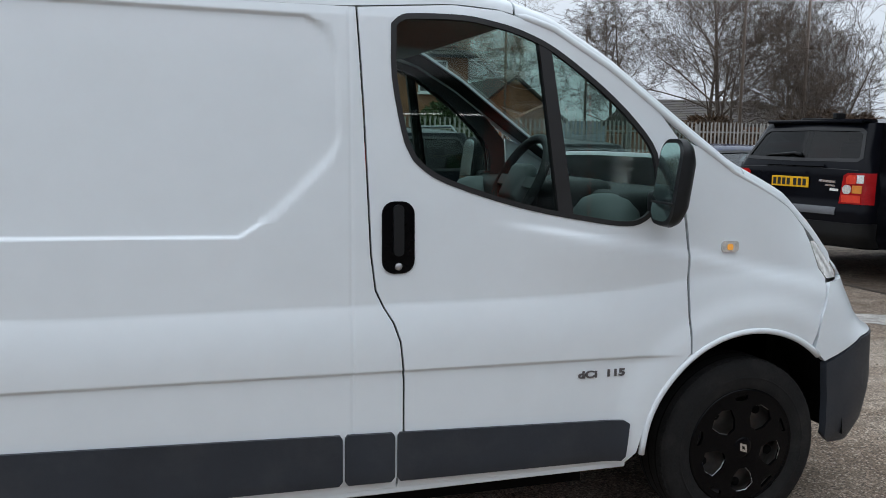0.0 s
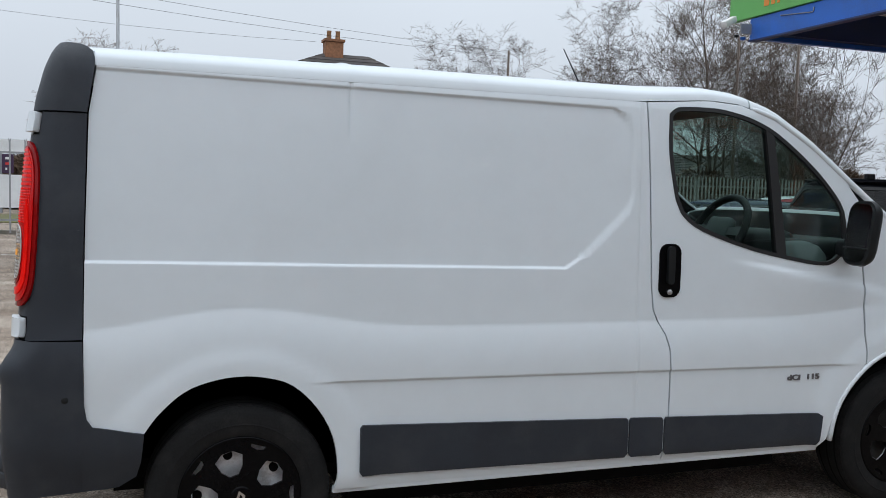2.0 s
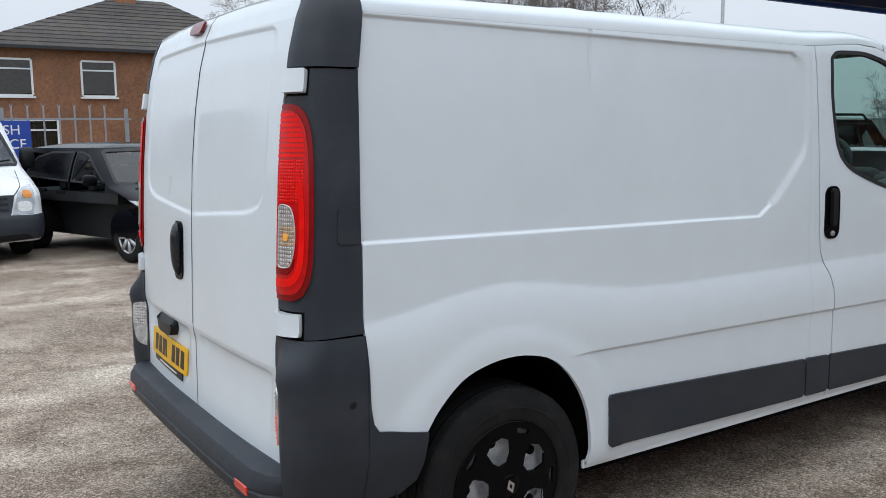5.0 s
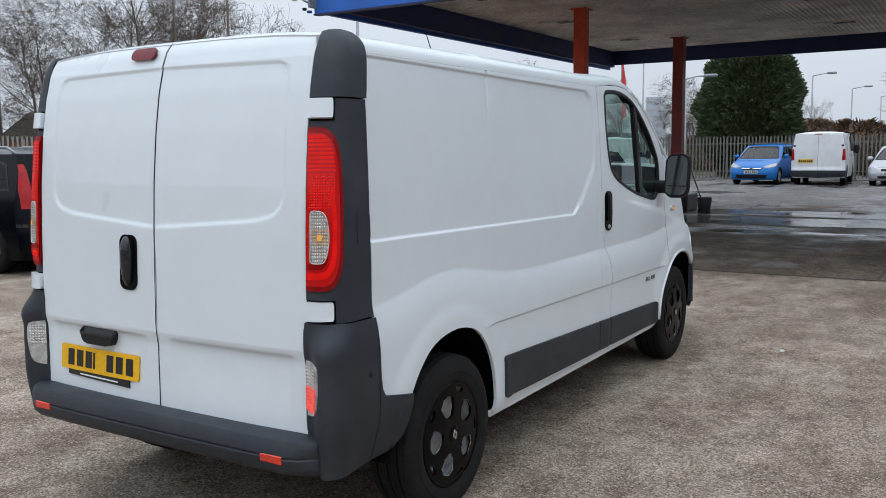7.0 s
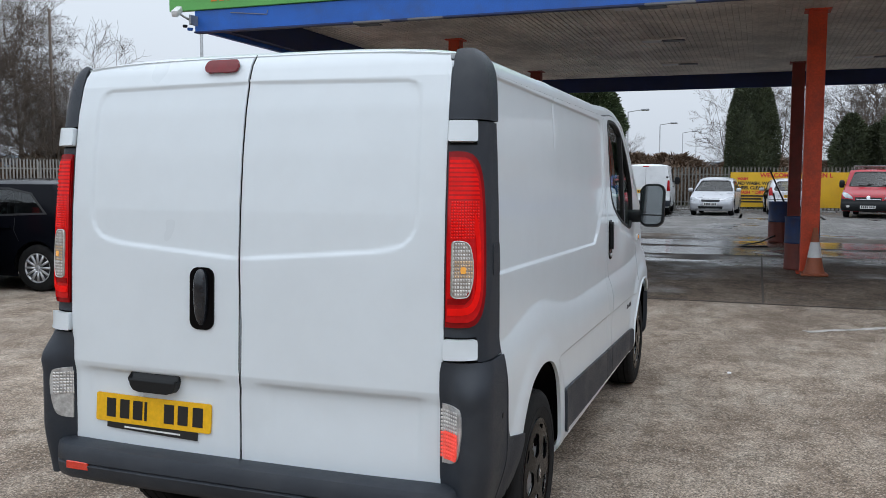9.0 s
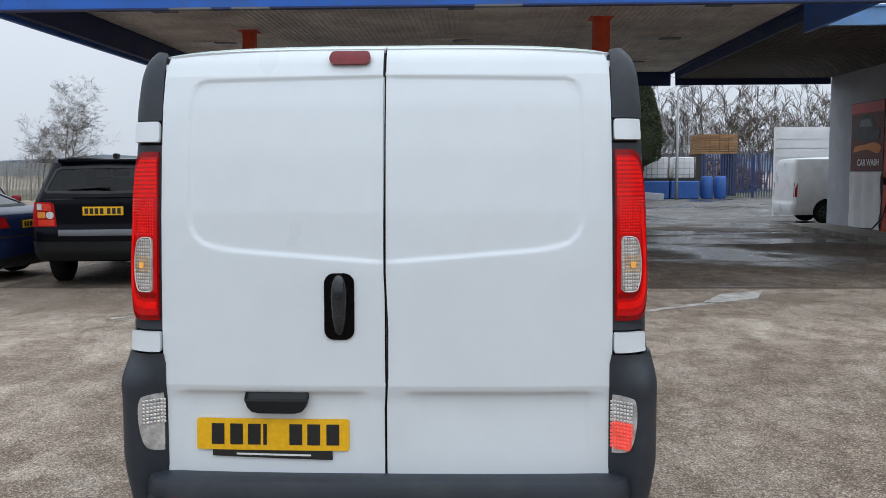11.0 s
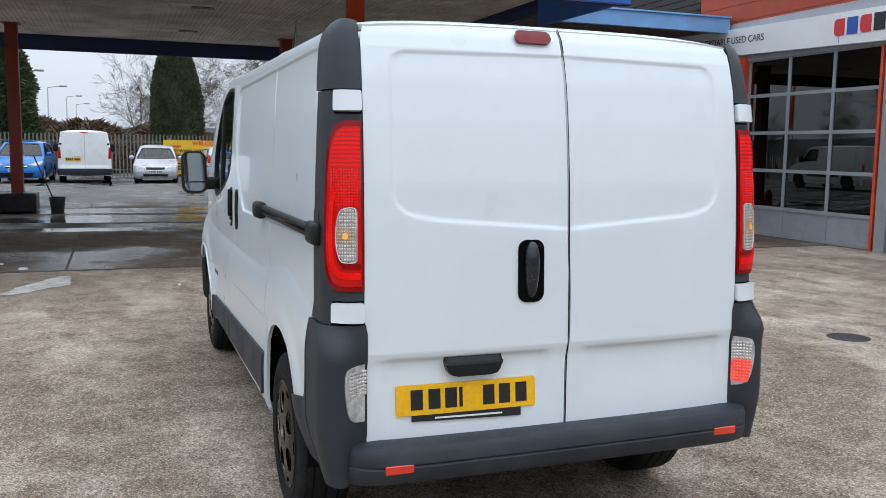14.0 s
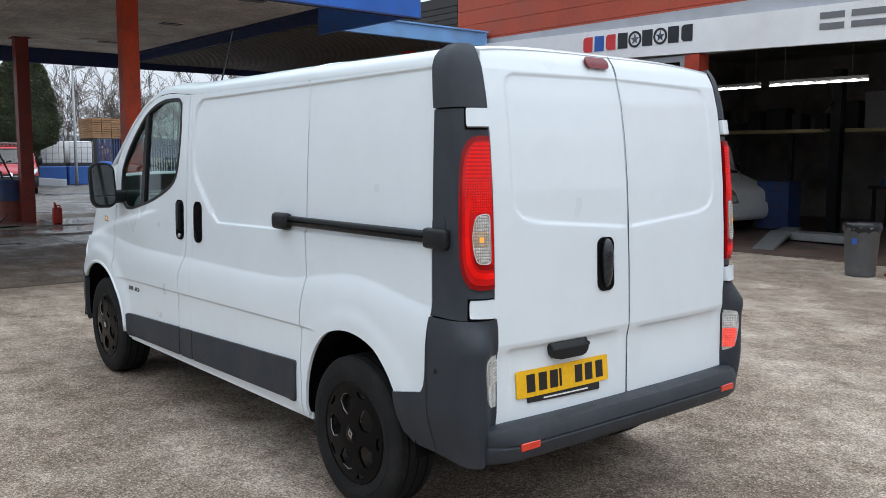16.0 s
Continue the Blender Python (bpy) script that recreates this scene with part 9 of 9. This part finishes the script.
bmesh.ops.transform(bm, matrix=pose(0, 0, 0.10, 5, 0, 10), verts=bm.verts)
part("panel", bm, GREY_FRAME, RMP, "", False)

# ---- lamp posts, poles and wires ----
def lamp_post(x, y, h, arm, turn, label="grey steel street lamp with a bracket arm"):
    p = thing("street_lamp", label, "lamp post", "street lamps", (x, y, 0), turn)
    part("pole", tubed([(0, 0, 0), (0, 0, 1.2), (0, 0, h)], [0.085, 0.075, 0.045], 10), GALV, p)
    part("arm", tubed([(0, 0, h), (arm * 0.5, 0, h + 0.12), (arm, 0, h + 0.15)], 0.03, 6), GALV, p)
    part("lamp_head", sharp(boxed(arm - 0.1, arm + 0.5, -0.12, 0.12, h + 0.08, h + 0.22, 0.04)), GREY_FRAME, p)
    return p


lamp_post(-2.35, 33.5, 12.0, 0.4, 90, "tall grey steel lamp column by the road")
lamp_post(60, 10.9, 6.2, -1.4, 90)
lamp_post(75, 10.2, 6.1, -1.4, 90)
lamp_post(92, 9.6, 6.2, -1.4, 90)
lamp_post(110, 9.4, 6.2, -1.4, 90)
lamp_post(36.2, 12.6, 4.6, 0.9, -70, "dark street lamp beside the far fence")
lamp_post(40.5, -7.2, 5.6, -0.8, 20, "dark street lamp by the far yard")
lamp_post(52, 20.0, 7.5, 1.0, 120)
lamp_post(20.55, 19.5, 8.0, 0.8, 60, "grey steel lamp column inside the yard fence")
lamp_post(2.3, 40.0, 5.6, 0.3, 0, "small street lamp by the house")
WOODEN = M("pole_wood", (0.13, 0.10, 0.08), 0.85, var=0.2, scale=4)
for x, y, h in ((22.6, 31.0, 8.2), (14.7, 37.5, 7.9), (25.4, 30.6, 8.6), (20.5, 41.0, 7.2)):
    tp = thing("utility_pole", "slim dark utility pole beyond the fence", "pole", "utility poles", (x, y, 0))
    part("pole", tubed([(0, 0, 0), (0, 0, h)], [0.075, 0.055], 8), WOODEN, tp)
for (a, b, sag) in (((-40, 30, 12.5), (14.7, 37.5, 7.8), 1.0), ((-40, 29, 12.0), (14.7, 37.5, 7.6), 1.2), ((14.7, 37.5, 7.8), (26, 48, 8.2), 0.4), ((-30, 55, 13.0), (6.5, 42, 8.3), 0.8)):
    pts = [(mix(a[0], b[0], t), mix(a[1], b[1], t), mix(a[2], b[2], t) - sag * 4 * t * (1 - t)) for t in (k / 12 for k in range(13))]
    tagged(part("overhead_wire", tubed(pts, 0.008, 4), INK, None), "thin dark overhead wire", "wire", "overhead wires")
FL = thing("feather_flag", "tall red and grey feather flag on a pole", "flag", at=(28.7, 12.9, 0.005))
part("pole", tubed([(0, 0, 0), (0, 0, 4.6), (0.02, 0.12, 5.3)], 0.022, 6), GALV, FL)
bm = bmesh.new()
prism(bm, [(-0.02, 2.6), (-0.20, 2.75), (-0.16, 4.2), (0.0, 5.1), (0.10, 5.3), (0.0, 4.6)], 0.01, lambda a, b, c: (c, a, b))
part("cloth", bm, PRINT_RED, FL, "", False)

# ---- houses ----
BRICK = M("brown_brick", (0.27, 0.125, 0.065), 0.85, var=0.18, scale=1.5, fine=9, fvar=0.22, bump=0.3, bscale=12, dirt=(0.20, 0.10, 0.06), dirt_amt=0.6, dirt_scale=0.8, random_var=0.16)
ROOF_TILE = M("dark_roof_tile", (0.062, 0.054, 0.050), 0.85, var=0.25, scale=2, fine=10, fvar=0.25, bump=0.3, bscale=14, dirt=(0.11, 0.10, 0.06), dirt_amt=0.5, random_var=0.2)
UPVC = M("white_upvc", (0.76, 0.76, 0.75), 0.4, var=0.05)


def house(x0, x1, y0, y1, eave, ridge, chimneys, label, windows, hip=True, left=0.0):
    h = thing("house", label, "house", "houses beyond the fence", ((x0 + x1) / 2, (y0 + y1) / 2, 0))
    a, b = (x1 - x0) / 2, (y1 - y0) / 2
    part("wall", boxed(-a, a, -b, b, 0, eave), BRICK, h, "brown brick walls", False)
    o = 0.35
    bm = bmesh.new()
    k = b * 1.2 if hip else 0
    lo = [bm.verts.new(p) for p in ((-a - o, -b - o, eave - 0.05), (a + o, -b - o, eave - 0.05), (a + o, b + o, eave - 0.05), (-a - o, b + o, eave - 0.05))]
    hi = [bm.verts.new((-a - o + k + left, 0, ridge)), bm.verts.new((a + o - k, 0, ridge))]
    for f in ((lo[0], lo[1], hi[1], hi[0]), (lo[2], lo[3], hi[0], hi[1]), (lo[1], lo[2], hi[1]), (lo[3], lo[0], hi[0]), (lo[3], lo[2], lo[1], lo[0])):
        bm.faces.new(f)
    rf = part("roof", bm, ROOF_TILE, h, "dark tiled roof", False)
    n = 14
    for j in range(n):
        t0, t1 = j / n, (j + 1) / n
        zz0, zz1 = mix(eave - 0.05, ridge, t0), mix(eave - 0.05, ridge, t1)
        bm = bmesh.new()
        xa, xb = -a - o + (k + left) * t0, a + o - k * t0
        yy0, yy1 = mix(-b - o, 0, t0), mix(-b - o, 0, t1)
        vs = [bm.verts.new(p) for p in ((xa, yy0 - 0.03, zz0 + 0.05), (xb, yy0 - 0.03, zz0 + 0.05), (xb - k / n, yy1, zz1 + 0.035), (xa + (k + left) / n, yy1, zz1 + 0.035), (xa, yy0 - 0.03, zz0), (xb, yy0 - 0.03, zz0))]
        bm.faces.new(vs[:4])
        bm.faces.new((vs[4], vs[5], vs[1], vs[0]))
        part("tile_course", bm, ROOF_TILE, rf, "", False)
    part("gutter", boxed(-a - o, a + o, -b - o - 0.08, -b - o + 0.02, eave - 0.14, eave - 0.04), INK, h, "dark gutter", False)
    for cx, cz in chimneys:
        ch = part("chimney", sharp(boxed(cx - 0.45, cx + 0.45, -0.35, 0.35, ridge - 0.5, cz, 0.02)), BRICK, h, "brick chimney", False)
        part("chimney_cap", boxed(cx - 0.52, cx + 0.52, -0.42, 0.42, cz, cz + 0.12), BRICK, ch, "", False)
        for s in (-0.22, 0.22):
            part("chimney_pot", lathe(bmesh.new(), [(0.13, cz + 0.12), (0.11, cz + 0.5), (0.14, cz + 0.55), (0.08, cz + 0.55)], 12, "z", (cx + s, 0, 0)), YARD_WOOD, ch, "clay pot")
    for wx, wz, ww, wh in windows:
        win = part("window", boxed(wx - ww / 2, wx + ww / 2, -b - 0.03, -b + 0.02, wz, wz + wh), CAR_WINDOW, h, "", False)
        for q in ((-ww / 2 - 0.05, -ww / 2 + 0.03, 0, wh), (ww / 2 - 0.03, ww / 2 + 0.05, 0, wh), (-ww / 2, ww / 2, -0.05, 0.03), (-ww / 2, ww / 2, wh - 0.03, wh + 0.05), (-ww / 2, ww / 2, wh * 0.72, wh * 0.72 + 0.06)):
            part("frame", boxed(wx + q[0], wx + q[1], -b - 0.06, -b + 0.0, wz + q[2], wz + q[3]), UPVC, win, "", False)
        part("sill", boxed(wx - ww / 2 - 0.1, wx + ww / 2 + 0.1, -b - 0.14, -b, wz - 0.12, wz - 0.05), UPVC, win, "", False)
        part("curtain", boxed(wx - ww / 2, wx + ww / 2, -b + 0.03, -b + 0.05, wz, wz + wh), GREY_FRAME, win, "", False)
    return h


house(0.9, 13.4, 39.0, 46.5, 5.25, 7.85, ((0.3, 8.45),), "brown brick house pair with dark tiled hipped roof", [(4.55, 3.55, 1.3, 1.4), (1.6, 3.3, 1.3, 1.4), (-1.8, 3.3, 1.3, 1.4), (-5.0, 3.3, 1.3, 1.4), (2.0, 0.8, 2.2, 1.5), (-4.6, 0.8, 2.2, 1.5)], left=1.9)
house(-30, -16, 52.0, 60, 5.2, 8.2, ((0, 9.0),), "brown brick house in the distance", [(-4, 3.2, 1.3, 1.4), (0, 3.2, 1.3, 1.4), (4, 3.2, 1.3, 1.4)])
house(30.5, 41, 50.0, 57.5, 2.5, 4.2, (), "low brown brick bungalow behind bare trees", [(-3.2, 0.9, 1.6, 1.2), (0.4, 0.9, 1.6, 1.2), (3.6, 0.9, 1.4, 1.2)], hip=False)
house(78, 90, 9, 19, 2.4, 3.9, (), "low brick house beyond the far fence", [], hip=False)
house(58, 66, -1, 5, 2.2, 3.4, (), "low brick outbuilding beyond the far fence", [], hip=False)
GB = thing("house", "low brown brick house with a gable to the yard", "house", "houses beyond the fence", (16.2, 43.5, 0))
bm = bmesh.new()
prism(bm, [(-2.4, 0), (2.4, 0), (2.4, 2.5), (0, 4.35), (-2.4, 2.5)], 7.0, lambda a, b, c: (a, -3.5 + c, b))
part("wall", bm, BRICK, GB, "brown brick walls", False)
for s in (-1, 1):
    bm = bmesh.new()
    prism(bm, [(0, 4.38), (s * 2.75, 2.26), (s * 2.75, 2.38), (0, 4.52)], 7.5, lambda a, b, c: (a, -3.75 + c, b))
    part("roof", bm, ROOF_TILE, GB, "dark tiled roof slope", False)
part("window", boxed(-0.6, 0.6, -3.53, -3.48, 0.9, 2.0), CAR_WINDOW, GB, "", False)
TOWER = thing("tower_block", "pale distant tower block", "tower block", at=(281, 94, 0))
part("wall", boxed(-2.6, 2.6, -2.6, 2.6, 0, 18), M("pale_blue_grey_wall", (0.42, 0.47, 0.54), 0.8, var=0.08, scale=0.3), TOWER, "", False)
for j in range(7):
    part("window_band", boxed(-2.7, -2.6, -2.3, 2.3, 1.0 + 2.4 * j, 2.2 + 2.4 * j), GREY_WALL, TOWER, "", False)

# ---- trees ----
BARK = M("grey_brown_bark", (0.115, 0.092, 0.075), 0.9, var=0.25, scale=4, fine=30, fvar=0.25)
TWIG = M("brown_twigs", (0.105, 0.082, 0.066), 0.9, var=0.25, scale=1.5)
BIRCH = M("pale_birch_twigs", (0.15, 0.112, 0.09), 0.9, var=0.25, scale=1.5)


def ribs(vs, fs, pts, radii, seg):
    """Adds a thin bar along points to lists of vertices and faces."""
    base = len(vs)
    side = None
    for i, p in enumerate(pts):
        d = (pts[min(i + 1, len(pts) - 1)] - pts[max(i - 1, 0)]).normalized()
        side = d.orthogonal().normalized() if side is None else (side - d * side.dot(d)).normalized()
        up = d.cross(side)
        for k in range(seg):
            a = 2 * math.pi * k / seg
            vs.append(tuple(p + radii[i] * (math.cos(a) * side + math.sin(a) * up)))
    for i in range(len(pts) - 1):
        for k in range(seg):
            k2 = (k + 1) % seg
            fs.append((base + i * seg + k, base + i * seg + k2, base + (i + 1) * seg + k2, base + (i + 1) * seg + k))


def limb(vs, fs, p, d, length, r, depth, rnd, droop, twist, least):
    """A limb that bends, tapers and forks into twigs."""
    n = 3 if depth > 1 else 2 if depth else 1
    pts, radii = [p], [r]
    for k in range(n):
        d = (d + Vector((rnd.uniform(-1, 1), rnd.uniform(-1, 1), rnd.uniform(-0.7, 0.8) - droop)) * 0.20).normalized()
        p = p + d * length / n
        pts.append(p)
        radii.append(max(least, r * (1 - 0.45 * (k + 1) / n)))
    ribs(vs, fs, pts, radii, 5 if depth > 2 else 3)
    if depth == 0:
        return
    for k in range(rnd.randint(4, 5) if depth > 1 else rnd.randint(3, 4)):
        t = rnd.uniform(0.25, 1.0)
        i = min(n - 1, int(t * n))
        q = pts[i].lerp(pts[i + 1], t * n - i)
        side = Vector((rnd.uniform(-1, 1), rnd.uniform(-1, 1), rnd.uniform(-0.45, 0.7) - droop)).normalized()
        nd = (d * (1 - twist) + side * twist).normalized()
        limb(vs, fs, q, nd, length * rnd.uniform(0.48, 0.72), max(least, radii[i + 1] * rnd.uniform(0.42, 0.6)), depth - 1, rnd, droop, twist, least)


def bare_tree(seed, h, at, label, material, droop=0.0, stems=1, depth=4, r=0.16, twist=0.5, spread=0.25, limbs=10, reach=0.30, least=0.0055):
    rnd = random.Random(seed)
    t = thing("tree", label, "tree", "bare trees", at)
    trunk = bmesh.new()
    vs, fs = [], []
    for s in range(stems):
        lean = Vector((rnd.uniform(-1, 1) * spread, rnd.uniform(-1, 1) * spread, 1)).normalized()
        p = Vector((rnd.uniform(-0.4, 0.4) * (stems > 1), rnd.uniform(-0.4, 0.4) * (stems > 1), 0))
        pts, radii = [p], [r * 1.25]
        for k in range(5):
            p = p + (lean + Vector((rnd.uniform(-1, 1), rnd.uniform(-1, 1), 0)) * 0.10) * h * 0.74 / 5
            pts.append(p)
            radii.append(r * (1 - 0.16 * (k + 1)))
        tube(trunk, pts, radii, 8, caps=False)
        for k in range(limbs):
            q = mix(0.22, 1.0, (k + rnd.random()) / limbs)
            i = min(4, int(q * 5))
            a = pts[i].lerp(pts[i + 1], q * 5 - i)
            ang = 2.4 * k + rnd.uniform(-0.5, 0.5)
            d = Vector((math.cos(ang), math.sin(ang), rnd.uniform(0.4, 1.3) - 0.4 * droop)).normalized()
            limb(vs, fs, a, d, h * reach * rnd.uniform(0.75, 1.2) * (1.2 - 0.55 * q), radii[i] * 0.45, depth, rnd, droop, twist, least)
        limb(vs, fs, pts[-1], lean, h * 0.26, radii[-1] * 0.8, depth, rnd, droop, twist, least)
    part("trunk", trunk, BARK, t)
    me = bpy.data.meshes.new("crown")
    me.from_pydata(vs, [], fs)
    me.materials.append(material)
    crown = new("crown", me)
    crown.parent = t
    crown["label"] = "leafless branches and twigs"
    return t


T1 = bare_tree(11, 12.5, (24.5, 35.0, 0), "tall leafless tree behind the palisade fence", TWIG, r=0.14, limbs=13)
T2 = bare_tree(12, 10.5, (29.5, 36.5, 0), "spreading leafless tree behind the palisade fence", TWIG, stems=2, r=0.11, twist=0.6, limbs=9)
T3 = bare_tree(13, 7.4, (27.5, 31.8, 0), "bushy leafless tree with many stems", TWIG, stems=5, depth=3, r=0.07, spread=0.45, limbs=8)
T4 = bare_tree(14, 7.2, (-2.9, 44.0, 0), "pale drooping birch without leaves", BIRCH, droop=0.16, stems=3, r=0.10, twist=0.5, limbs=9, reach=0.36, spread=0.20)
T5 = bare_tree(15, 6.4, (55.0, -6.0, 0), "slender leafless sapling in a far row", TWIG, depth=2, stems=3, r=0.06, spread=0.16, twist=0.4, limbs=8, least=0.012)
rnd = random.Random(21)
for src, x, y, s in ((T2, 20.3, 36.8, 0.9), (T1, 26.5, 39.0, 0.9), (T2, 23.2, 33.2, 0.78), (T2, 42.6, 39.7, 0.62), (T3, 29.0, 33.5, 0.8), (T2, 44.3, 37.4, 0.6), (T3, 25.2, 30.2, 0.7), (T2, 17.6, 52.0, 0.92), (T2, 21.5, 53.0, 0.95),
                     (T3, 50.5, 31, 0.6), (T2, 49.0, 36, 0.55), (T3, 27.0, 33.2, 0.8), (T2, 56, 0.5, 0.75), (T3, 56, 3.2, 0.95), (T2, 50, -3.2, 0.8), (T2, 68, 22, 0.6), (T3, 62, 18, 0.7), (T2, 75, 30, 0.65), (T3, 50, 16, 0.7), (T3, 70, 12, 0.6),
                     (T4, 12.5, 62.0, 0.8), (T2, 60, 34, 0.7)):
    q = copy_thing(src, pose(x, y, 0, 0, 0, rnd.uniform(0, 360)))
    q.scale = (s, s, s)
for k in range(22):
    q = copy_thing(T5, pose(58 + rnd.uniform(-4, 6), -4 - 1.5 * k + rnd.uniform(-0.5, 0.5), 0, 0, 0, rnd.uniform(0, 360)))
    s = rnd.uniform(0.9, 1.35)
    q.scale = (s, s, s)


def leaf_mat(name, c):
    return M(name, c, 0.75, var=0.35, scale=1.2, fine=6, fvar=0.35)


LEYLANDI = leaf_mat("dark_conifer_leaf", (0.058, 0.082, 0.030))
YEW = leaf_mat("deep_green_conifer_leaf", (0.058, 0.070, 0.034))
SCRUB = leaf_mat("brown_scrub", (0.125, 0.080, 0.050))


def conifer(name, label, at, h, rad, material, shape, n, seed, size=0.26, feather=0.35, category="tree"):
    """A dense evergreen: many small leaf sprays on an uneven outline over bare stems."""
    rnd = random.Random(seed)
    t = thing(name, label, category, "evergreen trees", at)
    trunk = bmesh.new()
    for k in range(5):
        a = 2 * math.pi * k / 5
        tube(trunk, [(0.22 * rad * math.cos(a) * 0.6, 0.22 * rad * math.sin(a) * 0.6, 0), (0.3 * rad * math.cos(a), 0.3 * rad * math.sin(a), h * 0.25), (0.2 * rad * math.cos(a), 0.2 * rad * math.sin(a), h * 0.7)], [0.09, 0.07, 0.03], 6)
    part("trunk", trunk, BARK, t)
    vs, fs = [], []
    lumps = [(rnd.uniform(0, 2 * math.pi), rnd.uniform(0.1, 1.0), rnd.uniform(0.6, 1.0)) for _ in range(26)]
    for k in range(n):
        q = rnd.random() ** 0.85
        a = rnd.uniform(0, 2 * math.pi)
        rr = rad * float(np.interp(q, [s[0] for s in shape], [s[1] for s in shape]))
        for la, lq, lw in lumps:
            da = math.atan2(math.sin(a - la), math.cos(a - la))
            rr *= 1 + 0.16 * lw * math.exp(-(da / 0.35) ** 2 - ((q - lq) / 0.08) ** 2)
        rr *= 1 - rnd.random() ** 2 * 0.35
        c = Vector((rr * math.cos(a), rr * math.sin(a), h * q))
        out = Vector((math.cos(a), math.sin(a), rnd.uniform(-0.2, 1.1)))
        out = (out + Vector((rnd.uniform(-1, 1), rnd.uniform(-1, 1), rnd.uniform(-1, 1))) * 0.5).normalized()
        sd = out.cross(Vector((rnd.uniform(-1, 1), rnd.uniform(-1, 1), rnd.uniform(-1, 1)))).normalized()
        s = size * rnd.uniform(0.6, 1.3)
        tip = c + out * s * (1 + feather * rnd.random())
        i = len(vs)
        vs += [c - sd * s * 0.34, c + sd * s * 0.34, tip + sd * s * 0.08, tip - sd * s * 0.08]
        fs.append((i, i + 1, i + 2, i + 3))
    me = bpy.data.meshes.new("crown")
    me.from_pydata([tuple(v) for v in vs], [], fs)
    me.materials.append(material)
    ob = new("crown", me)
    ob.parent = t
    core = bmesh.new()
    lathe(core, [(max(0.02, rad * 0.82 * s[1]), h * s[0]) for s in shape], 14, "z")
    for v in core.verts:
        v.co += Vector((rnd.uniform(-1, 1), rnd.uniform(-1, 1), rnd.uniform(-1, 1))) * 0.08 * rad
    part("inner_foliage", core, material, t)
    return t


CED = [(0.09, 0.62), (0.16, 0.9), (0.30, 1.0), (0.62, 0.98), (0.82, 0.84), (0.93, 0.58), (1.0, 0.14)]
OVAL = [(0.10, 0.55), (0.18, 0.92), (0.4, 1.0), (0.65, 0.92), (0.85, 0.66), (0.96, 0.3), (1.0, 0.05)]
conifer("conifer", "large dark green conifer behind the blue car", (42.5, 11.1, 0), 6.9, 2.35, LEYLANDI, CED, 42000, 1, 0.15, 0.6)
conifer("conifer", "dark clipped conifer with an oval outline", (40.3, 2.2, 0), 6.6, 1.22, YEW, OVAL, 30000, 2, 0.085, 0.3)
conifer("conifer", "dark clipped conifer on bare stems by the yard", (40.3, -4.9, 0), 6.4, 1.42, YEW, [(0.27, 0.30), (0.33, 0.82), (0.45, 1.0), (0.65, 0.92), (0.85, 0.66), (0.96, 0.3), (1.0, 0.05)], 30000, 3, 0.09, 0.3)
conifer("conifer", "small dark conifer between larger ones", (43.0, -2.4, 0), 4.6, 0.9, YEW, OVAL, 6000, 4, 0.14)
conifer("conifer", "small dark conifer between larger ones", (43.6, -3.7, 0), 4.2, 0.85, YEW, OVAL, 6000, 5, 0.14)
conifer("shrub", "green evergreen shrub by the house", (11.6, 36.6, 0), 3.0, 1.3, LEYLANDI, OVAL, 2200, 6, 0.22, category="shrub")
conifer("shrub", "yellow-green shrub by the house", (8.8, 36.8, 0), 2.3, 1.2, leaf_mat("yellow_green_leaf", (0.13, 0.115, 0.03)), OVAL, 1800, 7, 0.2, category="shrub")
for k, (x, y, h, rad) in enumerate(((46, 6.5, 2.7, 2.8), (48, 2.0, 2.8, 2.8), (47, -2.6, 2.5, 2.4), (50, 9.5, 2.9, 3.2), (26.5, 31.2, 2.7, 2.4), (29.5, 32.2, 2.6, 2.4), (38.5, 33.8, 1.6, 2.2), (22.6, 33.2, 2.4, 2.0), (55, -12, 2.2, 4.0), (-5.5, 41, 2.4, 2.0), (50.5, 15, 2.2, 2.6))):
    conifer("scrub_bush", "tangled brown winter scrub beyond the fence", (x, y, 0), h, rad, SCRUB, [(0.0, 0.9), (0.3, 1.0), (0.6, 0.85), (0.85, 0.55), (1.0, 0.2)], 5200, 30 + k, 0.15, 1.6, category="bush")

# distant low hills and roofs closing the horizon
# blue grey of distance haze is put into the hills' base colour
HAZE = M("haze_tinted_hill", (0.24, 0.28, 0.33), 0.95, var=0.12, scale=0.02, fine=0.2)
bm = bmesh.new()
rnd = random.Random(77)
N = 120
ring = []
for k in range(N):
    a = 2 * math.pi * k / N
    hgt = 9 + 6 * noise.noise((math.cos(a) * 3, math.sin(a) * 3, 0.3)) + 3 * noise.noise((math.cos(a) * 11, math.sin(a) * 11, 2.1))
    ring.append((bm.verts.new((430 * math.cos(a), 430 * math.sin(a), -1)), bm.verts.new((430 * math.cos(a), 430 * math.sin(a), max(4, hgt)))))
for k in range(N):
    a, b = ring[k], ring[(k + 1) % N]
    bm.faces.new((a[0], b[0], b[1], a[1]))
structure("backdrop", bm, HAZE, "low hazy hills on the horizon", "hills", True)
